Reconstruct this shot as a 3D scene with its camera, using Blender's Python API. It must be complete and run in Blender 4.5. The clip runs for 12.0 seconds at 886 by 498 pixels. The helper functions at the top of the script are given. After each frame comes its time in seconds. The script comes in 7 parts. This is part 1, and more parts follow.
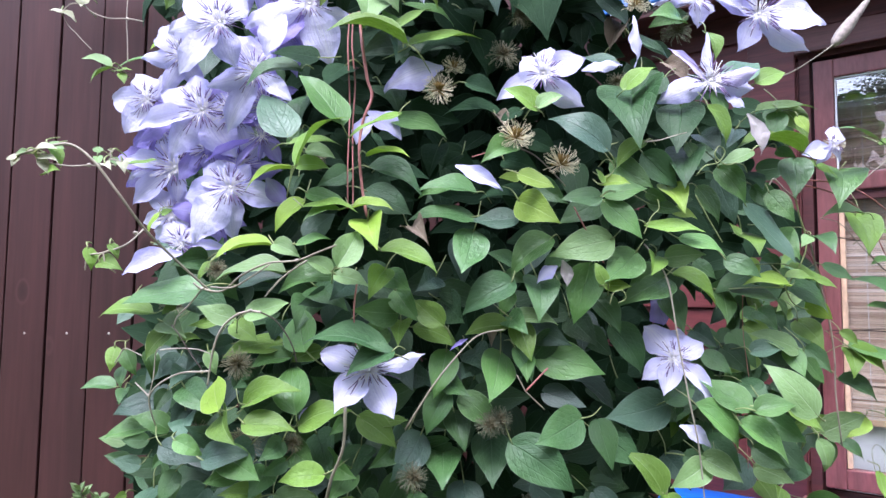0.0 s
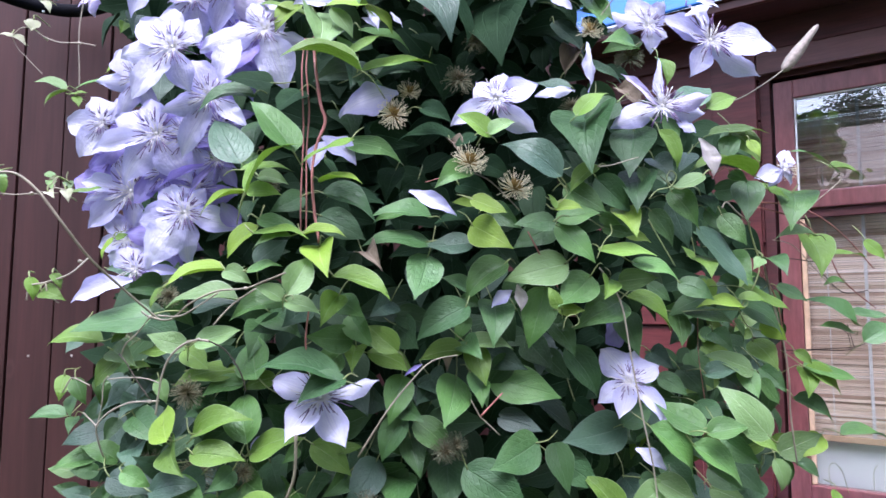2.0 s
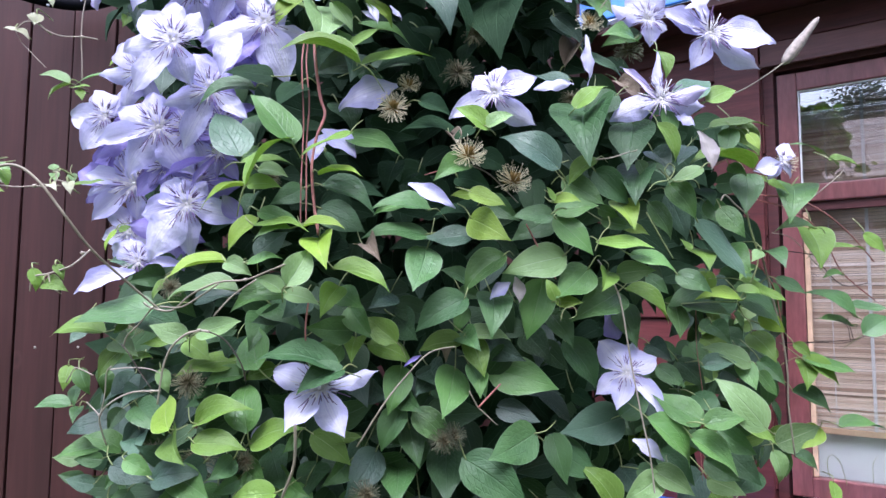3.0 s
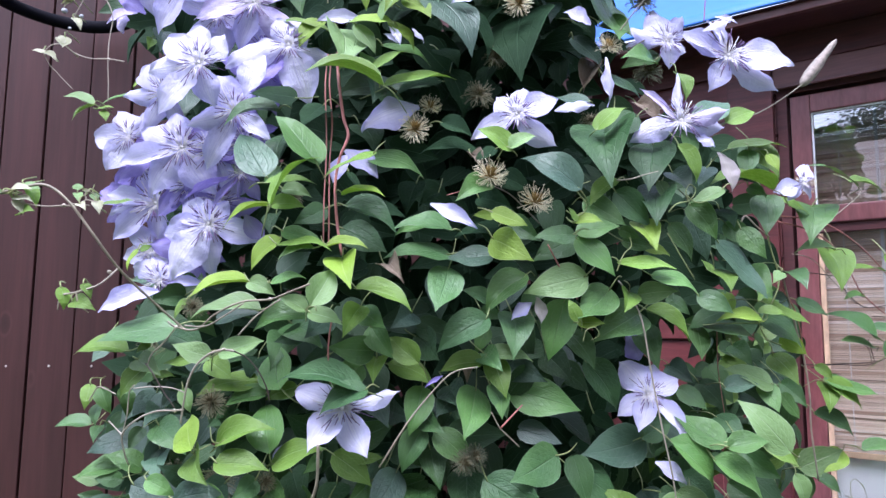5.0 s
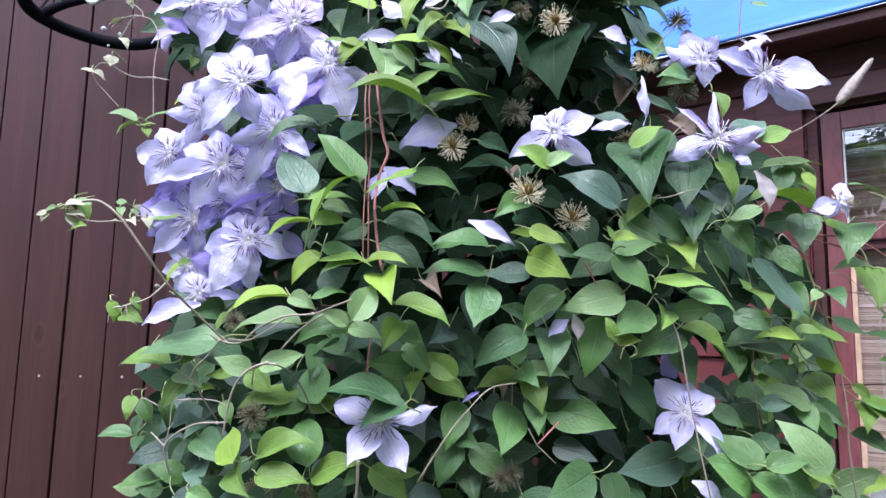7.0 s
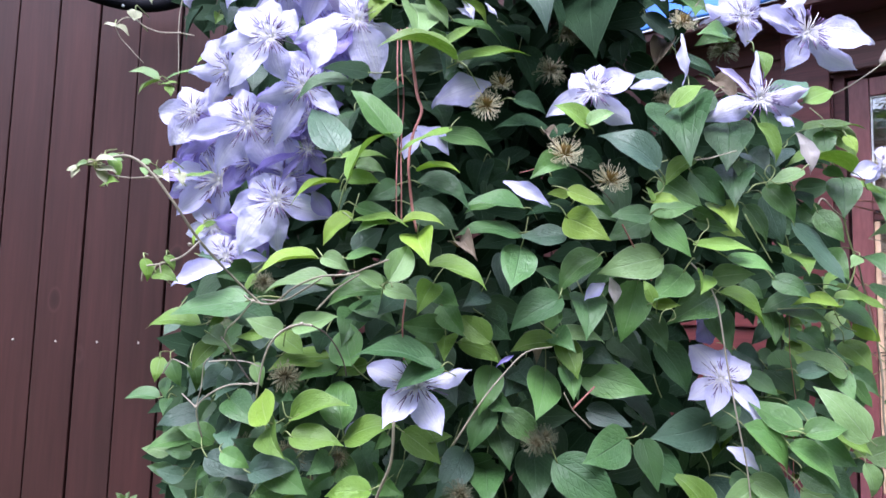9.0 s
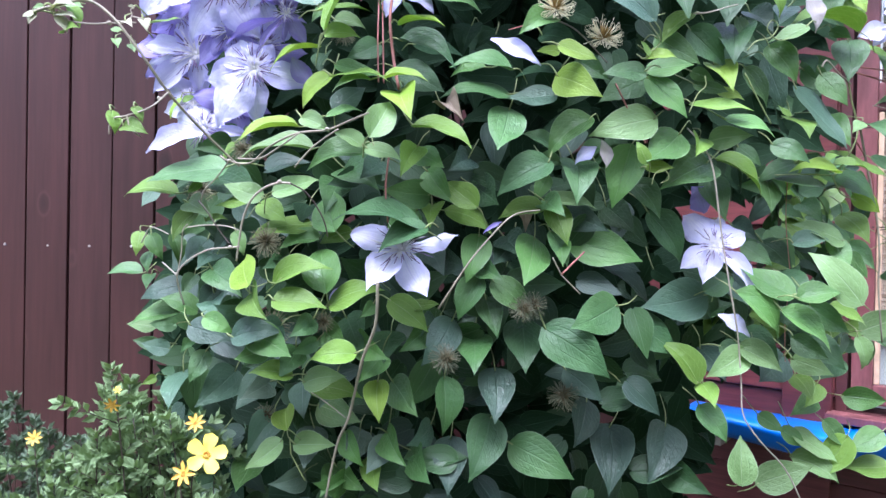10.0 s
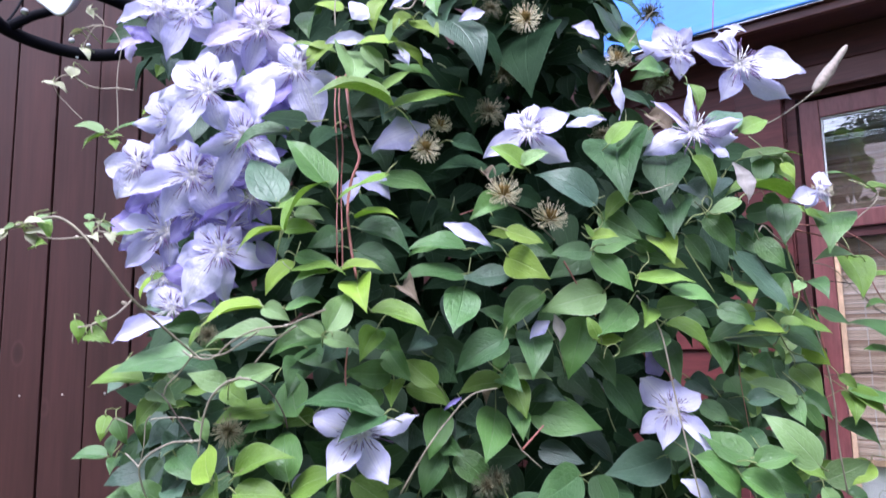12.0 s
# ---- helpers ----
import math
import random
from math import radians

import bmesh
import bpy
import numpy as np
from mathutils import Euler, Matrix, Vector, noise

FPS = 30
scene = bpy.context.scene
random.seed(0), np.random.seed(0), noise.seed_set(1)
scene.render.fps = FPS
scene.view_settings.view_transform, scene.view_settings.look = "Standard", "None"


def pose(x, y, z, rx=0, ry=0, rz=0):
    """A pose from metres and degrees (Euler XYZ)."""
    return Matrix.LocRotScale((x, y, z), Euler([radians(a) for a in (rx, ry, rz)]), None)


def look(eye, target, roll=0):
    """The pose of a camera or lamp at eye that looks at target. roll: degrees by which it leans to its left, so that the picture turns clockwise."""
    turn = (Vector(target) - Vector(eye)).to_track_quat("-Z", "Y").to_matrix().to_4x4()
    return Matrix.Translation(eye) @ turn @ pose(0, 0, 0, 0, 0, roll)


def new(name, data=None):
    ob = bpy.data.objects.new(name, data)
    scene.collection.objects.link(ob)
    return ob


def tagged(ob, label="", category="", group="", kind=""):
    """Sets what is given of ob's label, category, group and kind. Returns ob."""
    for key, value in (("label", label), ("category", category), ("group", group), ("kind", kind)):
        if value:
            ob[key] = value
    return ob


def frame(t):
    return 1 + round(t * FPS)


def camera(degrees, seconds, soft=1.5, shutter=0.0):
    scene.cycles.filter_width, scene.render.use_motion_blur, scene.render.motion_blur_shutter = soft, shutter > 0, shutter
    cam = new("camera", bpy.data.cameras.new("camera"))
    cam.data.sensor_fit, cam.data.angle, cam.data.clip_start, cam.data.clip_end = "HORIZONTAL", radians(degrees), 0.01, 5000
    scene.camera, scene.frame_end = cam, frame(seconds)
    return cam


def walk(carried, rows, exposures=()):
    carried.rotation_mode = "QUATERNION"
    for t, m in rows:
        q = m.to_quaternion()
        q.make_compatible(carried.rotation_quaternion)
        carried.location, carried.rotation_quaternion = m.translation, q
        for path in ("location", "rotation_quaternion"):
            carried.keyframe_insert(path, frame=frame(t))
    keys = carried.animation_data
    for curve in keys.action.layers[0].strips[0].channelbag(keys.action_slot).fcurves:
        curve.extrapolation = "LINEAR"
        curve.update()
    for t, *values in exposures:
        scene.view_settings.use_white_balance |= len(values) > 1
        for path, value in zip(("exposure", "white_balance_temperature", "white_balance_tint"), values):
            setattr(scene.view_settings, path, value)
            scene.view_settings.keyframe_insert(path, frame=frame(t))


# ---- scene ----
cam = camera(64.0, 12.0, shutter=0.6)
PATH = [
    (0, (-0.004, 0.021, 1.506), (-0.005, 2.017, 1.623), -0.1),
    (0.5, (-0.004, 0.024, 1.508), (-0.014, 2.02, 1.627), 0.0),
    (1, (-0.002, 0.024, 1.505), (-0.016, 2.021, 1.612), 0.1),
    (1.5, (0.001, 0.018, 1.512), (-0.003, 2.013, 1.659), -0.1),
    (2, (0.031, 0.02, 1.521), (0.089, 2.013, 1.678), -0.5),
    (2.5, (0.044, 0.017, 1.521), (0.101, 2.011, 1.669), -0.4),
    (3, (0.041, 0.012, 1.519), (0.082, 2.007, 1.657), -0.4),
    (3.5, (0.029, 0.006, 1.527), (0.056, 1.999, 1.695), -0.0),
    (3.7, (0.023, 0.0, 1.533), (0.039, 1.991, 1.718), -0.1),
    (5.3, (0.02, 0.011, 1.517), (0.042, 2.001, 1.719), -0.2),
    (5.5, (0.022, 0.008, 1.524), (0.039, 1.993, 1.77), -0.1),
    (6, (0.026, 0.015, 1.514), (0.027, 2.001, 1.751), -0.2),
    (6.5, (0.007, -0.001, 1.522), (-0.024, 1.984, 1.765), 0.3),
    (8.3, (-0.029, 0.006, 1.512), (-0.057, 1.999, 1.687), 0.6),
    (8.5, (-0.039, 0.008, 1.51), (-0.083, 2.0, 1.679), 0.8),
    (9, (-0.049, 0.022, 1.508), (-0.093, 2.016, 1.664), 0.8),
    (9.3, (-0.04, 0.034, 1.493), (-0.069, 2.031, 1.595), 0.5),
    (9.5, (-0.038, 0.04, 1.47), (-0.072, 2.039, 1.519), 0.8),
    (9.8, (-0.037, 0.047, 1.443), (-0.079, 2.046, 1.433), 0.7),
    (10, (-0.029, 0.057, 1.427), (-0.072, 2.056, 1.372), 0.3),
    (10.2, (-0.026, 0.061, 1.447), (-0.091, 2.06, 1.445), 0.0),
    (10.5, (-0.02, 0.037, 1.504), (-0.079, 2.031, 1.647), -0.9),
    (10.7, (-0.021, 0.026, 1.526), (-0.105, 2.017, 1.696), -1.0),
    (11, (-0.022, 0.018, 1.539), (-0.09, 2.005, 1.756), -1.1),
    (11.3, (-0.008, 0.021, 1.536), (-0.022, 2.01, 1.745), -1.3),
    (11.5, (0.008, 0.018, 1.541), (0.002, 1.998, 1.823), -2.2),
    (12, (0.01, 0.02, 1.528), (0.011, 2.006, 1.764), -1.8),
]
EXPOSURES = [(0.0, 1.94, 5650, 21), (3.0, 1.73, 5600, 21), (5.5, 1.72, 5550, 22), (8.5, 1.79, 5650, 21), (9.3, 1.91, 5600, 20), (10.0, 2.15, 5400, 20), (10.5, 2.03, 5600, 19), (11.0, 1.93, 5650, 20), (11.5, 1.82, 5650, 21), (12.0, 1.79, 5600, 22)]
walk(cam, [(t, look(eye, target, roll)) for t, eye, target, roll in PATH], EXPOSURES)

# ---- world and light: bright overcast day ----
world = bpy.data.worlds.new("overcast_sky")
world.use_nodes = True
scene.world = world
wn = world.node_tree.nodes
sky = wn.new("ShaderNodeTexSky")
sky.sky_type = 'NISHITA'
sky.sun_disc = False
sky.sun_elevation, sky.sun_rotation = radians(66), radians(196)
sky.air_density, sky.dust_density, sky.ozone_density = 1.0, 3.5, 2.0
wn["Background"].inputs["Strength"].default_value = 0.15
veil = wn.new("ShaderNodeHueSaturation")
veil.inputs["Saturation"].default_value = 0.42
world.node_tree.links.new(sky.outputs["Color"], veil.inputs["Color"])
world.node_tree.links.new(veil.outputs["Color"], wn["Background"].inputs["Color"])
sun = new("sun", bpy.data.lights.new("sun", 'SUN'))
sun.data.energy, sun.data.angle, sun.data.color = 1.5, radians(40), (1.0, 0.98, 0.96)
sun.matrix_world = look((-0.7, -1.6, 8.2), (0, 1, 1.6))


# ---- materials ----
def nodes_of(name):
    m = bpy.data.materials.new(name)
    m.use_nodes = True
    nt = m.node_tree
    return m, nt, nt.nodes["Principled BSDF"]


def link(nt, a, b):
    nt.links.new(a, b)


def math_node(nt, op, a, b=None, c=None):
    n = nt.nodes.new("ShaderNodeMath")
    n.operation = op
    for i, v in enumerate((a, b, c)):
        if v is None:
            continue
        if isinstance(v, (int, float)):
            n.inputs[i].default_value = v
        else:
            nt.links.new(v, n.inputs[i])
    return n.outputs[0]


def ramp(nt, fac, stops):
    r = nt.nodes.new("ShaderNodeValToRGB")
    while len(r.color_ramp.elements) < len(stops):
        r.color_ramp.elements.new(0.5)
    for e, (p, c) in zip(r.color_ramp.elements, stops):
        e.position, e.color = p, (*c, 1)
    link(nt, fac, r.inputs[0])
    return r.outputs[0]


def mix(nt, fac, a, b, mode='MIX'):
    n = nt.nodes.new("ShaderNodeMix")
    n.data_type, n.blend_type = 'RGBA', mode
    for i, v in ((0, fac), (6, a), (7, b)):
        if isinstance(v, (int, float)):
            n.inputs[i].default_value = v
        elif isinstance(v, tuple):
            n.inputs[i].default_value = (*v, 1)
        else:
            link(nt, v, n.inputs[i])
    return n.outputs[2]


def noise_tex(nt, scale, detail=4, stretch=(1, 1, 1), coords="Object", rough=0.55):
    tc = nt.nodes.new("ShaderNodeTexCoord")
    mp = nt.nodes.new("ShaderNodeMapping")
    mp.inputs["Scale"].default_value = stretch
    link(nt, tc.outputs[coords], mp.inputs["Vector"])
    n = nt.nodes.new("ShaderNodeTexNoise")
    n.inputs["Scale"].default_value = scale
    n.inputs["Detail"].default_value = detail
    n.inputs["Roughness"].default_value = rough
    link(nt, mp.outputs[0], n.inputs["Vector"])
    return n.outputs["Fac"]


def bump(nt, bsdf, height, strength=0.3, distance=0.002):
    b = nt.nodes.new("ShaderNodeBump")
    b.inputs["Strength"].default_value = strength
    b.inputs["Distance"].default_value = distance
    link(nt, height, b.inputs["Height"])
    link(nt, b.outputs[0], bsdf.inputs["Normal"])


def random_value(nt):
    return nt.nodes.new("ShaderNodeObjectInfo").outputs["Random"]


def painted_wood(name, dark, light, rough=0.55, grain=(6, 6, 0.5), wear=(0.30, 0.26, 0.24)):
    """Stained boards: long grain, paler worn patches, board-to-board shift."""
    m, nt, b = nodes_of(name)
    fine = noise_tex(nt, 26, 5, grain)
    broad = noise_tex(nt, 2.3, 3, (1, 1, 0.5), rough=0.6)
    col = ramp(nt, fine, [(0.3, dark), (0.72, light)])
    col = mix(nt, ramp(nt, broad, [(0.42, (0, 0, 0)), (0.8, (0.5, 0.5, 0.5))]), col, wear)
    streak = noise_tex(nt, 5, 4, tuple(v * 0.9 for v in grain), rough=0.65)
    col = mix(nt, 1.0, col, ramp(nt, streak, [(0.3, (0.66, 0.66, 0.66)), (0.7, (1.25, 1.22, 1.22))]), 'MULTIPLY')
    shift = math_node(nt, 'MULTIPLY_ADD', random_value(nt), 0.35, 0.82)
    col = mix(nt, 1.0, col, shift, 'MULTIPLY')
    link(nt, col, b.inputs["Base Color"])
    link(nt, math_node(nt, 'MULTIPLY_ADD', broad, 0.35, rough - 0.15), b.inputs["Roughness"])
    bump(nt, b, fine, 0.35, 0.0015)
    return m


def stained_board(name, brown, red, dark, rough):
    """Smooth stained planks: each with its own hue, faint long grain, a few knots and a satin sheen."""
    m, nt, b = nodes_of(name)
    tc = nt.nodes.new("ShaderNodeTexCoord")
    own = nt.nodes.new("ShaderNodeVectorMath")
    own.operation = 'ADD'
    link(nt, tc.outputs["Object"], own.inputs[0])
    link(nt, math_node(nt, 'MULTIPLY', random_value(nt), 23.0), own.inputs[1])

    def field(kind, scale, stretch):
        mp = nt.nodes.new("ShaderNodeMapping")
        mp.inputs["Scale"].default_value = stretch
        link(nt, own.outputs[0], mp.inputs["Vector"])
        n = nt.nodes.new(kind)
        n.inputs["Scale"].default_value = scale
        link(nt, mp.outputs[0], n.inputs["Vector"])
        return n

    broad = field("ShaderNodeTexNoise", 1.5, (2.0, 1, 0.8)).outputs["Fac"]
    grain = field("ShaderNodeTexNoise", 22, (5, 5, 0.28)).outputs["Fac"]
    wave = field("ShaderNodeTexNoise", 5, (6, 6, 0.35)).outputs["Fac"]
    hue = math_node(nt, 'MULTIPLY_ADD', random_value(nt), 0.35, math_node(nt, 'MULTIPLY', broad, 0.75))
    col = ramp(nt, hue, [(0.28, brown), (0.78, red)])
    col = mix(nt, 1.0, col, ramp(nt, grain, [(0.3, (0.90, 0.90, 0.90)), (0.7, (1.08, 1.08, 1.08))]), 'MULTIPLY')
    col = mix(nt, 1.0, col, ramp(nt, wave, [(0.3, (0.80, 0.80, 0.80)), (0.7, (1.14, 1.14, 1.14))]), 'MULTIPLY')
    knot = field("ShaderNodeTexVoronoi", 1.0, (4.2, 4.2, 2.2)).outputs["Distance"]
    col = mix(nt, ramp(nt, knot, [(0.045, (0.75, 0.75, 0.75)), (0.11, (0, 0, 0))]), col, dark)
    col = mix(nt, ramp(nt, knot, [(0.09, (0, 0, 0)), (0.105, (0.35, 0.35, 0.35)), (0.125, (0, 0, 0))]), col, tuple(v * 2.2 for v in brown))
    link(nt, col, b.inputs["Base Color"])
    link(nt, math_node(nt, 'MULTIPLY_ADD', broad, 0.25, rough - 0.12), b.inputs["Roughness"])
    b.inputs["Specular IOR Level"].default_value = 0.32
    bump(nt, b, math_node(nt, 'ADD', wave, math_node(nt, 'MULTIPLY', grain, 0.4)), 0.25, 0.0015)
    return m


def plain(name, colour, rough=0.6, var=0.25, scale=20, metal=0.0, relief=0.2):
    m, nt, b = nodes_of(name)
    n = noise_tex(nt, scale, 4)
    lo = tuple(c * (1 - var) for c in colour)
    hi = tuple(min(1, c * (1 + var)) for c in colour)
    link(nt, ramp(nt, n, [(0.3, lo), (0.7, hi)]), b.inputs["Base Color"])
    b.inputs["Roughness"].default_value = rough
    b.inputs["Metallic"].default_value = metal
    if relief:
        bump(nt, b, n, relief, 0.001)
    return m


def leaf_material(name, low, high, vein, rough, glow, gloss=0.36):
    """Leaf with a pale midrib and arching side veins (UV: x across, y along), blotches and a little translucence."""
    m, nt, b = nodes_of(name)
    uv = nt.nodes.new("ShaderNodeUVMap")
    uv.uv_map = "leaf"
    sep = nt.nodes.new("ShaderNodeSeparateXYZ")
    link(nt, uv.outputs[0], sep.inputs[0])
    across = math_node(nt, 'ABSOLUTE', math_node(nt, 'SUBTRACT', sep.outputs[0], 0.5))
    mid = math_node(nt, 'SUBTRACT', 1.0, math_node(nt, 'MULTIPLY', across, 42), None)
    mid = math_node(nt, 'MAXIMUM', mid, 0.0)
    side = math_node(nt, 'ABSOLUTE', math_node(nt, 'SUBTRACT', across, 0.23))
    side = math_node(nt, 'MAXIMUM', math_node(nt, 'SUBTRACT', 0.32, math_node(nt, 'MULTIPLY', side, 26)), 0.0)
    outer_vein = math_node(nt, 'ABSOLUTE', math_node(nt, 'SUBTRACT', across, 0.37))
    outer_vein = math_node(nt, 'MAXIMUM', math_node(nt, 'SUBTRACT', 0.22, math_node(nt, 'MULTIPLY', outer_vein, 26)), 0.0)
    veins = math_node(nt, 'MINIMUM', math_node(nt, 'ADD', math_node(nt, 'ADD', mid, side), outer_vein), 1.0)
    lateral = math_node(nt, 'SINE', math_node(nt, 'MULTIPLY', math_node(nt, 'SUBTRACT', sep.outputs[1], math_node(nt, 'MULTIPLY', across, 0.75)), 58))
    lateral = math_node(nt, 'MAXIMUM', math_node(nt, 'MULTIPLY', math_node(nt, 'SUBTRACT', lateral, 0.80), 0.45), 0.0)
    veins = math_node(nt, 'MINIMUM', math_node(nt, 'ADD', veins, lateral), 1.0)
    margin = math_node(nt, 'MINIMUM', math_node(nt, 'MAXIMUM', math_node(nt, 'MULTIPLY', math_node(nt, 'SUBTRACT', across, 0.472), 36), 0.0), 1.0)
    blotch = noise_tex(nt, 1.3, 2)
    col = ramp(nt, blotch, [(0.3, low), (0.7, high)])
    shift = math_node(nt, 'MULTIPLY_ADD', random_value(nt), 0.55, 0.72)
    col = mix(nt, 1.0, col, shift, 'MULTIPLY')
    col = mix(nt, math_node(nt, 'MULTIPLY', veins, 0.50), col, vein)
    col = mix(nt, math_node(nt, 'MULTIPLY', margin, 0.75), col, vein)
    speck = noise_tex(nt, 17, 2)
    col = mix(nt, ramp(nt, speck, [(0.74, (0, 0, 0)), (0.84, (0.2, 0.2, 0.2))]), col, tuple(c * 0.6 for c in high))
    link(nt, col, b.inputs["Base Color"])
    link(nt, math_node(nt, 'MULTIPLY_ADD', blotch, 0.25, rough - 0.08), b.inputs["Roughness"])
    b.inputs["Specular IOR Level"].default_value = gloss
    relief = math_node(nt, 'SUBTRACT', math_node(nt, 'MULTIPLY', noise_tex(nt, 9, 3), 0.32), veins)
    bump(nt, b, relief, 0.38, 0.02)
    tr = nt.nodes.new("ShaderNodeBsdfTranslucent")
    link(nt, mix(nt, 1.0, col, (0.95, 1.0, 0.45), 'MULTIPLY'), tr.inputs["Color"])
    ms = nt.nodes.new("ShaderNodeMixShader")
    ms.inputs[0].default_value = glow
    link(nt, b.outputs[0], ms.inputs[1])
    link(nt, tr.outputs[0], ms.inputs[2])
    link(nt, ms.outputs[0], nt.nodes["Material Output"].inputs["Surface"])
    return m


LEAF_TONES = [
    leaf_material("lime_leaf", (0.182, 0.296, 0.030), (0.258, 0.395, 0.056), (0.400, 0.500, 0.200), 0.42, 0.26),
    leaf_material("young_leaf", (0.112, 0.205, 0.027), (0.165, 0.288, 0.047), (0.300, 0.430, 0.190), 0.38, 0.22),
    leaf_material("pale_leaf", (0.150, 0.255, 0.085), (0.210, 0.335, 0.130), (0.380, 0.480, 0.300), 0.38, 0.22),
    leaf_material("green_leaf", (0.068, 0.160, 0.036), (0.110, 0.230, 0.056), (0.200, 0.320, 0.150), 0.36, 0.16, 0.44),
    leaf_material("mature_leaf", (0.048, 0.118, 0.035), (0.080, 0.170, 0.051), (0.130, 0.220, 0.110), 0.34, 0.12, 0.46),
    # bluish grey of the sky's sheen is put into this base colour
    leaf_material("bluish_leaf", (0.050, 0.104, 0.062), (0.078, 0.148, 0.084), (0.140, 0.210, 0.150), 0.36, 0.10, 0.48),
    # darkened leaf copy: the shade of the plant's inside is painted in
    leaf_material("shaded_leaf", (0.012, 0.032, 0.015), (0.022, 0.050, 0.021), (0.045, 0.085, 0.045), 0.65, 0.04, 0.08),
    leaf_material("withered_leaf", (0.12, 0.092, 0.064), (0.25, 0.20, 0.145), (0.4, 0.33, 0.27), 0.75, 0.10),
    # darker copies of the green and bluish leaf, with shade in the colour
    leaf_material("shaded_green_leaf", (0.028, 0.072, 0.026), (0.048, 0.105, 0.036), (0.080, 0.145, 0.070), 0.40, 0.08, 0.30),
    leaf_material("shaded_bluish_leaf", (0.034, 0.070, 0.046), (0.054, 0.100, 0.062), (0.090, 0.140, 0.100), 0.36, 0.07, 0.44),
    # paler grey-green with blue sky light painted into the leaf
    leaf_material("grey_green_leaf", (0.105, 0.160, 0.110), (0.150, 0.215, 0.150), (0.24, 0.31, 0.24), 0.42, 0.14, 0.40),
    leaf_material("downy_young_leaf", (0.34, 0.36, 0.22), (0.46, 0.46, 0.34), (0.52, 0.50, 0.40), 0.70, 0.15, 0.20),
]


def petal_material(name, edge, middle, vein):
    """Tepal: pale bar down the middle, deeper edges, fine lengthwise veins."""
    m, nt, b = nodes_of(name)
    uv = nt.nodes.new("ShaderNodeUVMap")
    uv.uv_map = "leaf"
    sep = nt.nodes.new("ShaderNodeSeparateXYZ")
    link(nt, uv.outputs[0], sep.inputs[0])
    across = math_node(nt, 'ABSOLUTE', math_node(nt, 'SUBTRACT', sep.outputs[0], 0.5))
    col = ramp(nt, across, [(0.03, middle), (0.42, edge)])
    mp = nt.nodes.new("ShaderNodeMapping")
    mp.inputs["Scale"].default_value = (30, 2.2, 1)
    link(nt, uv.outputs[0], mp.inputs["Vector"])
    ln = nt.nodes.new("ShaderNodeTexNoise")
    ln.inputs["Scale"].default_value = 1.0
    ln.inputs["Detail"].default_value = 3
    link(nt, mp.outputs[0], ln.inputs["Vector"])
    lines = ln.outputs["Fac"]
    col = mix(nt, ramp(nt, lines, [(0.48, (0, 0, 0)), (0.75, (0.32, 0.32, 0.32))]), col, vein)
    rib = math_node(nt, 'ABSOLUTE', math_node(nt, 'SUBTRACT', across, 0.075))
    rib = math_node(nt, 'MAXIMUM', math_node(nt, 'SUBTRACT', 1.0, math_node(nt, 'MULTIPLY', rib, 34)), math_node(nt, 'SUBTRACT', 1.0, math_node(nt, 'MULTIPLY', across, 60)))
    rib = math_node(nt, 'MAXIMUM', math_node(nt, 'MULTIPLY', rib, math_node(nt, 'MULTIPLY_ADD', sep.outputs[1], -0.5, 0.55)), 0.0)
    col = mix(nt, rib, col, vein)
    fleck = noise_tex(nt, 30, 3)
    col = mix(nt, ramp(nt, fleck, [(0.5, (0, 0, 0)), (0.75, (0.12, 0.12, 0.12))]), col, vein)
    shift = math_node(nt, 'MULTIPLY_ADD', random_value(nt), 0.18, 0.86)
    col = mix(nt, 1.0, col, shift, 'MULTIPLY')
    link(nt, col, b.inputs["Base Color"])
    b.inputs["Roughness"].default_value = 0.55
    b.inputs["Specular IOR Level"].default_value = 0.3
    bump(nt, b, math_node(nt, 'ADD', math_node(nt, 'MULTIPLY', lines, 0.30), noise_tex(nt, 5, 3)), 0.30, 0.05)
    tr = nt.nodes.new("ShaderNodeBsdfTranslucent")
    link(nt, col, tr.inputs["Color"])
    ms = nt.nodes.new("ShaderNodeMixShader")
    ms.inputs[0].default_value = 0.28
    link(nt, b.outputs[0], ms.inputs[1])
    link(nt, tr.outputs[0], ms.inputs[2])
    link(nt, ms.outputs[0], nt.nodes["Material Output"].inputs["Surface"])
    return m


PETAL_TONES = [
    petal_material("lavender_petal", (0.60, 0.58, 0.915), (0.785, 0.77, 0.945), (0.35, 0.30, 0.72)),
    petal_material("pale_petal", (0.66, 0.645, 0.91), (0.82, 0.81, 0.94), (0.44, 0.39, 0.76)),
    # deep violet: purple petals, and shade painted into petals in the gaps
    petal_material("shaded_violet_petal", (0.33, 0.27, 0.66), (0.45, 0.40, 0.76), (0.20, 0.14, 0.48)),
    petal_material("mauve_petal", (0.56, 0.49, 0.78), (0.71, 0.66, 0.85), (0.40, 0.31, 0.60)),
    petal_material("faded_petal", (0.48, 0.43, 0.44), (0.60, 0.55, 0.52), (0.34, 0.28, 0.28)),
]
FENCE = stained_board("brown_stained_board", (0.039, 0.0164, 0.0155), (0.060, 0.0192, 0.0177), (0.016, 0.007, 0.006), 0.50)
# near-black colour that stands in for shade in the board gaps
FENCE_GAP = plain("fence_gap_shade", (0.012, 0.008, 0.008), 0.8)
CABIN = painted_wood("red_brown_paint", (0.105, 0.020, 0.021), (0.150, 0.033, 0.033), 0.5, (0.6, 8, 8), (0.14, 0.045, 0.042))
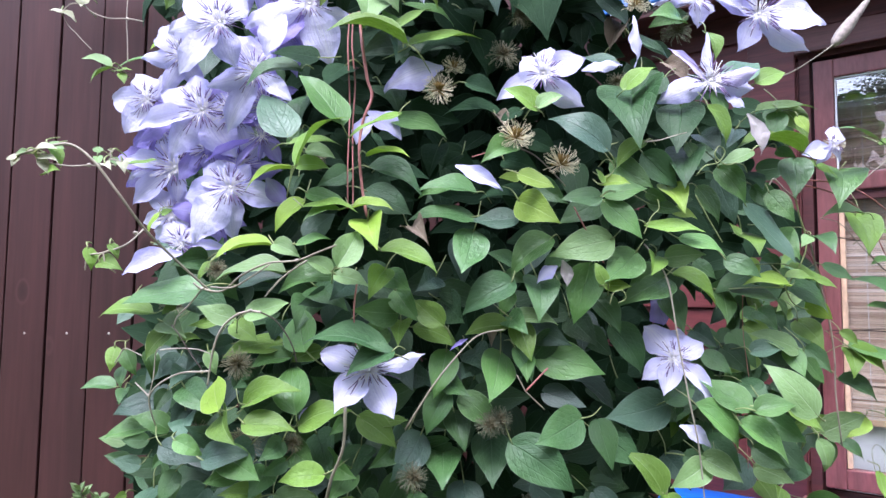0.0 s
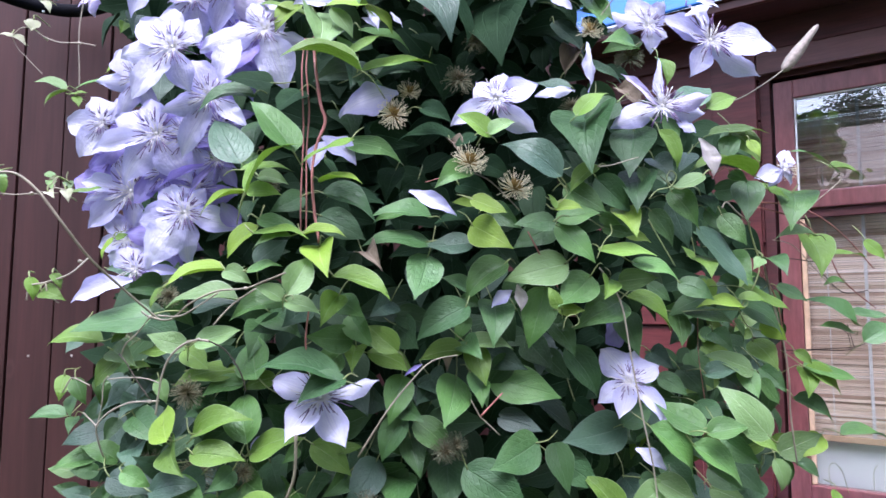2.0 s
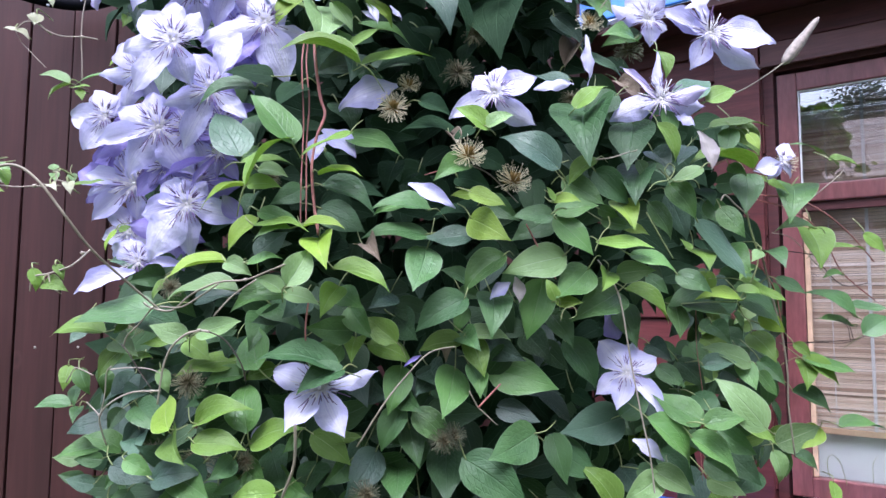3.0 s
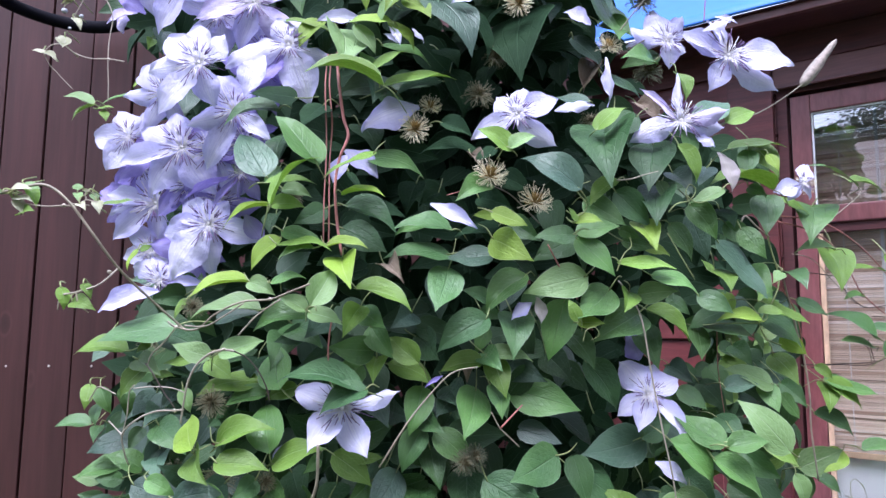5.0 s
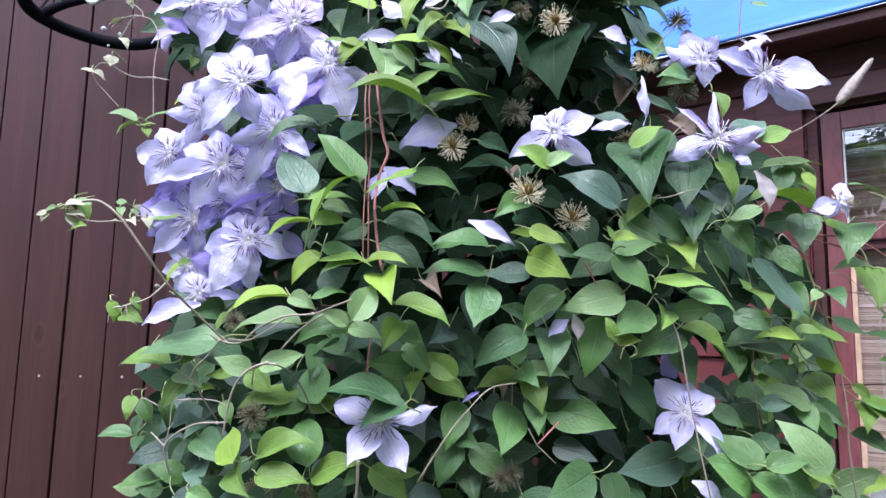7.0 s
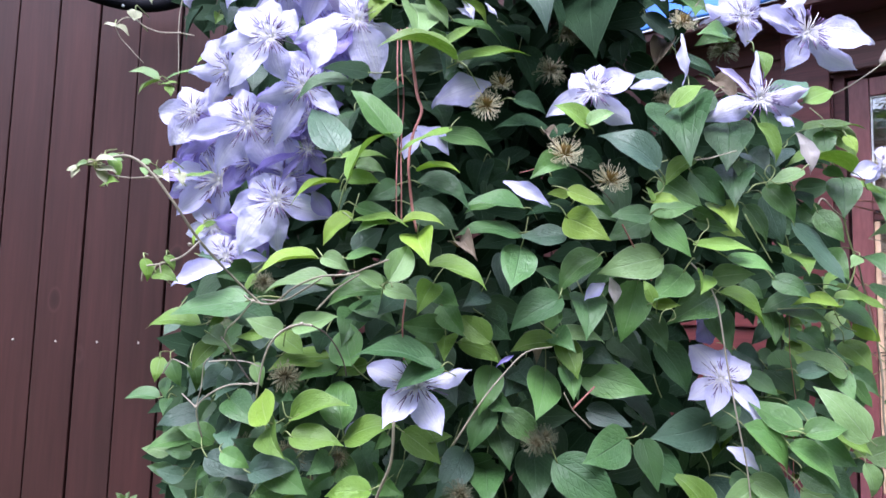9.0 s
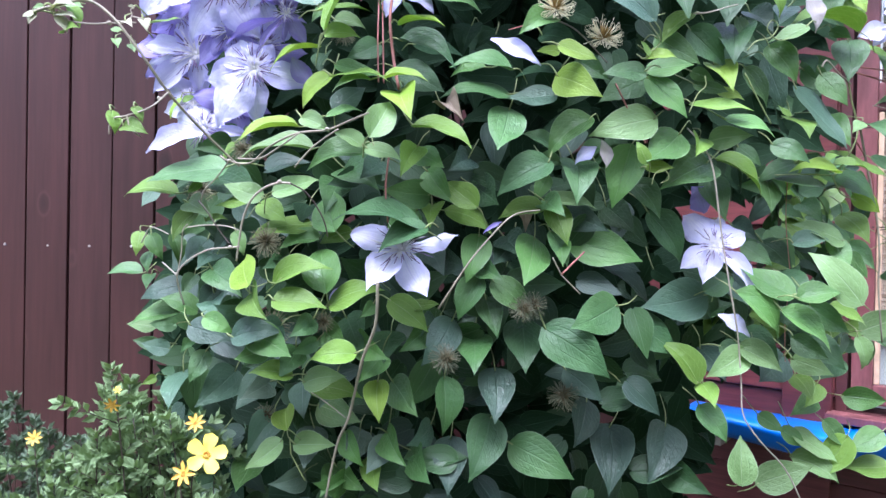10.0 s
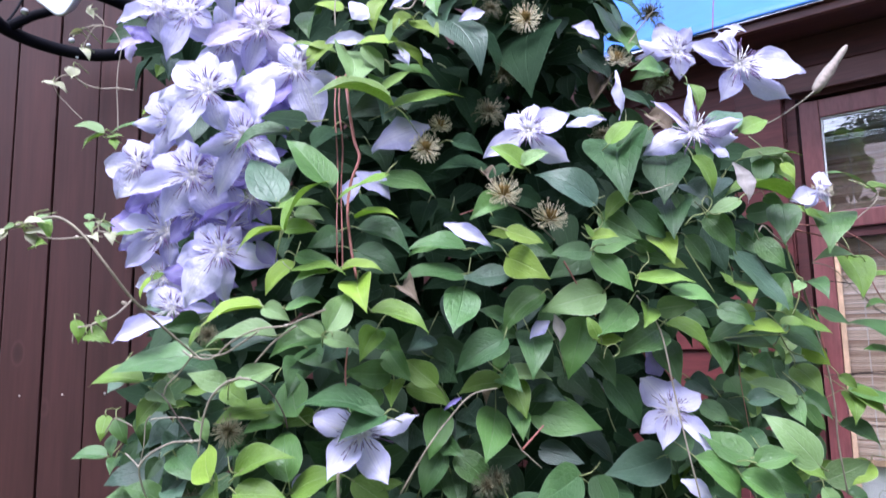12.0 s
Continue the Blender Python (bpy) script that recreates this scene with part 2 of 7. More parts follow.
SASH = painted_wood("red_brown_gloss_paint", (0.180, 0.055, 0.057), (0.245, 0.085, 0.087), 0.40, (5, 5, 1), (0.26, 0.14, 0.135))
# EAVE and FASCIA: red paint darkened to hold the shade under the eave
EAVE = painted_wood("shaded_eave_paint", (0.074, 0.017, 0.018), (0.105, 0.027, 0.028), 0.6, (0.6, 8, 8), (0.075, 0.024, 0.024))
FASCIA = painted_wood("fascia_paint", (0.10, 0.032, 0.028), (0.14, 0.050, 0.042), 0.45, (0.6, 8, 8), (0.17, 0.08, 0.07))
BEADING = plain("bare_pine_bead", (0.66, 0.45, 0.30), 0.5, 0.2, 30)
WHITE = plain("white_gloss_board", (0.90, 0.915, 0.94), 0.4, 0.06, 8)
BLUE = plain("blue_plastic", (0.010, 0.16, 0.72), 0.35, 0.25, 9, relief=0.35)
TARP = plain("blue_roof_sheet", (0.013, 0.118, 0.44), 0.5, 0.22, 2.2, relief=0.3)
STEM_RED = plain("reddish_vine", (0.33, 0.125, 0.105), 0.55, 0.3, 40)
STEM_TAN = plain("tan_vine", (0.23, 0.20, 0.145), 0.6, 0.3, 40)
STEM_GREEN = plain("green_vine", (0.22, 0.26, 0.10), 0.55, 0.25, 40)
STEM_DARK = plain("dark_brown_vine", (0.045, 0.028, 0.020), 0.6, 0.3, 40)
STEM_PALE = plain("pale_grey_brown_shoot", (0.33, 0.285, 0.225), 0.6, 0.2, 40)
SILK = plain("cream_seed_style", (0.78, 0.71, 0.50), 0.6, 0.25, 60)
# dark olive styles, with the shade on low seed heads painted in
SILK_SHADED = plain("shaded_seed_style", (0.115, 0.122, 0.068), 0.6, 0.25, 60)
SILK_DULL = plain("dull_seed_style", (0.16, 0.155, 0.085), 0.6, 0.3, 60)
SEED_DULL = plain("dull_brown_seed", (0.085, 0.072, 0.030), 0.7, 0.4, 80)
SEED_HEART = plain("golden_brown_seed", (0.24, 0.155, 0.036), 0.7, 0.4, 80)
FILAMENT = plain("white_filament", (0.76, 0.73, 0.74), 0.5, 0.1, 50)
ANTHER = plain("purple_anther", (0.13, 0.07, 0.19), 0.5, 0.3, 60)
BLACK = plain("black_hose_rubber", (0.0035, 0.0035, 0.0065), 0.85, 0.3, 30)
BLACK.node_tree.nodes["Principled BSDF"].inputs["Specular IOR Level"].default_value = 0.12
CERAMIC = plain("white_glaze", (0.50, 0.51, 0.54), 0.25, 0.04, 5, relief=0.05)
STEEL = plain("galvanised_nail", (0.42, 0.37, 0.34), 0.45, 0.2, 60, metal=0.3)
SOIL = plain("soil", (0.045, 0.035, 0.025), 0.9, 0.4, 12, relief=0.8)
LAWN = plain("lawn", (0.055, 0.10, 0.028), 0.9, 0.4, 6, relief=0.8)
HEDGE = plain("hedge_leaf", (0.075, 0.105, 0.060), 0.6, 0.5, 3)
YELLOW = plain("yellow_petal", (0.80, 0.60, 0.07), 0.55, 0.12, 40)
ORANGE = plain("orange_bract", (0.62, 0.36, 0.05), 0.6, 0.25, 60)
SHRUB_LEAF = leaf_material("shrub_leaf", (0.20, 0.30, 0.13), (0.30, 0.42, 0.20), (0.25, 0.34, 0.16), 0.5, 0.2)
SHRUB_GREY = leaf_material("grey_shrub_leaf", (0.09, 0.135, 0.08), (0.145, 0.205, 0.13), (0.16, 0.22, 0.13), 0.5, 0.15)
PALE_BUD = plain("downy_bud", (0.27, 0.23, 0.20), 0.8, 0.35, 120)
# room walls get a dark base colour so the interior looks unlit
ROOM = plain("dim_room_wall", (0.10, 0.09, 0.085), 0.9, 0.2, 4)
# lightened so that its reflection brightens the upper pane
HOUSE_WALL = plain("house_wall", (0.50, 0.41, 0.36), 0.8, 0.2, 6)
ROOF_TILE = plain("roof_tile", (0.13, 0.10, 0.09), 0.8, 0.3, 9)
BARK = plain("bark", (0.10, 0.075, 0.055), 0.9, 0.4, 20)


def bamboo_material():
    m, nt, b = nodes_of("bamboo_slat")
    n = noise_tex(nt, 14, 4, (0.25, 1, 6))
    col = ramp(nt, n, [(0.28, (0.60, 0.42, 0.32)), (0.5, (0.82, 0.64, 0.53)), (0.75, (0.92, 0.80, 0.70))])
    tint = ramp(nt, random_value(nt), [(0.0, (0.62, 0.52, 0.48)), (0.45, (0.95, 0.93, 0.9)), (0.85, (1.05, 1.05, 1.05)), (1.0, (1.25, 1.35, 1.5))])
    link(nt, mix(nt, 1.0, col, tint, 'MULTIPLY'), b.inputs["Base Color"])
    b.inputs["Roughness"].default_value = 0.5
    return m


BAMBOO = bamboo_material()


def glass_material(name, ior):
    m = bpy.data.materials.new(name)
    m.use_nodes = True
    nt = m.node_tree
    nt.nodes.remove(nt.nodes["Principled BSDF"])
    fr = nt.nodes.new("ShaderNodeFresnel")
    fr.inputs["IOR"].default_value = ior
    tr = nt.nodes.new("ShaderNodeBsdfTransparent")
    tr.inputs["Color"].default_value = (0.93, 0.95, 0.95, 1)
    gl = nt.nodes.new("ShaderNodeBsdfGlossy")
    gl.inputs["Roughness"].default_value = 0.01
    ms = nt.nodes.new("ShaderNodeMixShader")
    link(nt, fr.outputs[0], ms.inputs[0])
    link(nt, tr.outputs[0], ms.inputs[1])
    link(nt, gl.outputs[0], ms.inputs[2])
    link(nt, ms.outputs[0], nt.nodes["Material Output"].inputs["Surface"])
    return m


GLASS = glass_material("window_glass", 1.6)
# IOR raised well above plain glass to strengthen the pane's sky reflection
REFLECTIVE = glass_material("reflective_window_glass", 3.2)


# ---- building helpers ----
def mesh_of(name, bm, *materials):
    me = bpy.data.meshes.new(name)
    bm.to_mesh(me)
    bm.free()
    for mt in materials:
        me.materials.append(mt)
    return me


def part(name, bm, material, parent, label="", m=None):
    """One mesh object under a thing or a part; bm is a bmesh or a mesh."""
    me = bm if isinstance(bm, bpy.types.Mesh) else mesh_of(name, bm, *(material if isinstance(material, (list, tuple)) else [material]))
    ob = new(name, me)
    ob.parent = parent
    if m is not None:
        ob.matrix_basis = m
    if label:
        ob["label"] = label
    return ob


def smooth(bm):
    for f in bm.faces:
        f.smooth = True
    return bm


def add_box(bm, x0, x1, y0, y1, z0, z1, bevel=0.0):
    ret = bmesh.ops.create_cube(bm, size=1, matrix=Matrix.Translation(((x0 + x1) / 2, (y0 + y1) / 2, (z0 + z1) / 2)) @ Matrix.Diagonal((x1 - x0, y1 - y0, z1 - z0, 1)))
    if bevel:
        edges = list({e for v in ret["verts"] for e in v.link_edges})
        bmesh.ops.bevel(bm, geom=edges, offset=bevel, segments=2, affect='EDGES', profile=0.6)
    return bm


def box(x0, x1, y0, y1, z0, z1, bevel=0.0):
    return add_box(bmesh.new(), x0, x1, y0, y1, z0, z1, bevel)


def spline(points, per=6):
    pts = [Vector(p) for p in points]
    out = []
    for i in range(len(pts) - 1):
        a, b, c, d = pts[max(i - 1, 0)], pts[i], pts[i + 1], pts[min(i + 2, len(pts) - 1)]
        for k in range(per):
            t = k / per
            out.append(0.5 * ((2 * b) + (c - a) * t + (2 * a - 5 * b + 4 * c - d) * t * t + (3 * b - a - 3 * c + d) * t ** 3))
    out.append(pts[-1])
    return out


def add_tube(bm, points, r0, r1=None, sides=6, per=5, index=0):
    """A tapered tube along a smooth line through the points."""
    r1 = r0 if r1 is None else r1
    line = spline(points, per) if per > 1 else [Vector(p) for p in points]
    rings, up = [], Vector((0.3, 0.2, 0.93))
    for i, p in enumerate(line):
        d = (line[min(i + 1, len(line) - 1)] - line[max(i - 1, 0)]).normalized()
        s = d.cross(up)
        s = s.normalized() if s.length > 1e-4 else d.orthogonal().normalized()
        q = d.cross(s)
        up = s.cross(d) if False else up
        r = r0 + (r1 - r0) * i / (len(line) - 1)
        rings.append([bm.verts.new(p + r * (math.cos(a) * s + math.sin(a) * q)) for a in (2 * math.pi * k / sides for k in range(sides))])
    for a, b in zip(rings, rings[1:]):
        for k in range(sides):
            f = bm.faces.new((a[k], a[(k + 1) % sides], b[(k + 1) % sides], b[k]))
            f.smooth, f.material_index = True, index
    for end in (rings[0][::-1], rings[-1]):
        f = bm.faces.new(end)
        f.material_index = index
    return bm


# ---- ground ----
bm = bmesh.new()
bmesh.ops.create_grid(bm, x_segments=40, y_segments=40, size=60)
for v in bm.verts:
    v.co.z = 0.03 * noise.noise(v.co * 0.4) - 0.03
tagged(part("ground", bm, LAWN, None), "lawn and bare garden ground around the cabin", "ground", kind="structure")
bm = bmesh.new()
bmesh.ops.create_grid(bm, x_segments=30, y_segments=16, size=1)
for v in bm.verts:
    e = max(abs(v.co.x), abs(v.co.y))
    v.co = Vector((v.co.x * 1.9 - 0.3, 1.45 + v.co.y * 0.8, 0.05 - 0.1 * max(0, e - 0.8) / 0.2 + 0.03 * noise.noise(Vector((v.co.x * 9, v.co.y * 9, 0)))))
tagged(part("flower_bed", smooth(bm), SOIL, None), "dark bare soil of the flower bed", "soil", kind="structure")

# ---- plank fence behind the plant ----
PITCH, FENCE_Y, FENCE_TOP = 0.1445, 2.40, 3.4
fence = tagged(new("fence"), "tall brown-stained fence of upright boards", "fence", kind="structure")
fence.matrix_basis = pose(-1.262, FENCE_Y, 1.366, 0, 1.4, 0) @ pose(0, 0, -1.366)
boards = [mesh_of("board", box(-PITCH / 2 + g0, PITCH / 2 - g1, 0, 0.022, 0.02, FENCE_TOP, 0.003), FENCE) for g0, g1 in ((0.0040, 0.0020), (0.0020, 0.0040))]
for k in range(-16, 13):
    part("board", boards[k % 2], None, fence, m=pose(k * PITCH, 0.0015 * math.sin(k * 2.1), 0, 0, 0.05 * math.sin(k * 3.7), 0.4 * math.sin(k * 1.3)))
# dark sheet added behind the boards as gap shade, plus a rail
part("gap_shade_backing", add_box(box(-16.5 * PITCH, 12.5 * PITCH, 0.026, 0.034, 0.0, FENCE_TOP - 0.02), -16.5 * PITCH, 12.5 * PITCH, 0.036, 0.08, 1.3, 1.4), FENCE_GAP, fence)
nail = None
for k in range(-12, 10):
    for dz in (0.0, -0.75):
        if nail is None:
            bm = bmesh.new()
            bmesh.ops.create_cone(bm, cap_ends=True, segments=10, radius1=0.0045, radius2=0.003, depth=0.003, matrix=Matrix.Rotation(radians(90), 4, 'X'))
            nail = mesh_of("nail", bm, STEEL)
        part("nail", nail, None, fence, m=pose(k * PITCH + 0.004 * math.sin(k * 5 + dz), -0.0015, 1.366 + dz + 0.003 * math.sin(k * 7.3 + dz)))

# ---- cabin wall with window: local x along the wall, y into it ----
TURN = -38.4
W = pose(1.165, 2.1126, 0, 0, 0, TURN)


wall = tagged(new("wall_cabin"), "red-brown painted timber cabin wall of horizontal boards", "wall", kind="structure")
wall.matrix_basis = W
LEFT, RIGHT, OPEN_L, OPEN_R, OPEN_B, OPEN_T = -1.5, 2.2, -0.066, 0.80, 0.90, 2.215
siding = {}
for k in range(0, 18):
    z0 = 0.04 + k * 0.128
    z1 = z0 + 0.124
    if z1 < OPEN_B + 0.02 or z0 > OPEN_T - 0.02:
        spans = ((LEFT, RIGHT),)
    else:
        spans = ((LEFT, OPEN_L - 0.03), (OPEN_R + 0.03, RIGHT))
    for a, b in spans:
        key = round(b - a, 3)
        if key not in siding:
            bm = box(0, b - a, 0.0, 0.024, 0, 0.124, 0.004)
            for v in bm.verts:
                if v.co.z > 0.06 and v.co.y < 0.012:
                    v.co.y += 0.007
            siding[key] = mesh_of("siding_board", bm, CABIN)
        part("siding_board", siding[key], None, wall, m=pose(a, 0.0015 * math.sin(k * 3.3), z0))
bm = bmesh.new()
for a, b, c, d in ((LEFT, OPEN_L - 0.03, 0, 2.44), (OPEN_R + 0.03, RIGHT, 0, 2.44), (OPEN_L - 0.03, OPEN_R + 0.03, 0, OPEN_B - 0.02), (OPEN_L - 0.03, OPEN_R + 0.03, OPEN_T + 0.02, 2.44)):
    add_box(bm, a, b, 0.028, 0.10, c, d)
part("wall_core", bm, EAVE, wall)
part("corner_board", box(-0.236, -0.100, -0.022, -0.002, 0.05, 2.384, 0.003), CABIN, wall, "upright red-brown trim board beside the window")
part("head_board", box(-0.096, 1.0, -0.020, -0.002, 2.232, 2.30, 0.003), FASCIA, wall)
part("head_drip", box(-0.098, 1.0, -0.034, -0.021, 2.222, 2.236, 0.003), FASCIA, wall)

window = tagged(new("window_1"), "red-brown timber window with one glazing rail", "window", kind="structure")
window.matrix_basis = W
frame_bm = bmesh.new()
for a, b, c, d in ((OPEN_L - 0.028, OPEN_L + 0.002, OPEN_B - 0.02, OPEN_T + 0.016), (OPEN_R, OPEN_R + 0.028, OPEN_B - 0.02, OPEN_T + 0.016), (OPEN_L + 0.002, OPEN_R, OPEN_T - 0.004, OPEN_T + 0.016), (OPEN_L + 0.002, OPEN_R, OPEN_B - 0.02, OPEN_B)):
    add_box(frame_bm, a, b, -0.001, 0.09, c, d, 0.002)
# shade of the window reveal is in the paint
part("window_frame", frame_bm, EAVE, window, "recessed outer frame, its shade put into dark paint")
sash_bm = bmesh.new()
add_box(sash_bm, -0.056, -0.001, 0.004, 0.045, 0.925, 2.20, 0.004)
add_box(sash_bm, 0.735, 0.79, 0.004, 0.045, 0.925, 2.20, 0.004)
add_box(sash_bm, -0.0005, 0.7345, 0.0045, 0.044, 2.144, 2.1995, 0.004)
add_box(sash_bm, -0.0005, 0.7345, 0.0045, 0.044, 0.926, 0.984, 0.004)
part("sash", sash_bm, SASH, window)
part("glazing_rail", box(-0.0003, 0.7343, 0.002, 0.046, 1.800, 1.853, 0.005), SASH, window, "thick horizontal rail with a shadow groove")
# recessed strip whose dark paint adds the groove's shade
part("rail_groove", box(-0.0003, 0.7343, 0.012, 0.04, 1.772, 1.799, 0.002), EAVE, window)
bead = bmesh.new()
add_box(bead, 0.0005, 0.014, 0.014, 0.034, 0.986, 1.770, 0.002)
part("glazing_bead", bead, BEADING, window, "bare pale timber glazing bead")
part("putty_line", add_box(box(0.0003, 0.0045, 0.013, 0.0195, 1.8535, 2.1435), 0.005, 0.7337, 0.013, 0.0195, 2.1395, 2.1435), WHITE, window, "thin white putty line along the glass")
pane = part("pane", box(0.0003, 0.7337, 0.020, 0.024, 1.8535, 2.1435), REFLECTIVE, window)
pane.visible_shadow = False
pane = part("pane", box(0.0145, 0.7337, 0.022, 0.026, 0.985, 1.7715), GLASS, window)
pane.visible_shadow = False
part("window_sill", box(-0.11, 0.86, -0.06, -0.001, 0.872, 0.898, 0.004), SASH, window)

blind = tagged(new("bamboo_blind"), "bamboo slat roller blind hanging behind the window pane", "blind")
blind.matrix_basis = W @ pose(0, 0.060, 0)
slats = [mesh_of("slat", box(-0.01, 0.76, -0.0015, 0.0015, -0.0046, 0.0046, 0.001), BAMBOO), mesh_of("slat", box(-0.01, 0.76, -0.0012, 0.0012, -0.0026, 0.0026, 0.0008), BAMBOO)]
rng = random.Random(5)
z = 1.128
part("bottom_bar", box(-0.01, 0.76, -0.005, 0.005, 1.108, 1.126, 0.002), BEADING, blind)
while z < 2.17:
    wide = rng.random() < 0.62
    h = 0.0046 if wide else 0.0026
    z += h
    part("slat", slats[0 if wide else 1], None, blind, m=pose(0, rng.uniform(-0.001, 0.001), z, rng.uniform(-14, 14), rng.uniform(-0.05, 0.05), 0))
    z += h + rng.uniform(0.0004, 0.0011)
part("head_rail", box(-0.01, 0.76, -0.012, 0.012, 2.180, 2.212, 0.004), BEADING, blind)
for x, r in ((0.062, 0.0012), (0.162, 0.0045), (0.40, 0.0012), (0.52, 0.0045)):
    bm = bmesh.new()
    add_box(bm, x - r, x + r, -0.0052, -0.0036, 1.125, 2.175)
    part("cord", bm, FILAMENT, blind, "white woven tape of the blind")
tagged(part("inner_sill", add_box(box(-0.05, 0.8, 0.10, 0.30, 0.90, 0.985, 0.004), -0.05, 0.8, 0.075, 0.095, 0.95, 1.20, 0.003), WHITE, None, m=W), "white painted board inside the window", "window sill", kind="structure")
bm = bmesh.new()
for a, b, c, d, e, f in ((-1.4, 2.1, 1.6, 1.65, 0, 2.4), (-1.45, -1.4, 0.11, 1.65, 0, 2.4), (2.1, 2.15, 0.11, 1.65, 0, 2.4), (-1.45, 2.15, 0.11, 1.65, 2.46, 2.50), (-1.4, 2.1, 0.11, 1.6, 0.0, 0.04)):
    add_box(bm, a, b, c, d, e, f)
tagged(part("room_walls", bm, ROOM, None, m=W), "dim plain room behind the cabin window", "room", kind="structure")

# ---- eave, fascia and blue roof covering ----
roof = tagged(new("cabin_roof"), "cabin eave in shade-darkened red paint, blue sheet roof above", "roof", kind="structure")
roof.matrix_basis = W
# soffit and frieze: the dark band below the fascia is painted shade
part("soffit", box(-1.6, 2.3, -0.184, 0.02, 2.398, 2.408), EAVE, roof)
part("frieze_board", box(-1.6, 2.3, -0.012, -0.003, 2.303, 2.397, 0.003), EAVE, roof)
part("fascia", box(-1.6, 2.3, -0.205, -0.185, 2.384, 2.410, 0.003), FASCIA, roof, "red-brown fascia board along the eave")
bm = bmesh.new()
bmesh.ops.create_grid(bm, x_segments=90, y_segments=24, size=1)
for v in bm.verts:
    u, w = v.co.x, (v.co.y + 1) / 2
    x = 0.35 + u * 1.95
    v.co = Vector((x, -0.225 + w * 1.85, 2.424 + w * 1.40 + 0.012 * noise.noise(Vector((x * 3, w * 5, 2))) + 0.003 * math.sin(x * 9)))
bmesh.ops.solidify(bm, geom=bm.faces[:], thickness=0.012)
part("roof_sheet", smooth(bm), TARP, roof, "bright blue plastic roof sheet")
part("drip_edge", box(-1.6, 2.3, -0.212, -0.186, 2.411, 2.417, 0.002), EAVE, roof)

# ---- blue trough below the window ----
trough = tagged(new("window_trough"), "bright blue plastic trough fixed under the cabin window", "planter")
trough.matrix_basis = W @ pose(0, -0.004, 0)
bm = bmesh.new()
rows = []
for x in np.linspace(-0.505, 1.0, 40):
    sag = 0.008 * math.sin(x * 7) + 0.006 * math.sin(x * 17 + 1)
    ring = [(-0.002, 0.862), (-0.136, 0.862 + sag), (-0.150, 0.857 + sag), (-0.154, 0.848 + sag), (-0.148, 0.838 + sag), (-0.138, 0.814 + sag * 2), (-0.120, 0.792 + sag), (-0.002, 0.787)]
    rows.append([bm.verts.new((x, y, zz)) for y, zz in ring])
for a, b in zip(rows, rows[1:]):
    for k in range(8):
        bm.faces.new((a[k], b[k], b[(k + 1) % 8], a[(k + 1) % 8]))
bm.faces.new(rows[0])
bm.faces.new(rows[-1][::-1])
bmesh.ops.recalc_face_normals(bm, faces=bm.faces[:])
part("tub", smooth(bm), BLUE, trough)
for x in (-0.42, 0.30):
    part("bracket", box(x, x + 0.03, -0.10, -0.001, 0.755, 0.783, 0.003), STEEL, trough)

# ---- garden behind the viewer: one tree and the house for pane reflections, other trees unseen ----
def far_tree(x, y, h, spread, seed):
    tree = tagged(new("tree"), "leafy broad garden tree at the lawn's edge", "tree", group="garden trees")
    tree.location = (x, y, 0)
    r = random.Random(seed)
    bm = bmesh.new()
    add_tube(bm, [(0, 0, -0.1), (0.1, 0, h * 0.25), (0, 0.1, h * 0.55), (0.1, 0, h * 0.85)], h * 0.035, h * 0.008, 8)
    for k in range(7):
        a, z0 = k * 2.4, h * (0.3 + 0.07 * k)
        add_tube(bm, [(0, 0, z0), (spread * 0.4 * math.cos(a), spread * 0.4 * math.sin(a), z0 + h * 0.1), (spread * 0.8 * math.cos(a), spread * 0.8 * math.sin(a), z0 + h * 0.16)], h * 0.012, h * 0.003, 5)
    part("trunk", bm, BARK, tree)
    verts, faces = [], []
    for k in range(40):
        a, rr, zz = r.uniform(0, 6.28), spread * math.sqrt(r.random()), r.uniform(0.3, 1.0)
        rr *= math.sin(math.pi * min(1, 1.25 - zz * 0.95)) ** 0.5 if zz < 1.3 else 0
        c = Vector((rr * math.cos(a), rr * math.sin(a), zz * h))
        for j in range(420):
            p = c + Vector((r.gauss(0, 1), r.gauss(0, 1), r.gauss(0, 0.7))) * h * 0.06
            u = Vector((r.gauss(0, 1), r.gauss(0, 1), r.gauss(0, 1))).normalized() * 0.075
            w = u.orthogonal() * 0.6
            i = len(verts)
            verts += [p - u, p + w, p + u, p - w]
            faces.append((i, i + 1, i + 2, i + 3))
    me = bpy.data.meshes.new("crown")
    me.from_pydata(verts, [], faces)
    me.materials.append(HEDGE)
    part("crown", me, None, tree)


far_tree(-25.2, -25.3, 11.5, 1.0, 1)
# two more trees added, outside what the panes reflect
far_tree(-8.0, -15.0, 8.0, 2.6, 2)
far_tree(-2.0, -13.0, 7.0, 2.6, 3)
house = tagged(new("house"), "garden house with a tiled roof, walls lightened for the pane reflection", "house")
house.matrix_basis = pose(-10.0, -7.6, 0, 0, 0, -41)
part("house_wall", box(-5, 5, -3, 3, 0, 3.5, 0.02), HOUSE_WALL, house)
bm = bmesh.new()
p = [bm.verts.new(v) for v in ((-5.3, -3.4, 3.5), (5.3, -3.4, 3.5), (5.3, 3.4, 3.5), (-5.3, 3.4, 3.5), (-5.3, 0, 5.2), (5.3, 0, 5.2))]
for f in ((0, 1, 5, 4), (2, 3, 4, 5), (0, 4, 3), (1, 2, 5), (3, 2, 1, 0)):
    bm.faces.new([p[i] for i in f])
part("house_roof", bm, ROOF_TILE, house)

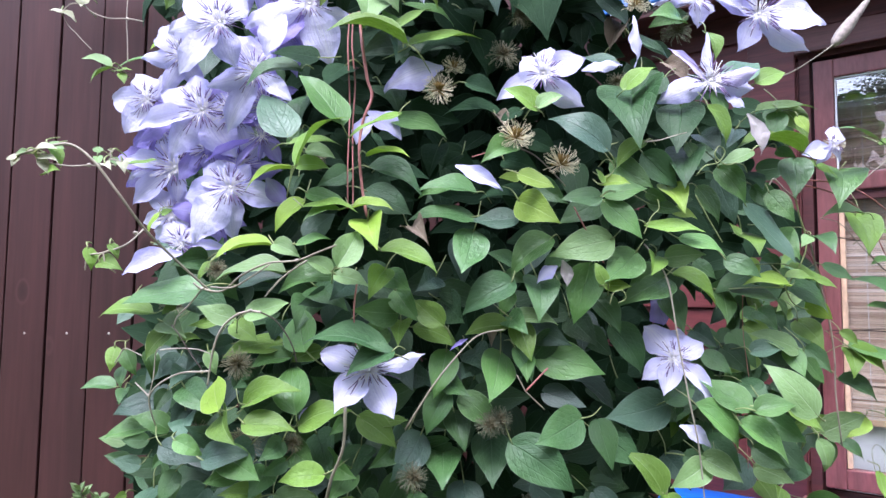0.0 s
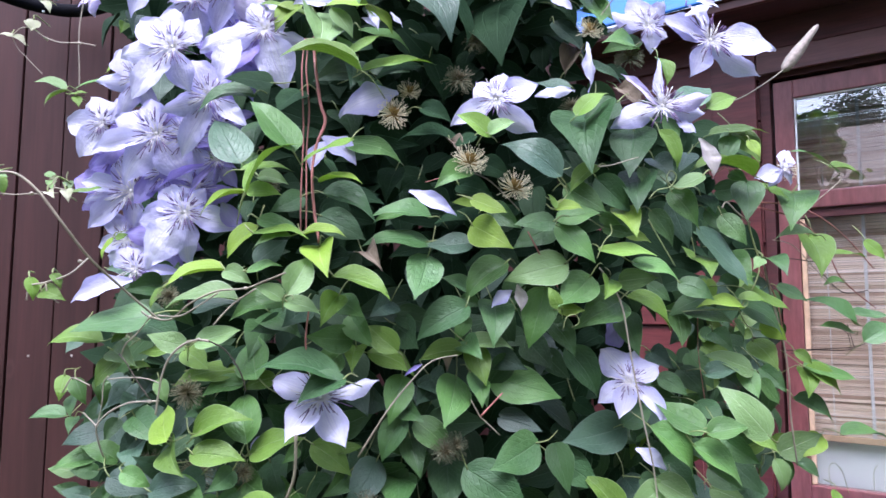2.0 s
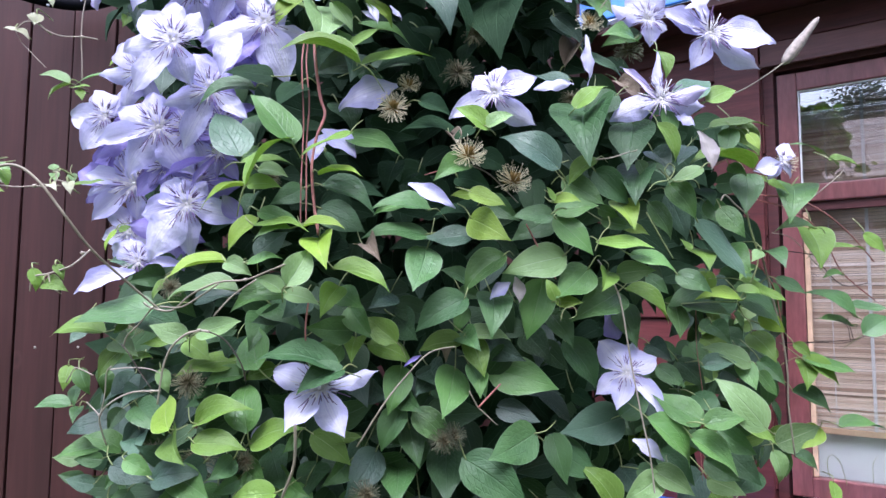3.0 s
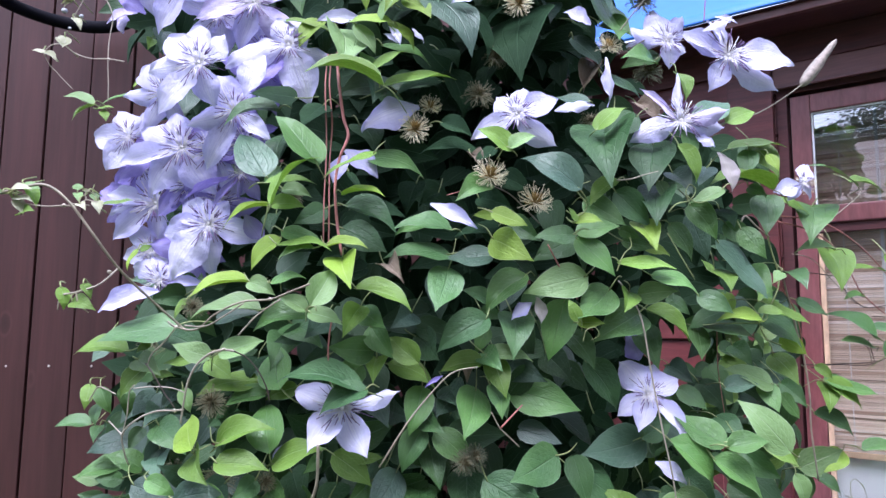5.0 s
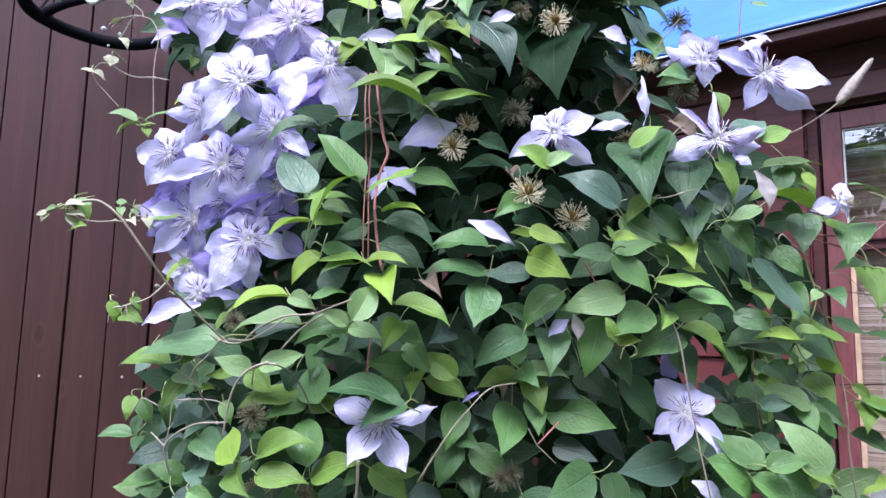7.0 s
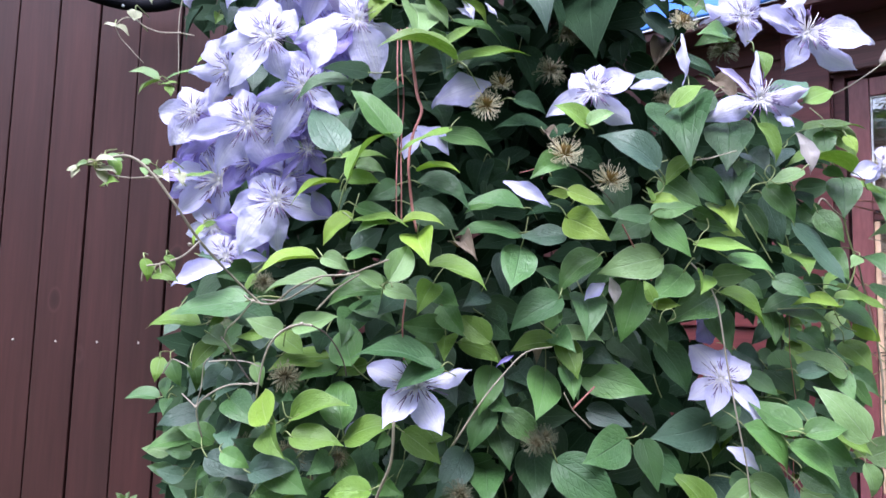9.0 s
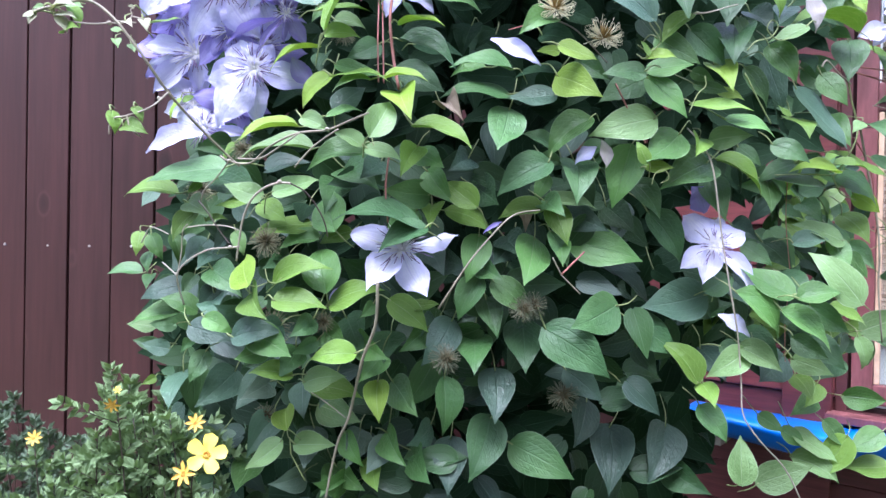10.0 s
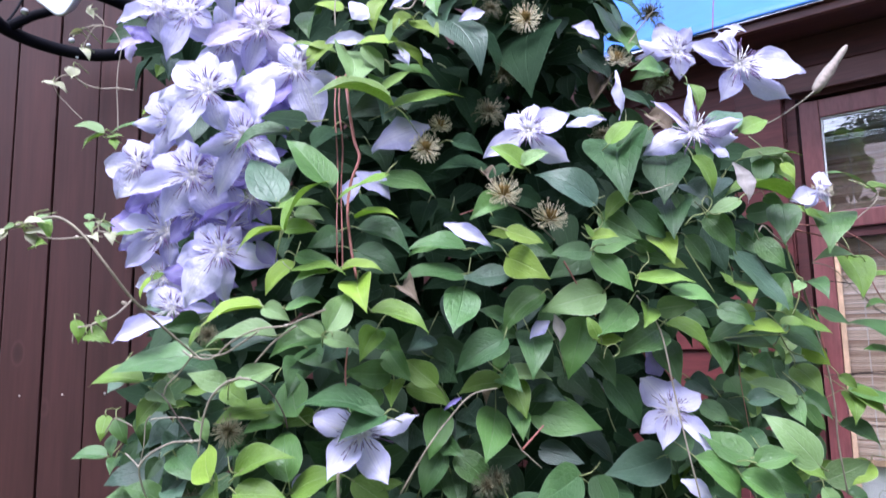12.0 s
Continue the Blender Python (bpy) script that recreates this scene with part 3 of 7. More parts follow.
# unseen wall added behind the camera to cut frontal sky light
backwall = tagged(new("sky_block_wall"), "added unseen wall that blocks low sky light", "wall", kind="structure")
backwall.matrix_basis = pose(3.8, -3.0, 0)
part("sky_block_face", box(-6.0, 6.0, -0.3, 0, 0, 5.0, 0.02), HOUSE_WALL, backwall)

# ---- hoop with a white dish, hung on the fence ----
hoop = tagged(new("hanging_hoop"), "black rubber hoop holding a white dish against the fence", "garden ornament")
hoop.matrix_basis = pose(-1.101, 2.100, 2.512, -2.7, -1.4, 0)
bm = bmesh.new()
ring = []
for k in range(64):
    a = 2 * math.pi * k / 64
    ring.append((0.222 * math.cos(a), 0.222 * math.sin(a), 0.004 * math.sin(3 * a)))
add_tube(bm, ring + ring[:1], 0.0205, 0.0205, 12, 1)
part("ring", bm, BLACK, hoop)


def rounded_square(bm, half, radius, y):
    """Loop of points round a square that stands on one corner."""
    loop = []
    for k in range(4):
        c = Vector((half - radius, half - radius))
        for j in range(6):
            a = math.pi / 2 * j / 5
            p = c + Vector((math.cos(a), math.sin(a))) * radius
            q = math.pi / 2 * k + math.pi / 4
            loop.append(bm.verts.new((p.x * math.cos(q) - p.y * math.sin(q), y, p.x * math.sin(q) + p.y * math.cos(q))))
    return loop


bm = bmesh.new()
rows = [rounded_square(bm, h, r, y) for h, r, y in ((0.080, 0.026, 0.034), (0.099, 0.030, 0.004), (0.101, 0.031, -0.004), (0.097, 0.029, -0.007), (0.090, 0.026, -0.002), (0.070, 0.020, 0.024))]
for p, q in zip(rows, rows[1:]):
    for k in range(24):
        bm.faces.new((p[k], p[(k + 1) % 24], q[(k + 1) % 24], q[k]))
bm.faces.new(rows[0])
bm.faces.new(rows[-1][::-1])
bmesh.ops.recalc_face_normals(bm, faces=bm.faces[:])
part("dish", smooth(bm), CERAMIC, hoop, "white glazed square dish with a raised rim", m=hoop.matrix_basis.inverted() @ pose(-1.007, 1.840, 2.536, 0, -6, -12))
bm = bmesh.new()
add_tube(bm, [(-0.215, 0.02, 0.008), (-0.15, 0.03, 0.045), (-0.08, 0.05, 0.075)], 0.016, 0.014, 8)
part("spoke", bm, BLACK, hoop)
for x, y, z, r in ((-0.063, -0.150, -0.039, 0.0105), (0.122, -0.238, -0.181, 0.008), (0.165, -0.232, -0.195, 0.006), (0.134, -0.230, -0.227, 0.004)):
    bm = bmesh.new()
    bmesh.ops.create_uvsphere(bm, u_segments=16, v_segments=10, radius=r, matrix=Matrix.Translation((x, y, z)) @ Matrix.Diagonal((1, 1, 0.9, 1)))
    part("bead", smooth(bm), CERAMIC, hoop, "small white bead")
bm = bmesh.new()
add_tube(bm, [(-0.222, 0.0, 0.0), (-0.23, 0.08, 0.10), (-0.24, 0.16, 0.25), (-0.25, 0.25, 0.55)], 0.004, 0.004, 6)
part("hanger", bm, BLACK, hoop)


# ---- leaf, petal and seed-head shapes ----
def blade(seed, width, fold, curl, wave, rise, fall, nx, ny, twist=0.0, cup=0.0):
    """A blade one unit long on x, with UVs across and along; rise and fall shape its outline."""
    r = random.Random(seed)
    ph, lean = r.uniform(0, 6), r.uniform(-0.05, 0.05)
    peak = rise / (rise + fall)
    top = peak ** rise * (1 - peak) ** fall
    bm = bmesh.new()
    layer = bm.loops.layers.uv.new("leaf")
    at, grid = {}, []
    for i in range(nx + 1):
        s = (i / nx) ** (1.6 if rise < 0.5 else 1.15)
        half = width * (max(s, 0.0006 if rise < 0.5 else 0.004) ** rise * max(1 - s, 0.0) ** fall) / top
        half = max(half, 0.004)
        row = []
        for j in range(ny + 1):
            c = 2 * j / ny - 1
            y = half * c
            z = fold * abs(y) - curl * s * s + wave * abs(c) * math.sin(8 * s + ph + (1.5 if c > 0 else 0)) * min(1, 4 * half) + cup * (c * c) * half
            z += twist * s * y
            back = 0.07 * (abs(c) ** 1.5) * max(0, 1 - s * 6)
            v = bm.verts.new((s - back * (1 if rise < 0.5 else 0), y + lean * s * s, z))
            at[v] = ((c + 1) / 2, s)
            row.append(v)
        grid.append(row)
    for a, b in zip(grid, grid[1:]):
        for j in range(ny):
            f = bm.faces.new((a[j], b[j], b[j + 1], a[j + 1]))
            f.smooth = True
            for lp in f.loops:
                lp[layer].uv = at[lp.vert]
    return bm


def outline(table, s):
    """Half width at s, by a smooth line through the table's (s, width) pairs."""
    for (a, p), (b, q) in zip(table, table[1:]):
        if s <= b:
            t = (s - a) / (b - a)
            return p + (q - p) * (t * t * (3 - 2 * t) * 0.4 + t * 0.6)
    return 0.0


def surface(table, width, nx, ny, lift, base_lobe, bend):
    """A blade one unit long on x from base to tip, with UVs; lift(s, c, y) gives its relief."""
    bm = bmesh.new()
    layer = bm.loops.layers.uv.new("leaf")
    at, grid = {}, []
    for i in range(nx + 1):
        s = (i / nx) ** 1.12
        half = max(width * outline(table, s), 0.003)
        row = []
        for j in range(ny + 1):
            c = 2 * j / ny - 1
            y = half * c
            back = base_lobe * abs(c) ** 1.4 * max(0.0, 1 - s * 5)
            v = bm.verts.new((s - back, y + bend * 4 * s * (1 - s), lift(s, c, y)))
            at[v] = ((c + 1) / 2, s)
            row.append(v)
        grid.append(row)
    for a, b in zip(grid, grid[1:]):
        for j in range(ny):
            f = bm.faces.new((a[j], b[j], b[j + 1], a[j + 1]))
            f.smooth = True
            for lp in f.loops:
                lp[layer].uv = at[lp.vert]
    return bm


LEAF_OUTLINE = ((0, 0.0), (0.03, 0.46), (0.09, 0.76), (0.18, 0.95), (0.28, 1.0), (0.42, 0.95), (0.56, 0.80), (0.70, 0.57), (0.82, 0.33), (0.91, 0.14), (1.0, 0.0))
LEAF_SHAPES = {}


def leaf_mesh(kind, tone):
    """Heart-shaped leaf, gently arched, its two halves raised from the midrib like a shallow gutter."""
    if (kind, tone) not in LEAF_SHAPES:
        fold = (0.22, 0.45, 0.10, 0.60, 0.32, 0.16, 0.52, 0.05)[kind]
        arch = (0.05, 0.10, 0.03, 0.12, 0.15, -0.03, 0.08, 0.11)[kind]
        twist = (kind % 3 - 1) * 0.22
        crumple = 0.0
        if tone == 7:
            fold, arch, crumple = fold + 0.9, arch + 0.2, 0.12
        r = random.Random(kind + 1)
        ph = r.uniform(0, 6)

        def lift(s, c, y):
            z = fold * abs(y) * (1 - 0.35 * s) + arch * 4 * s * (1 - s) + twist * (s - 0.4) * y
            z += 0.022 * abs(c) ** 2 * math.sin(9 * s + ph + (1.7 if c > 0 else 0)) * min(1, 6 * s * (1 - s))
            z -= 0.05 * max(0.0, (s - 0.72) / 0.28) ** 2
            if crumple:
                z += crumple * noise.noise(Vector((s * 5, c * 2.2, kind * 3.7)))
            return z

        LEAF_SHAPES[kind, tone] = mesh_of("leaf", surface(LEAF_OUTLINE, 0.31, 14, 6, lift, 0.07, r.uniform(-0.03, 0.03)), LEAF_TONES[tone])
    return LEAF_SHAPES[kind, tone]


PETAL_OUTLINE = ((0, 0.14), (0.08, 0.30), (0.20, 0.60), (0.32, 0.87), (0.44, 1.0), (0.56, 0.96), (0.68, 0.79), (0.80, 0.52), (0.90, 0.25), (0.96, 0.09), (1.0, 0.0))
PETAL_SHAPES = {}


def petal_mesh(kind, tone):
    """Tepal: broad blade with a ribbed middle, wavy margins and a short point that falls back."""
    if (kind, tone) not in PETAL_SHAPES:
        r = random.Random(kind + 21)
        ph, ph2 = r.uniform(0, 6), r.uniform(0, 6)
        cup = (0.06, -0.08, 0.10, -0.04, 0.12, -0.12)[kind]
        arch = (0.06, 0.09, 0.04, 0.11, 0.07, 0.03)[kind]
        wave = (0.030, 0.045, 0.028, 0.050, 0.036, 0.042)[kind]

        def lift(s, c, y):
            mid = max(0.0, 1 - abs(c) * 2.6)
            z = arch * 4 * s * (1 - s) + cup * c * c * math.sin(math.pi * s)
            z += wave * abs(c) ** 2.2 * math.sin(10 * s + ph + (2.0 if c > 0 else 0)) * min(1, 5 * s)
            z += 0.5 * wave * abs(c) ** 3 * math.sin(23 * s + ph2 + (1.0 if c > 0 else 0)) * min(1, 5 * s)
            z += 0.010 * mid * math.cos(c * 16) * min(1, 4 * s) * (1 - s)
            z += 0.016 * noise.noise(Vector((s * 4, c * 1.8, kind * 3.7)))
            return z - 0.05 * max(0.0, (s - 0.72) / 0.28) ** 2

        PETAL_SHAPES[kind, tone] = mesh_of("petal", surface(PETAL_OUTLINE, 0.33, 20, 10, lift, 0.0, r.uniform(-0.05, 0.05)), PETAL_TONES[tone])
    return PETAL_SHAPES[kind, tone]


def stamen_mesh():
    r = random.Random(8)
    bm = bmesh.new()
    for k in range(56):
        a, up, ln = k * 2.39996, r.uniform(0.08, 0.70), r.uniform(0.28, 0.52)
        d = Vector((math.cos(a) * math.cos(up), math.sin(a) * math.cos(up), math.sin(up)))
        e = d * ln + Vector((0, 0, -0.05 * r.random()))
        m1 = d * ln * 0.55 + Vector((r.uniform(-0.02, 0.02), r.uniform(-0.02, 0.02), 0.02))
        add_tube(bm, [d * 0.02, m1], 0.0065, 0.0055, 3, 1, 0)
        add_tube(bm, [m1, e], 0.0095, 0.006, 4, 1, 1 if k % 3 else 0)
    bmesh.ops.create_icosphere(bm, subdivisions=1, radius=0.035, matrix=Matrix.Translation((0, 0, 0.03)))
    return mesh_of("flower", bm, FILAMENT, ANTHER)


STAMENS = stamen_mesh()


def silk_mesh(name, mat_a, heart, seed, droop):
    """Spent flower head: a golden heart with dozens of hooked styles."""
    r = random.Random(seed)
    bm = bmesh.new()
    for k in range(100):
        a, up, ln = k * 2.39996, r.uniform(-0.45, 0.80), r.uniform(0.75, 1.10)
        d = Vector((math.cos(a) * math.cos(up), math.sin(a) * math.cos(up), math.sin(up)))
        side = d.orthogonal().normalized()
        hook = (side * r.uniform(-0.25, 0.25) + Vector((0, 0, droop * r.uniform(0.3, 1.0)))) * 0.7
        add_tube(bm, [d * 0.15, d * ln * 0.5 + hook * 0.08, d * ln * 0.85 + hook * 0.3, d * ln + hook * 0.75, d * ln * 0.86 + hook * 1.05], 0.019, 0.014, 3, 2, 0)
    for k in range(38):
        a, up = k * 2.39996, r.uniform(-0.2, 1.5)
        d = Vector((math.cos(a) * math.cos(up), math.sin(a) * math.cos(up), math.sin(up)))
        add_tube(bm, [d * 0.08, d * r.uniform(0.45, 0.68)], 0.075, 0.022, 4, 1, 1)
    return mesh_of(name, bm, mat_a, heart)


SEED_HEADS = [silk_mesh("seed_head", SILK, SEED_HEART, 4, 0.35), silk_mesh("seed_head", SILK_DULL, SEED_DULL, 9, -0.3), silk_mesh("seed_head", SILK_SHADED, SEED_DULL, 14, -0.5)]

# ---- the clematis ----
BASE = Vector((0.03, 1.28, 0.0))
clematis = tagged(new("clematis"), "large climbing clematis with lavender flowers and heart-shaped leaves", "climbing plant")
clematis.location = BASE
pick = random.Random(77)


def facing(x, y, z, size, heading, tilt, roll):
    """Pose of a blade: base point, length, heading in the upright plane, tip tilt towards the viewer, roll of its face upwards."""
    h, t, r = radians(heading), radians(tilt), radians(roll)
    u = Vector((math.cos(h) * math.cos(t), -math.sin(t), math.sin(h) * math.cos(t)))
    n = Vector((0, -1, 0)) - u * -u.y
    n.normalize()
    side = u.cross(n)
    if side.z < 0:
        side = -side
    n = (n * math.cos(r) + side * math.sin(r)).normalized()
    v = n.cross(u)
    m = Matrix((u, v, n)).transposed().to_4x4()
    return Matrix.Translation(Vector((x, y, z)) - BASE) @ m @ Matrix.Scale(size, 4)


PETIOLES = []


def leaf(x, y, z, size, heading, tilt, roll, tone):
    PETIOLES.append((x, y, z, size, heading))
    name = "withered_leaf" if tone == 7 else "leaf"
    part(name, leaf_mesh(pick.randrange(8), tone), None, clematis, "curled dry brown leaf" if tone == 7 else "", facing(x, y, z, size, heading, tilt, roll))


def petal(x, y, z, size, width, heading, tilt, roll, tone):
    m = facing(x, y, z, size, heading, tilt, roll) @ Matrix.Diagonal((1, width, 1, 1))
    part("petal", petal_mesh(pick.randrange(6), tone), None, clematis, ("", "", "", "", "withered pale petal")[tone], m)


def flower(x, y, z, yaw, pitch, tone, petals):
    """A flower; yaw and pitch turn its stamens; petals: (heading, length, width, tilt of the tip towards the viewer) each."""
    size = sorted(p[1] for p in petals)[len(petals) // 2]
    m = Matrix.Translation(Vector((x, y - 0.003, z)) - BASE) @ pose(0, 0, 0, 0, 0, yaw) @ pose(0, 0, 0, 90 - pitch, 0, 0) @ Matrix.Scale(size, 4)
    fl = part("flower", STAMENS, None, clematis, "open lavender-blue flower with white and purple stamens", m)
    for k, (heading, ln, w, tilt) in enumerate(petals):
        shade = tone if pick.random() < 0.8 else (1 if tone == 0 else 0)
        q = facing(x, y + 0.003 + 0.003 * (k % 3), z, ln, heading, tilt, pitch * abs(math.cos(radians(heading))) + pick.uniform(-10, 10)) @ Matrix.Diagonal((1, w * 0.90, 1, 1))
        part("petal", petal_mesh(pick.randrange(6), shade), None, fl, m=m.inverted() @ q)
    return fl


def seed_head(x, y, z, size, kind, yaw, pitch):
    m = Matrix.Translation(Vector((x, y, z)) - BASE) @ pose(0, 0, 0, 0, 0, yaw) @ pose(0, 0, 0, 90 - pitch, 0, 0) @ Matrix.Scale(size, 4)
    part("seed_head", SEED_HEADS[kind], None, clematis, ("cream feathery seed head with golden heart", "dull greenish seed head", "drooping seed head, colour darkened for shade")[kind], m)


def vine(material, radius, *points):
    bm = add_tube(bmesh.new(), [Vector(p) - BASE for p in points], radius, radius * 0.8, 6, 5)
    part("stem", bm, material, clematis)


# inner foliage, layer behind layer; deep layers carry their shade as near-black colour
def inside(x, y, z):
    """The plant's outline, fitted to the camera's view angles, so it widens with depth."""
    a, e = x / (y - 0.04), (z - 1.533) / (y - 0.04)
    if e > 0.53:
        return -0.42 < a < 0.05
    if e > 0.40:
        return -0.42 < a < 0.29
    if e > 0.29:
        return -0.36 < a < 0.30
    if e > 0.25:
        return -0.36 < a < 0.385
    if e > 0.0:
        return -0.38 < a < 0.465 - 0.03 * math.sin(e * 40)
    if e > -0.12:
        return -0.42 < a < 0.295 + 0.015 * math.sin(e * 50)
    return -0.42 < a < (0.37 if e > -0.22 else 0.30) + 0.03 * math.sin(e * 50)


def hollow(x, y, z):
    """The dark recess in the upper middle of the plant."""
    a, e = x / (y - 0.04), (z - 1.533) / (y - 0.04)
    return ((a - 0.11) / 0.15) ** 2 + ((e - 0.29) / 0.13) ** 2 < 1


def inner_foliage(count, y0, y1, tones, seed, size, where=inside, label="dense inner leaves, shade put into their dark colour"):
    r = random.Random(seed)
    shapes = []
    for kind in range(4):
        b = blade(kind + 40, 0.31, (0.3, 0.5, 0.15, 0.4)[kind], (0.12, 0.25, 0.06, 0.3)[kind], 0.025, 0.40, 1.1, 9, 2, (kind - 1.5) * 0.2)
        b.verts.ensure_lookup_table()
        b.verts.index_update()
        lay = b.loops.layers.uv["leaf"]
        uvs = {lp.vert.index: tuple(lp[lay].uv) for f in b.faces for lp in f.loops}
        shapes.append(([v.co.copy() for v in b.verts], [[v.index for v in f.verts] for f in b.faces], uvs))
        b.free()
    verts, faces, uv_all, mats = [], [], [], []
    made = 0
    while made < count:
        x, z = r.uniform(-0.8, 0.8), r.uniform(0.45, 2.45)
        y = 0.5 * (x - 0.02) ** 2 + r.uniform(y0, y1)
        if not where(x, y, z) or (hollow(x, y, z) and y < 1.50) or (y > 1.42 and x > 0.36 and z > 1.95):
            continue
        made += 1
        m = facing(x, y, z, r.uniform(*size), r.choice((-90, -60, -120, -150, -30, 180, 0)) + r.uniform(-25, 25), r.uniform(-25, 35), r.uniform(-20, 55))
        co, fc, uv = r.choice(shapes)
        i = len(verts)
        verts += [m @ c for c in co]
        k = r.choice(tones)
        for f in fc:
            faces.append([i + j for j in f])
            mats.append(k)
            uv_all += [uv[j] for j in f]
    me = bpy.data.meshes.new("inner_foliage")
    me.from_pydata(verts, [], faces)
    me.polygons.foreach_set("material_index", mats)
    me.polygons.foreach_set("use_smooth", [True] * len(faces))
    layer = me.uv_layers.new(name="leaf")
    layer.data.foreach_set("uv", [c for p in uv_all for c in p])
    # index 3 is the near-black shade tone, 7 and 8 the darkened copies
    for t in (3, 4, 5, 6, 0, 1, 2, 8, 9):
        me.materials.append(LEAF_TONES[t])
    tagged(part("inner_foliage", me, None, clematis, label), kind="stuff")


def under_layer(x, y, z):
    a, e = x / (y - 0.04), (z - 1.533) / (y - 0.04)
    return inside(x, y, z) and e < 0.06 and a < 0.22


def right_skirt(x, y, z):
    a, e = x / (y - 0.04), (z - 1.533) / (y - 0.04)
    return 0.30 < a < 0.53 and -0.23 < e < 0.03 and not (a < 0.385 and e > -0.115)


# side and under layers mostly wear the darkened tones, painted as shade
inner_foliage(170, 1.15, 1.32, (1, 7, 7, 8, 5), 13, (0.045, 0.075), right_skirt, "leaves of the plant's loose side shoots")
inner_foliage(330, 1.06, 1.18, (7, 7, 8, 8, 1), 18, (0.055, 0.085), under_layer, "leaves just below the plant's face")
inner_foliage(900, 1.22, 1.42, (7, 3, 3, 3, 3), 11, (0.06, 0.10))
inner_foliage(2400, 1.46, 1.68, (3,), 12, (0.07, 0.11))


# region above the view, filled with leaves only to block sky light
def shade_canopy(x, y, z):
    a, e = x / (y - 0.04), (z - 1.533) / (y - 0.04)
    return -0.02 < a < 0.30 and 0.57 < e < 0.95 and z < 2.36


def deep_hollow(x, y, z):
    a, e = x / (y - 0.04), (z - 1.533) / (y - 0.04)
    return -0.20 < a < 0.27 and 0.12 < e < 0.53


inner_foliage(800, 1.08, 1.60, (0, 1, 1, 2, 3, 5), 17, (0.06, 0.10), shade_canopy, "unseen leaves added overhead to shade the recess")
# recess backing: dark leaf colour stands in for deep shade
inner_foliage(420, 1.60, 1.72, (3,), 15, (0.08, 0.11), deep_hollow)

# woody base and climbing stems
for k in range(7):
    a = k * 0.9
    vine(STEM_DARK, 0.004, (0.05 * math.cos(a), 1.44 + 0.04 * math.sin(a), -0.02), (0.10 * math.cos(a + 1), 1.55, 0.5), (0.2 * math.cos(a + 2), 1.66, 1.0), (0.22 * math.cos(a + 2.6), 1.68, 1.6), (0.2 * math.cos(a + 3), 1.68, 2.3))

# stems
vine(STEM_RED, 0.0024, (-0.132, 1.080, 1.930), (-0.124, 1.030, 1.890), (-0.117, 0.999, 1.849), (-0.110, 0.996, 1.802), (-0.103, 0.993, 1.776), (-0.114, 0.989, 1.743), (-0.119, 0.982, 1.701), (-0.113, 0.967, 1.644), (-0.105, 0.955, 1.604))
vine(STEM_RED, 0.0013, (-0.142, 1.085, 1.930), (-0.138, 1.050, 1.892), (-0.136, 1.032, 1.860), (-0.131, 1.028, 1.802), (-0.133, 1.021, 1.741), (-0.130, 1.003, 1.664), (-0.128, 0.990, 1.619))
vine(STEM_RED, 0.0012, (-0.147, 1.085, 1.930), (-0.143, 1.045, 1.890), (-0.141, 1.024, 1.853), (-0.137, 1.017, 1.766), (-0.137, 1.000, 1.680), (-0.134, 0.982, 1.618))
vine(STEM_RED, 0.0013, (-0.117, 0.955, 1.520), (-0.119, 0.952, 1.505), (-0.121, 0.950, 1.475), (-0.118, 0.950, 1.435))
vine(STEM_TAN, 0.0021, (-0.127, 0.916, 1.362), (-0.131, 0.930, 1.309), (-0.150, 0.947, 1.260), (-0.170, 0.973, 1.184), (-0.189, 0.987, 1.139), (-0.207, 1.000, 1.058))
vine(STEM_PALE, 0.0013, (0.300, 1.090, 1.575), (0.311, 1.055, 1.545), (0.320, 1.040, 1.511), (0.332, 1.042, 1.434), (0.346, 1.045, 1.356), (0.360, 1.048, 1.285), (0.367, 1.050, 1.214), (0.371, 1.051, 1.170), (0.397, 1.057, 1.132), (0.438, 1.068, 1.089), (0.467, 1.076, 1.037))
vine(STEM_TAN, 0.0018, (-0.503, 0.830, 1.661), (-0.466, 0.830, 1.671), (-0.434, 0.830, 1.675), (-0.406, 0.830, 1.655), (-0.377, 0.830, 1.618), (-0.357, 0.854, 1.580), (-0.338, 0.891, 1.549), (-0.317, 0.917, 1.522), (-0.300, 0.930, 1.504))
vine(STEM_TAN, 0.0010, (-0.406, 0.830, 1.653), (-0.382, 0.830, 1.651))
vine(STEM_PALE, 0.0011, (-0.353, 0.844, 1.578), (-0.367, 0.830, 1.559), (-0.393, 0.830, 1.550), (-0.410, 0.830, 1.546), (-0.413, 0.830, 1.530))
vine(STEM_PALE, 0.0010, (-0.393, 0.830, 1.550), (-0.389, 0.830, 1.536), (-0.378, 0.830, 1.527))
vine(STEM_RED, 0.0014, (0.613, 1.233, 1.696), (0.700, 1.267, 1.693), (0.766, 1.296, 1.674), (0.836, 1.330, 1.635), (0.903, 1.365, 1.583))
vine(STEM_RED, 0.0014, (0.619, 1.238, 1.687), (0.687, 1.263, 1.675), (0.738, 1.285, 1.652), (0.776, 1.303, 1.617), (0.814, 1.321, 1.561), (0.903, 1.367, 1.508))
vine(STEM_TAN, 0.0011, (0.728, 1.291, 1.684), (0.780, 1.314, 1.718), (0.827, 1.337, 1.749), (0.837, 1.342, 1.766))
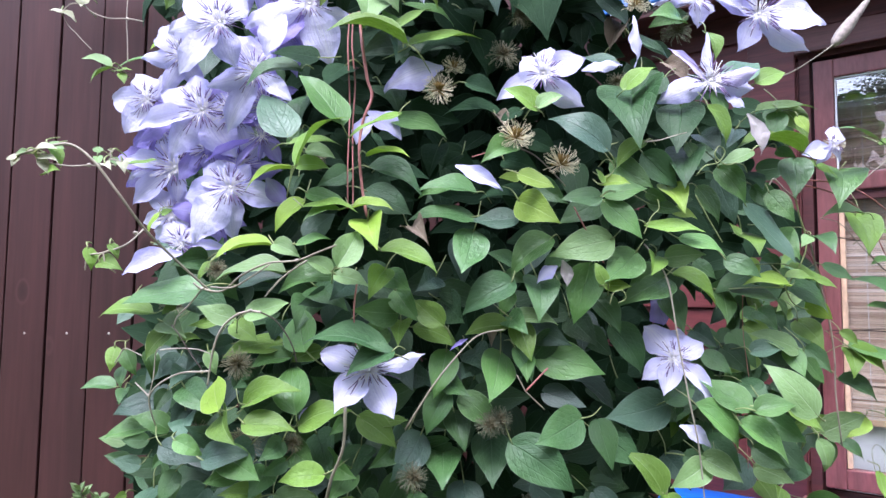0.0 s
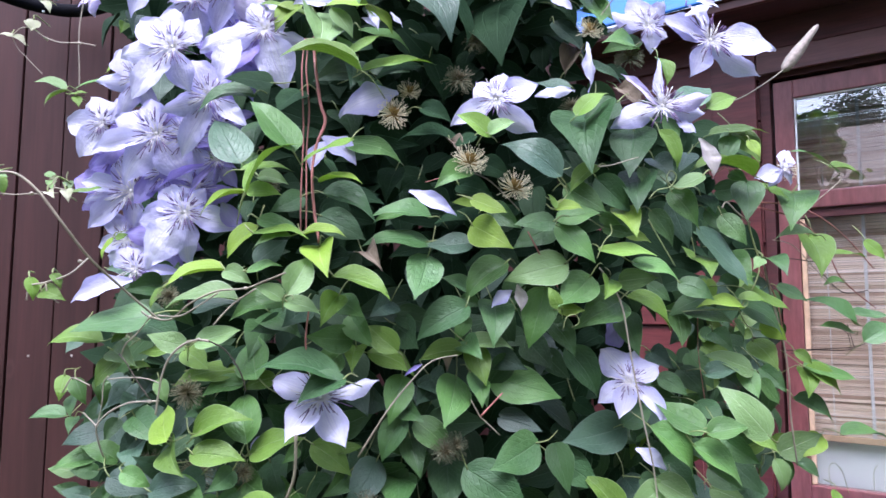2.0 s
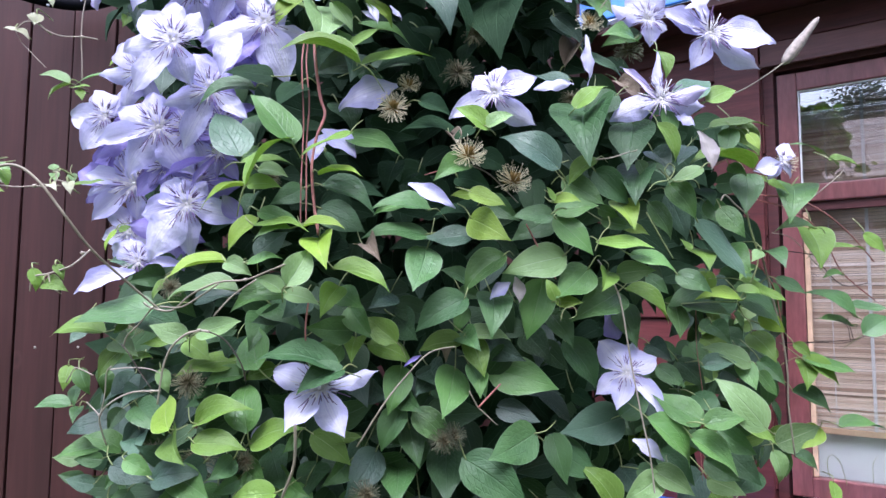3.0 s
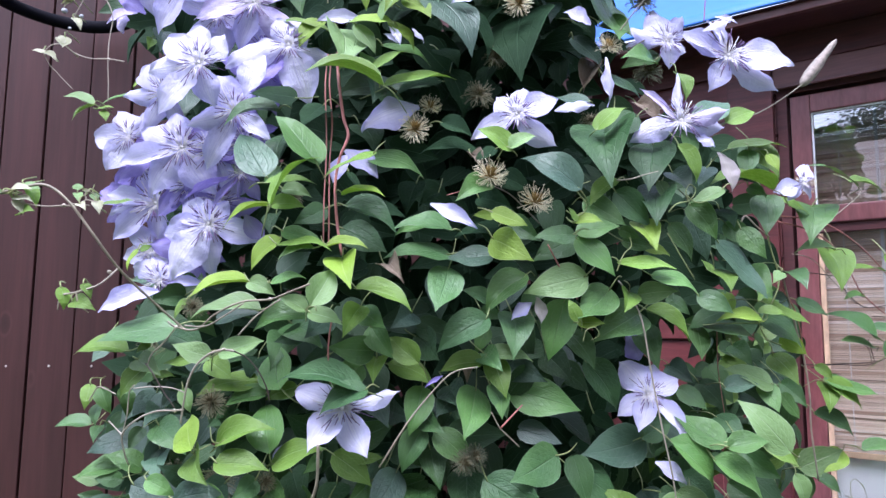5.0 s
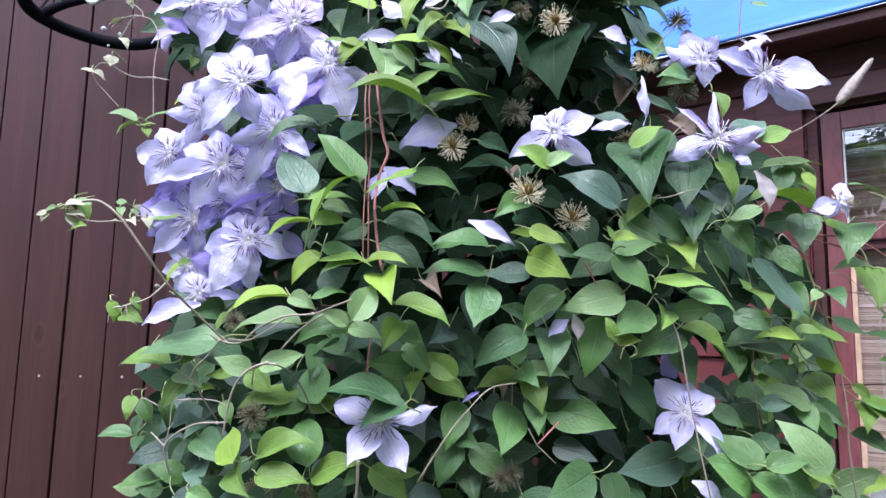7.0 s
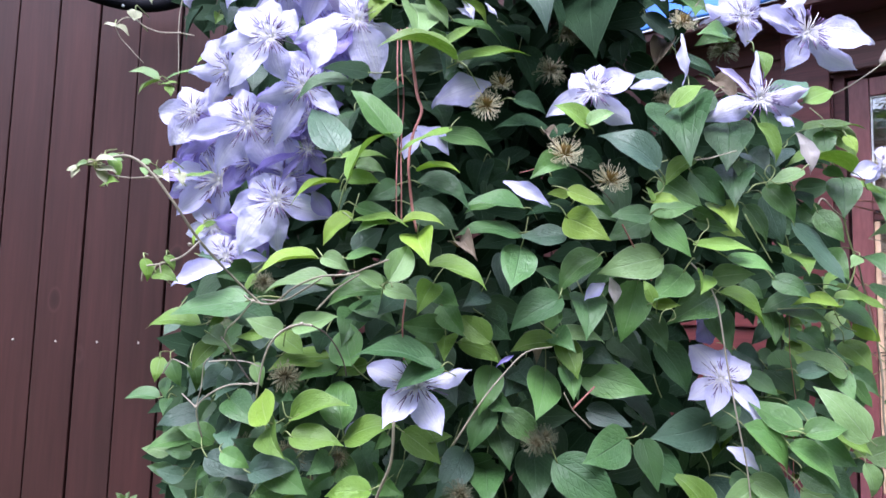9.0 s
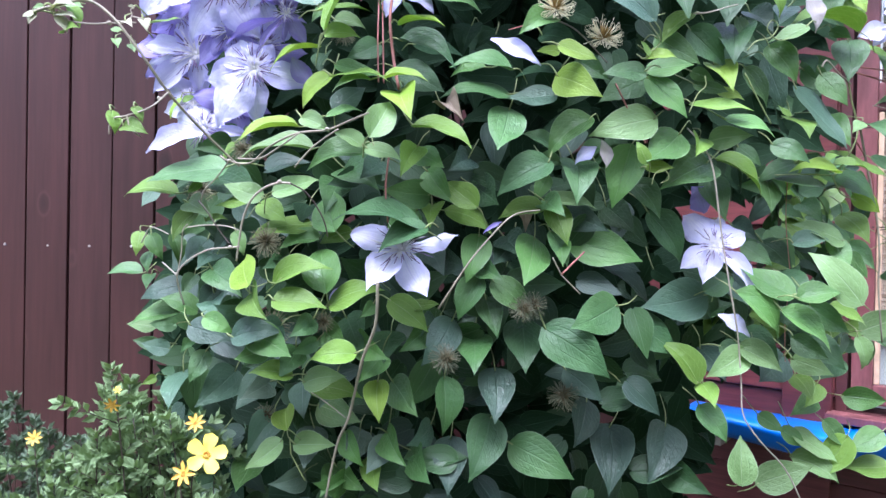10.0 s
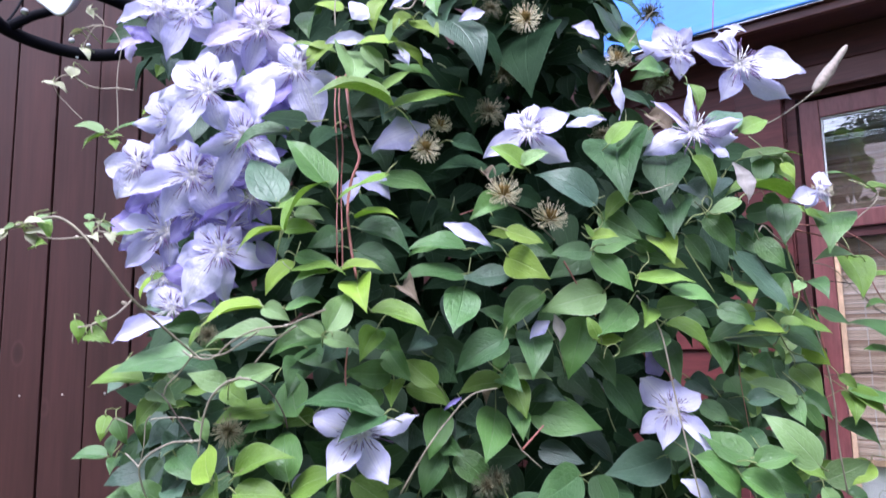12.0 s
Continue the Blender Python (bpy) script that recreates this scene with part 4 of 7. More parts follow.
vine(STEM_TAN, 0.0019, (0.596, 1.182, 1.594), (0.614, 1.188, 1.520), (0.632, 1.195, 1.455), (0.641, 1.199, 1.390), (0.640, 1.198, 1.336), (0.650, 1.202, 1.250))
vine(STEM_RED, 0.0013, (0.599, 1.204, 1.577), (0.633, 1.216, 1.529), (0.646, 1.221, 1.463), (0.647, 1.222, 1.425))
vine(STEM_GREEN, 0.0016, (0.553, 1.145, 1.679), (0.564, 1.149, 1.629), (0.577, 1.153, 1.583), (0.564, 1.148, 1.547), (0.534, 1.139, 1.509))
vine(STEM_GREEN, 0.0011, (0.531, 1.132, 1.509), (0.545, 1.137, 1.485), (0.572, 1.146, 1.475))
vine(STEM_GREEN, 0.0011, (0.525, 1.117, 1.510), (0.469, 1.100, 1.510), (0.426, 1.089, 1.508))
vine(STEM_PALE, 0.0014, (0.506, 1.122, 1.670), (0.515, 1.125, 1.680), (0.535, 1.132, 1.664), (0.558, 1.139, 1.648))
vine(STEM_DARK, 0.0010, (0.611, 1.212, 1.593), (0.666, 1.233, 1.596), (0.730, 1.261, 1.591))
vine(STEM_DARK, 0.0010, (0.671, 1.273, 1.435), (0.770, 1.315, 1.434), (0.851, 1.353, 1.435), (0.884, 1.370, 1.442))
vine(STEM_DARK, 0.0010, (0.832, 1.343, 1.477), (0.847, 1.351, 1.435))
vine(STEM_DARK, 0.0010, (0.765, 1.306, 1.576), (0.819, 1.331, 1.538), (0.890, 1.367, 1.542))
vine(STEM_RED, 0.0007, (0.473, 1.152, 1.520), (0.471, 1.152, 1.449), (0.476, 1.153, 1.396), (0.483, 1.155, 1.343))
vine(STEM_TAN, 0.0014, (0.437, 1.116, 1.813), (0.489, 1.131, 1.833), (0.555, 1.152, 1.856), (0.615, 1.174, 1.892), (0.649, 1.187, 1.916))
vine(STEM_RED, 0.0016, (0.109, 1.009, 1.367), (0.141, 1.016, 1.398))
vine(STEM_TAN, 0.0010, (0.108, 1.002, 1.368), (0.096, 0.998, 1.391))
vine(STEM_TAN, 0.0010, (0.109, 1.009, 1.367), (0.136, 1.017, 1.341))
vine(STEM_TAN, 0.0013, (-0.054, 0.955, 1.326), (-0.017, 0.956, 1.383), (0.012, 0.963, 1.418), (0.042, 0.973, 1.446), (0.077, 0.984, 1.453))
vine(STEM_TAN, 0.0011, (0.102, 1.028, 1.711), (0.131, 1.030, 1.697), (0.172, 1.034, 1.656))
vine(STEM_RED, 0.0006, (0.036, 1.017, 1.695), (0.068, 1.021, 1.705), (0.097, 1.024, 1.712))
vine(STEM_RED, 0.0011, (0.181, 1.019, 1.624), (0.205, 1.021, 1.577), (0.223, 1.024, 1.545))
vine(STEM_DARK, 0.0011, (0.314, 1.118, 1.941), (0.354, 1.126, 1.965), (0.374, 1.130, 1.979))
vine(STEM_TAN, 0.0011, (0.309, 1.115, 1.968), (0.340, 1.121, 2.009), (0.366, 1.127, 2.041))
vine(STEM_TAN, 0.0010, (0.279, 1.101, 1.813), (0.346, 1.113, 1.840), (0.416, 1.129, 1.866))
vine(STEM_RED, 0.0014, (0.507, 1.196, 2.179), (0.496, 1.192, 2.114), (0.486, 1.189, 2.029))
vine(STEM_GREEN, 0.0008, (0.204, 0.997, 1.670), (0.220, 0.999, 1.662), (0.235, 1.002, 1.677), (0.220, 1.000, 1.702), (0.241, 1.003, 1.713))
vine(STEM_PALE, 0.0010, (0.284, 1.019, 1.717), (0.305, 1.023, 1.720), (0.327, 1.027, 1.727), (0.347, 1.031, 1.733))
vine(STEM_GREEN, 0.0010, (0.361, 1.033, 1.672), (0.374, 1.036, 1.685), (0.395, 1.040, 1.691), (0.406, 1.043, 1.707), (0.397, 1.041, 1.715), (0.390, 1.039, 1.701), (0.410, 1.044, 1.688), (0.441, 1.052, 1.701))
vine(STEM_GREEN, 0.0009, (0.361, 1.040, 1.643), (0.379, 1.044, 1.612), (0.402, 1.050, 1.575))
vine(STEM_GREEN, 0.0009, (0.278, 1.014, 1.585), (0.289, 1.016, 1.609), (0.301, 1.019, 1.621), (0.299, 1.018, 1.634))
vine(STEM_GREEN, 0.0006, (0.222, 0.986, 1.487), (0.227, 0.987, 1.502), (0.240, 0.990, 1.506), (0.245, 0.990, 1.495), (0.234, 0.988, 1.489))
vine(STEM_TAN, 0.0008, (0.615, 1.181, 1.624), (0.656, 1.196, 1.616), (0.701, 1.215, 1.579), (0.750, 1.237, 1.541))
vine(STEM_GREEN, 0.0006, (0.779, 1.326, 1.168), (0.770, 1.322, 1.214), (0.785, 1.329, 1.225), (0.807, 1.340, 1.205))
vine(STEM_GREEN, 0.0006, (0.823, 1.352, 1.165), (0.808, 1.344, 1.206), (0.800, 1.340, 1.216))
vine(STEM_GREEN, 0.0006, (0.915, 1.420, 1.149), (0.916, 1.420, 1.186), (0.929, 1.427, 1.197))
vine(STEM_DARK, 0.0010, (0.683, 1.270, 1.430), (0.739, 1.293, 1.434), (0.810, 1.326, 1.430), (0.856, 1.349, 1.436))
vine(STEM_DARK, 0.0008, (0.837, 1.343, 1.428), (0.830, 1.339, 1.458), (0.815, 1.332, 1.469))
vine(STEM_PALE, 0.0014, (-0.052, 1.002, 2.002), (-0.023, 1.001, 2.001), (-0.005, 1.000, 2.053))
vine(STEM_PALE, 0.0014, (-0.007, 1.000, 2.000), (0.007, 1.000, 2.034), (0.024, 1.000, 2.051))
vine(STEM_PALE, 0.0011, (-0.137, 1.012, 1.980), (-0.137, 1.012, 2.011), (-0.132, 1.012, 2.046))
vine(STEM_GREEN, 0.0008, (-0.133, 0.925, 1.529), (-0.138, 0.931, 1.547))
vine(STEM_GREEN, 0.0010, (-0.062, 1.031, 1.859), (-0.061, 1.031, 1.886))
vine(STEM_GREEN, 0.0010, (-0.308, 0.997, 1.333), (-0.306, 0.992, 1.349))
vine(STEM_GREEN, 0.0010, (-0.275, 0.962, 1.345), (-0.252, 0.947, 1.365))
vine(STEM_GREEN, 0.0010, (-0.260, 1.030, 1.113), (-0.261, 1.027, 1.138))
vine(STEM_GREEN, 0.0010, (-0.241, 1.033, 1.076), (-0.260, 1.032, 1.112))
vine(STEM_PALE, 0.0008, (-0.227, 0.985, 1.214), (-0.200, 0.985, 1.196), (-0.177, 0.987, 1.177))
vine(STEM_TAN, 0.0010, (0.320, 1.075, 1.199), (0.329, 1.077, 1.183))
vine(STEM_RED, 0.0006, (0.482, 1.154, 1.349), (0.473, 1.152, 1.297), (0.474, 1.152, 1.227))
vine(STEM_PALE, 0.0009, (-0.479, 1.070, 1.850), (-0.480, 1.070, 1.881), (-0.482, 1.070, 1.916), (-0.481, 1.070, 1.949), (-0.477, 1.070, 1.981), (-0.482, 1.070, 1.999), (-0.490, 1.070, 2.012), (-0.504, 1.070, 2.018))
vine(STEM_PALE, 0.0012, (-0.504, 1.070, 2.018), (-0.521, 1.070, 2.019), (-0.539, 1.070, 2.013), (-0.558, 1.070, 2.005))
vine(STEM_PALE, 0.0009, (-0.504, 1.070, 2.018), (-0.519, 1.070, 2.016), (-0.530, 1.070, 1.998), (-0.538, 1.070, 1.980))
vine(STEM_PALE, 0.0009, (-0.504, 1.070, 2.018), (-0.507, 1.070, 2.027), (-0.520, 1.070, 2.038), (-0.526, 1.070, 2.042))
vine(STEM_PALE, 0.0009, (-0.457, 1.070, 1.913), (-0.481, 1.070, 1.917), (-0.510, 1.070, 1.918), (-0.532, 1.070, 1.926), (-0.545, 1.070, 1.935), (-0.552, 1.070, 1.941))
vine(STEM_PALE, 0.0010, (-0.552, 1.070, 1.941), (-0.567, 1.070, 1.940), (-0.577, 1.070, 1.932), (-0.580, 1.070, 1.925))
vine(STEM_PALE, 0.0007, (-0.580, 1.070, 1.925), (-0.570, 1.070, 1.907), (-0.560, 1.070, 1.897), (-0.548, 1.070, 1.884), (-0.534, 1.070, 1.870))
vine(STEM_PALE, 0.0008, (-0.412, 0.830, 1.651), (-0.432, 0.830, 1.650), (-0.455, 0.830, 1.653), (-0.463, 0.830, 1.656))
vine(STEM_PALE, 0.0008, (-0.412, 0.830, 1.651), (-0.396, 0.830, 1.651), (-0.387, 0.830, 1.658), (-0.388, 0.830, 1.665), (-0.383, 0.830, 1.669))
vine(STEM_PALE, 0.0008, (-0.387, 0.830, 1.658), (-0.373, 0.830, 1.655))
vine(STEM_TAN, 0.0014, (-0.322, 0.925, 1.516), (-0.309, 0.918, 1.509), (-0.281, 0.911, 1.506), (-0.256, 0.904, 1.525), (-0.221, 0.896, 1.540), (-0.184, 0.889, 1.543), (-0.158, 0.882, 1.552), (-0.133, 0.875, 1.561))
vine(STEM_TAN, 0.0012, (-0.294, 0.905, 1.511), (-0.265, 0.895, 1.510), (-0.240, 0.885, 1.522), (-0.213, 0.875, 1.538))
vine(STEM_TAN, 0.0012, (-0.221, 0.885, 1.499), (-0.212, 0.883, 1.509), (-0.196, 0.882, 1.525), (-0.169, 0.880, 1.543))
vine(STEM_TAN, 0.0011, (-0.308, 0.915, 1.509), (-0.326, 0.922, 1.489), (-0.343, 0.928, 1.474), (-0.350, 0.935, 1.460))
vine(STEM_PALE, 0.0016, (-0.226, 0.885, 1.480), (-0.241, 0.893, 1.481), (-0.260, 0.900, 1.476), (-0.279, 0.907, 1.461), (-0.291, 0.915, 1.439), (-0.298, 0.923, 1.416), (-0.304, 0.930, 1.387))
vine(STEM_DARK, 0.0010, (-0.226, 0.885, 1.480), (-0.210, 0.889, 1.471), (-0.197, 0.893, 1.454), (-0.188, 0.896, 1.435), (-0.185, 0.900, 1.418))
vine(STEM_DARK, 0.0009, (-0.357, 0.945, 1.462), (-0.346, 0.940, 1.451), (-0.330, 0.935, 1.429), (-0.312, 0.930, 1.407))
vine(STEM_PALE, 0.0013, (-0.299, 0.925, 1.405), (-0.313, 0.935, 1.403), (-0.344, 0.945, 1.400), (-0.374, 0.955, 1.386), (-0.392, 0.965, 1.368), (-0.393, 0.975, 1.345), (-0.391, 0.985, 1.326))
vine(STEM_PALE, 0.0009, (-0.454, 1.000, 1.408), (-0.447, 0.995, 1.417), (-0.438, 0.990, 1.428), (-0.426, 0.985, 1.426), (-0.409, 0.980, 1.419))
vine(STEM_PALE, 0.0009, (-0.381, 0.970, 1.432), (-0.389, 0.975, 1.422), (-0.393, 0.980, 1.392), (-0.401, 0.985, 1.365))
vine(STEM_PALE, 0.0009, (-0.379, 0.965, 1.428), (-0.352, 0.957, 1.431), (-0.323, 0.948, 1.430), (-0.304, 0.940, 1.425))
vine(STEM_PALE, 0.0010, (-0.426, 1.000, 1.381), (-0.413, 0.992, 1.373), (-0.401, 0.985, 1.365))
for x, y, z in ((-0.412, 0.830, 1.651), (-0.373, 0.868, 1.576), (-0.480, 1.068, 1.916), (-0.307, 0.912, 1.509), (-0.239, 0.885, 1.482), (-0.310, 0.925, 1.404), (-0.399, 0.980, 1.367), (-0.182, 0.880, 1.543)):
    bm = bmesh.new()
    bmesh.ops.create_icosphere(bm, subdivisions=2, radius=0.0022)
    for v in bm.verts:
        v.co *= 1 + 0.35 * noise.noise(v.co * 900 + Vector((x, y, z)) * 50)
        v.co = Vector((v.co.x * 1.3, v.co.y, v.co.z)) + Vector((x, y, z)) - BASE
    part("stem_node", smooth(bm), STEM_PALE, clematis)

# flowers
flower(-0.329, 1.034, 1.896, 0, 6, 1, ((-177, 0.091, 0.83, -13), (138, 0.083, 1.01, -12), (99, 0.079, 0.97, -16), (67, 0.071, 1.01, -22), (-131, 0.099, 0.83, -1), (-74, 0.062, 1.20, -15)))
flower(-0.209, 1.088, 1.945, 5, 8, 1, ((-163, 0.106, 0.79, 1), (-71, 0.098, 1.09, -8), (-11, 0.073, 0.60, -13), (120, 0.061, 1.11, -11), (73, 0.072, 1.01, -27)))
flower(-0.287, 1.077, 1.836, 0, 8, 0, ((-165, 0.079, 0.85, 0), (119, 0.086, 1.01, -18), (-120, 0.104, 0.70, -8), (-39, 0.073, 0.70, 2), (77, 0.056, 1.14, -32)))
flower(-0.389, 1.143, 1.795, 0, 8, 0, ((-170, 0.115, 0.54, -6), (155, 0.095, 0.96, -16), (109, 0.074, 1.01, -14), (-126, 0.098, 0.96, -6), (-55, 0.092, 1.13, -4), (25, 0.064, 0.95, -14)))
flower(-0.509, 1.222, 1.834, -20, 8, 1, ((173, 0.083, 0.99, -16), (-131, 0.073, 1.32, -3), (72, 0.071, 0.97, -21), (125, 0.074, 1.25, -21)))
flower(-0.475, 1.263, 1.723, -10, 10, 0, ((-144, 0.107, 0.69, -7), (-91, 0.063, 1.01, -3), (167, 0.110, 0.55, -10), (-172, 0.101, 0.33, -11), (123, 0.083, 0.75, -12), (71, 0.042, 1.51, -39)))
flower(-0.338, 1.129, 1.668, 0, 8, 0, ((-123, 0.105, 1.00, 4), (-90, 0.085, 0.86, -11), (-172, 0.086, 1.11, -10), (-15, 0.094, 0.76, -3), (139, 0.074, 1.13, -24), (108, 0.053, 1.25, -19), (62, 0.053, 1.02, -21)))
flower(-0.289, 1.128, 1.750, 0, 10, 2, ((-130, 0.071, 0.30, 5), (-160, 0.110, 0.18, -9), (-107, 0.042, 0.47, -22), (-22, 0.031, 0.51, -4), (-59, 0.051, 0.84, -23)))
flower(-0.426, 1.166, 1.582, -10, 10, 0, ((158, 0.071, 1.05, -21), (123, 0.049, 1.02, -15), (-5, 0.069, 0.45, -18), (69, 0.040, 1.54, -34)))
flower(0.389, 1.051, 1.813, 0, 10, 3, ((86, 0.084, 0.34, -9), (126, 0.087, 0.24, -21), (-161, 0.076, 0.91, -14), (17, 0.085, 0.61, -5), (1, 0.087, 0.71, -17)))
flower(0.621, 1.150, 1.738, 20, 15, 1, ((55, 0.055, 0.97, -33), (-164, 0.044, 1.30, -8), (-43, 0.038, 0.70, -23), (-122, 0.035, 0.91, -22)))
flower(0.335, 1.079, 1.405, 0, 30, 1, ((121, 0.071, 1.25, -39), (20, 0.067, 1.11, -21), (-52, 0.098, 0.54, 15), (-144, 0.055, 1.02, -5), (-109, 0.059, 1.02, 20), (59, 0.068, 0.87, -40)))
flower(-0.101, 0.952, 1.401, 0, 45, 1, ((163, 0.088, 0.84, -29), (-131, 0.073, 1.11, 31), (-58, 0.075, 0.99, 30), (17, 0.086, 0.53, -28)))
flower(-0.267, 1.097, 2.019, 0, 10, 3, ((-171, 0.106, 0.75, -8), (131, 0.069, 1.11, -11), (98, 0.097, 0.95, -24), (49, 0.064, 1.18, -16), (-41, 0.094, 0.84, 0), (-115, 0.077, 0.99, -15)))
flower(-0.437, 1.114, 2.063, 0, 10, 1, ((-173, 0.081, 0.71, -11), (-91, 0.053, 1.49, -13), (40, 0.057, 1.16, -16), (126, 0.083, 1.16, -21), (157, 0.067, 0.94, -14), (-38, 0.031, 1.40, -24)))
flower(-0.382, 1.101, 2.047, 5, 10, 0, ((-118, 0.085, 0.92, 0), (-28, 0.038, 1.59, -11), (86, 0.078, 1.32, -30), (137, 0.048, 1.43, -12)))
# filler flowers; the violet ones paint shade between the pale petals
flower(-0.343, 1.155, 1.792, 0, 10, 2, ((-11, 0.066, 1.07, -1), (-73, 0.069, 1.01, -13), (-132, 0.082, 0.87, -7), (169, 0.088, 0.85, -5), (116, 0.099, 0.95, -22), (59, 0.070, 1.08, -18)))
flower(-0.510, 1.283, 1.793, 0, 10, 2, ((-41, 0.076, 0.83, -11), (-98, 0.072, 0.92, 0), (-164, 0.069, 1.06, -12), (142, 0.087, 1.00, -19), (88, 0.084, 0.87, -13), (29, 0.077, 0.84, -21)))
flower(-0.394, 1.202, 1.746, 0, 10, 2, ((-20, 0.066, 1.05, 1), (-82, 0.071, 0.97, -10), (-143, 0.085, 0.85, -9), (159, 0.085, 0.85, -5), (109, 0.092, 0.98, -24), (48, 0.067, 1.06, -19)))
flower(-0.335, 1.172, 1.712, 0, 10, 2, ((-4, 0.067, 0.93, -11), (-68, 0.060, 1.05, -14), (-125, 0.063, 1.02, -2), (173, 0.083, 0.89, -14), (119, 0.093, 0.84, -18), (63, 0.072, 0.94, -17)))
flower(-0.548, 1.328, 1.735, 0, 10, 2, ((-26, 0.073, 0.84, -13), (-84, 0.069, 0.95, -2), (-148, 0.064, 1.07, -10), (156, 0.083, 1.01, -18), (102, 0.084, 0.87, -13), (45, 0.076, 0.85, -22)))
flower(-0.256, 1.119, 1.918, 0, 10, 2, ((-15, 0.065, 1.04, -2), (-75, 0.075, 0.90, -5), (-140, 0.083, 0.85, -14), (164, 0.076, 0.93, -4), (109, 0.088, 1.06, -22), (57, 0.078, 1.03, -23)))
flower(-0.444, 1.200, 1.903, 0, 10, 0, ((1, 0.058, 1.05, -2), (-63, 0.060, 0.99, -17), (-122, 0.073, 0.86, -8), (179, 0.077, 0.84, -4), (125, 0.094, 0.96, -23), (71, 0.067, 1.06, -19)))
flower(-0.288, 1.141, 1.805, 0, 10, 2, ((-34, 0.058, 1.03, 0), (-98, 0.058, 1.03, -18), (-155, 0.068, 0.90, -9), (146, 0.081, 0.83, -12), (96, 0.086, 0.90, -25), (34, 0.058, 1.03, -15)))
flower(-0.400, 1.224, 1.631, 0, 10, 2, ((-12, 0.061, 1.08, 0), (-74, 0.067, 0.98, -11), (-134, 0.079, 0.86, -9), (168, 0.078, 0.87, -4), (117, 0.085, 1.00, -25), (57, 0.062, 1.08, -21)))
flower(-0.480, 1.261, 1.639, 0, 10, 0, ((-48, 0.056, 0.99, -1), (-115, 0.057, 1.07, -19), (-170, 0.063, 0.95, -9), (136, 0.079, 0.83, -15), (85, 0.073, 0.87, -26), (15, 0.052, 1.00, -13)))
flower(-0.335, 1.145, 2.019, 0, 10, 0, ((-22, 0.070, 1.04, -1), (-84, 0.066, 1.06, -15), (-143, 0.078, 0.92, -6), (155, 0.096, 0.84, -9), (105, 0.112, 0.91, -20), (48, 0.073, 1.05, -14)))
flower(-0.253, 1.142, 1.949, 0, 10, 0, ((-28, 0.075, 0.87, -10), (-87, 0.083, 0.85, 4), (-156, 0.076, 0.95, -18), (146, 0.075, 1.06, -14), (95, 0.082, 0.99, -14), (44, 0.089, 0.87, -25)))
flower(-0.339, 1.108, 2.105, 0, 10, 0, ((-8, 0.063, 0.92, -11), (-74, 0.056, 1.04, -16), (-131, 0.059, 1.02, -4), (160, 0.085, 0.88, -16), (111, 0.101, 0.84, -17), (61, 0.076, 0.93, -16)))
flower(-0.240, 1.118, 2.135, 0, 10, 0, ((-24, 0.073, 0.87, -12), (-85, 0.083, 0.86, 4), (-156, 0.071, 0.97, -18), (146, 0.076, 1.07, -15), (97, 0.086, 0.98, -13), (50, 0.095, 0.86, -24)))
flower(-0.418, 1.124, 2.163, 0, 10, 0, ((1, 0.060, 1.00, -5), (-62, 0.072, 0.87, -5), (-128, 0.074, 0.83, -16), (176, 0.068, 0.93, -2), (120, 0.092, 1.05, -20), (77, 0.087, 0.99, -23)))
flower(-0.300, 1.116, 2.200, 0, 10, 0, ((-42, 0.068, 0.93, -6), (-105, 0.059, 1.07, -14), (-165, 0.063, 1.03, -7), (133, 0.101, 0.89, -17), (87, 0.105, 0.85, -17), (29, 0.071, 0.94, -14)))
flower(-0.188, 1.117, 2.181, 0, 10, 1, ((-11, 0.070, 0.86, -14), (-77, 0.062, 0.98, -7), (-138, 0.058, 1.05, -7), (152, 0.083, 0.94, -19), (104, 0.098, 0.84, -14), (55, 0.087, 0.87, -18)))
flower(0.134, 0.987, 1.804, 0, 8, 1, ((-154, 0.071, 0.86, -4), (123, 0.055, 1.35, -33), (73, 0.055, 1.16, -18), (26, 0.075, 0.89, -14), (-31, 0.076, 0.89, -13)))
flower(0.395, 1.122, 1.965, 5, 10, 1, ((155, 0.068, 0.86, -6), (99, 0.080, 1.11, -26), (55, 0.081, 0.82, -19), (-82, 0.044, 1.33, 0), (174, 0.062, 0.71, -26), (-11, 0.044, 1.20, -15)))
flower(0.504, 1.144, 1.949, 10, 12, 1, ((-3, 0.123, 0.86, -5), (-27, 0.111, 0.66, -8), (-117, 0.062, 1.10, -1), (143, 0.073, 0.83, -20), (101, 0.088, 0.40, -21), (143, 0.096, 0.65, -12)))

# single and fading petals
petal(-0.244, 1.072, 1.924, 0.074, 0.98, -112, 5, 12, 1)
# next violet petals fill shaded gaps, with the shade in their tone
petal(-0.218, 1.097, 1.932, 0.070, 1.16, -133, 5, 25, 2)
petal(-0.470, 1.247, 1.802, 0.084, 0.55, -148, 4, 14, 2)
petal(-0.404, 1.208, 1.754, 0.053, 1.36, -119, 7, 27, 2)
petal(-0.279, 1.116, 1.682, 0.054, 0.88, -52, 6, 16, 2)
petal(-0.371, 1.016, 1.559, 0.088, 0.62, -161, 4, 29, 0)
petal(0.198, 1.038, 1.826, 0.059, 0.53, 7, 6, 18, 1)
petal(0.419, 1.070, 1.796, 0.033, 1.24, -34, 11, 31, 0)
petal(0.336, 1.114, 1.454, 0.044, 1.71, 118, 8, 20, 2)
petal(0.342, 1.073, 1.308, 0.054, 0.77, -34, 6, 33, 1)
petal(-0.171, 0.988, 1.355, 0.047, 0.74, -125, 7, 22, 1)
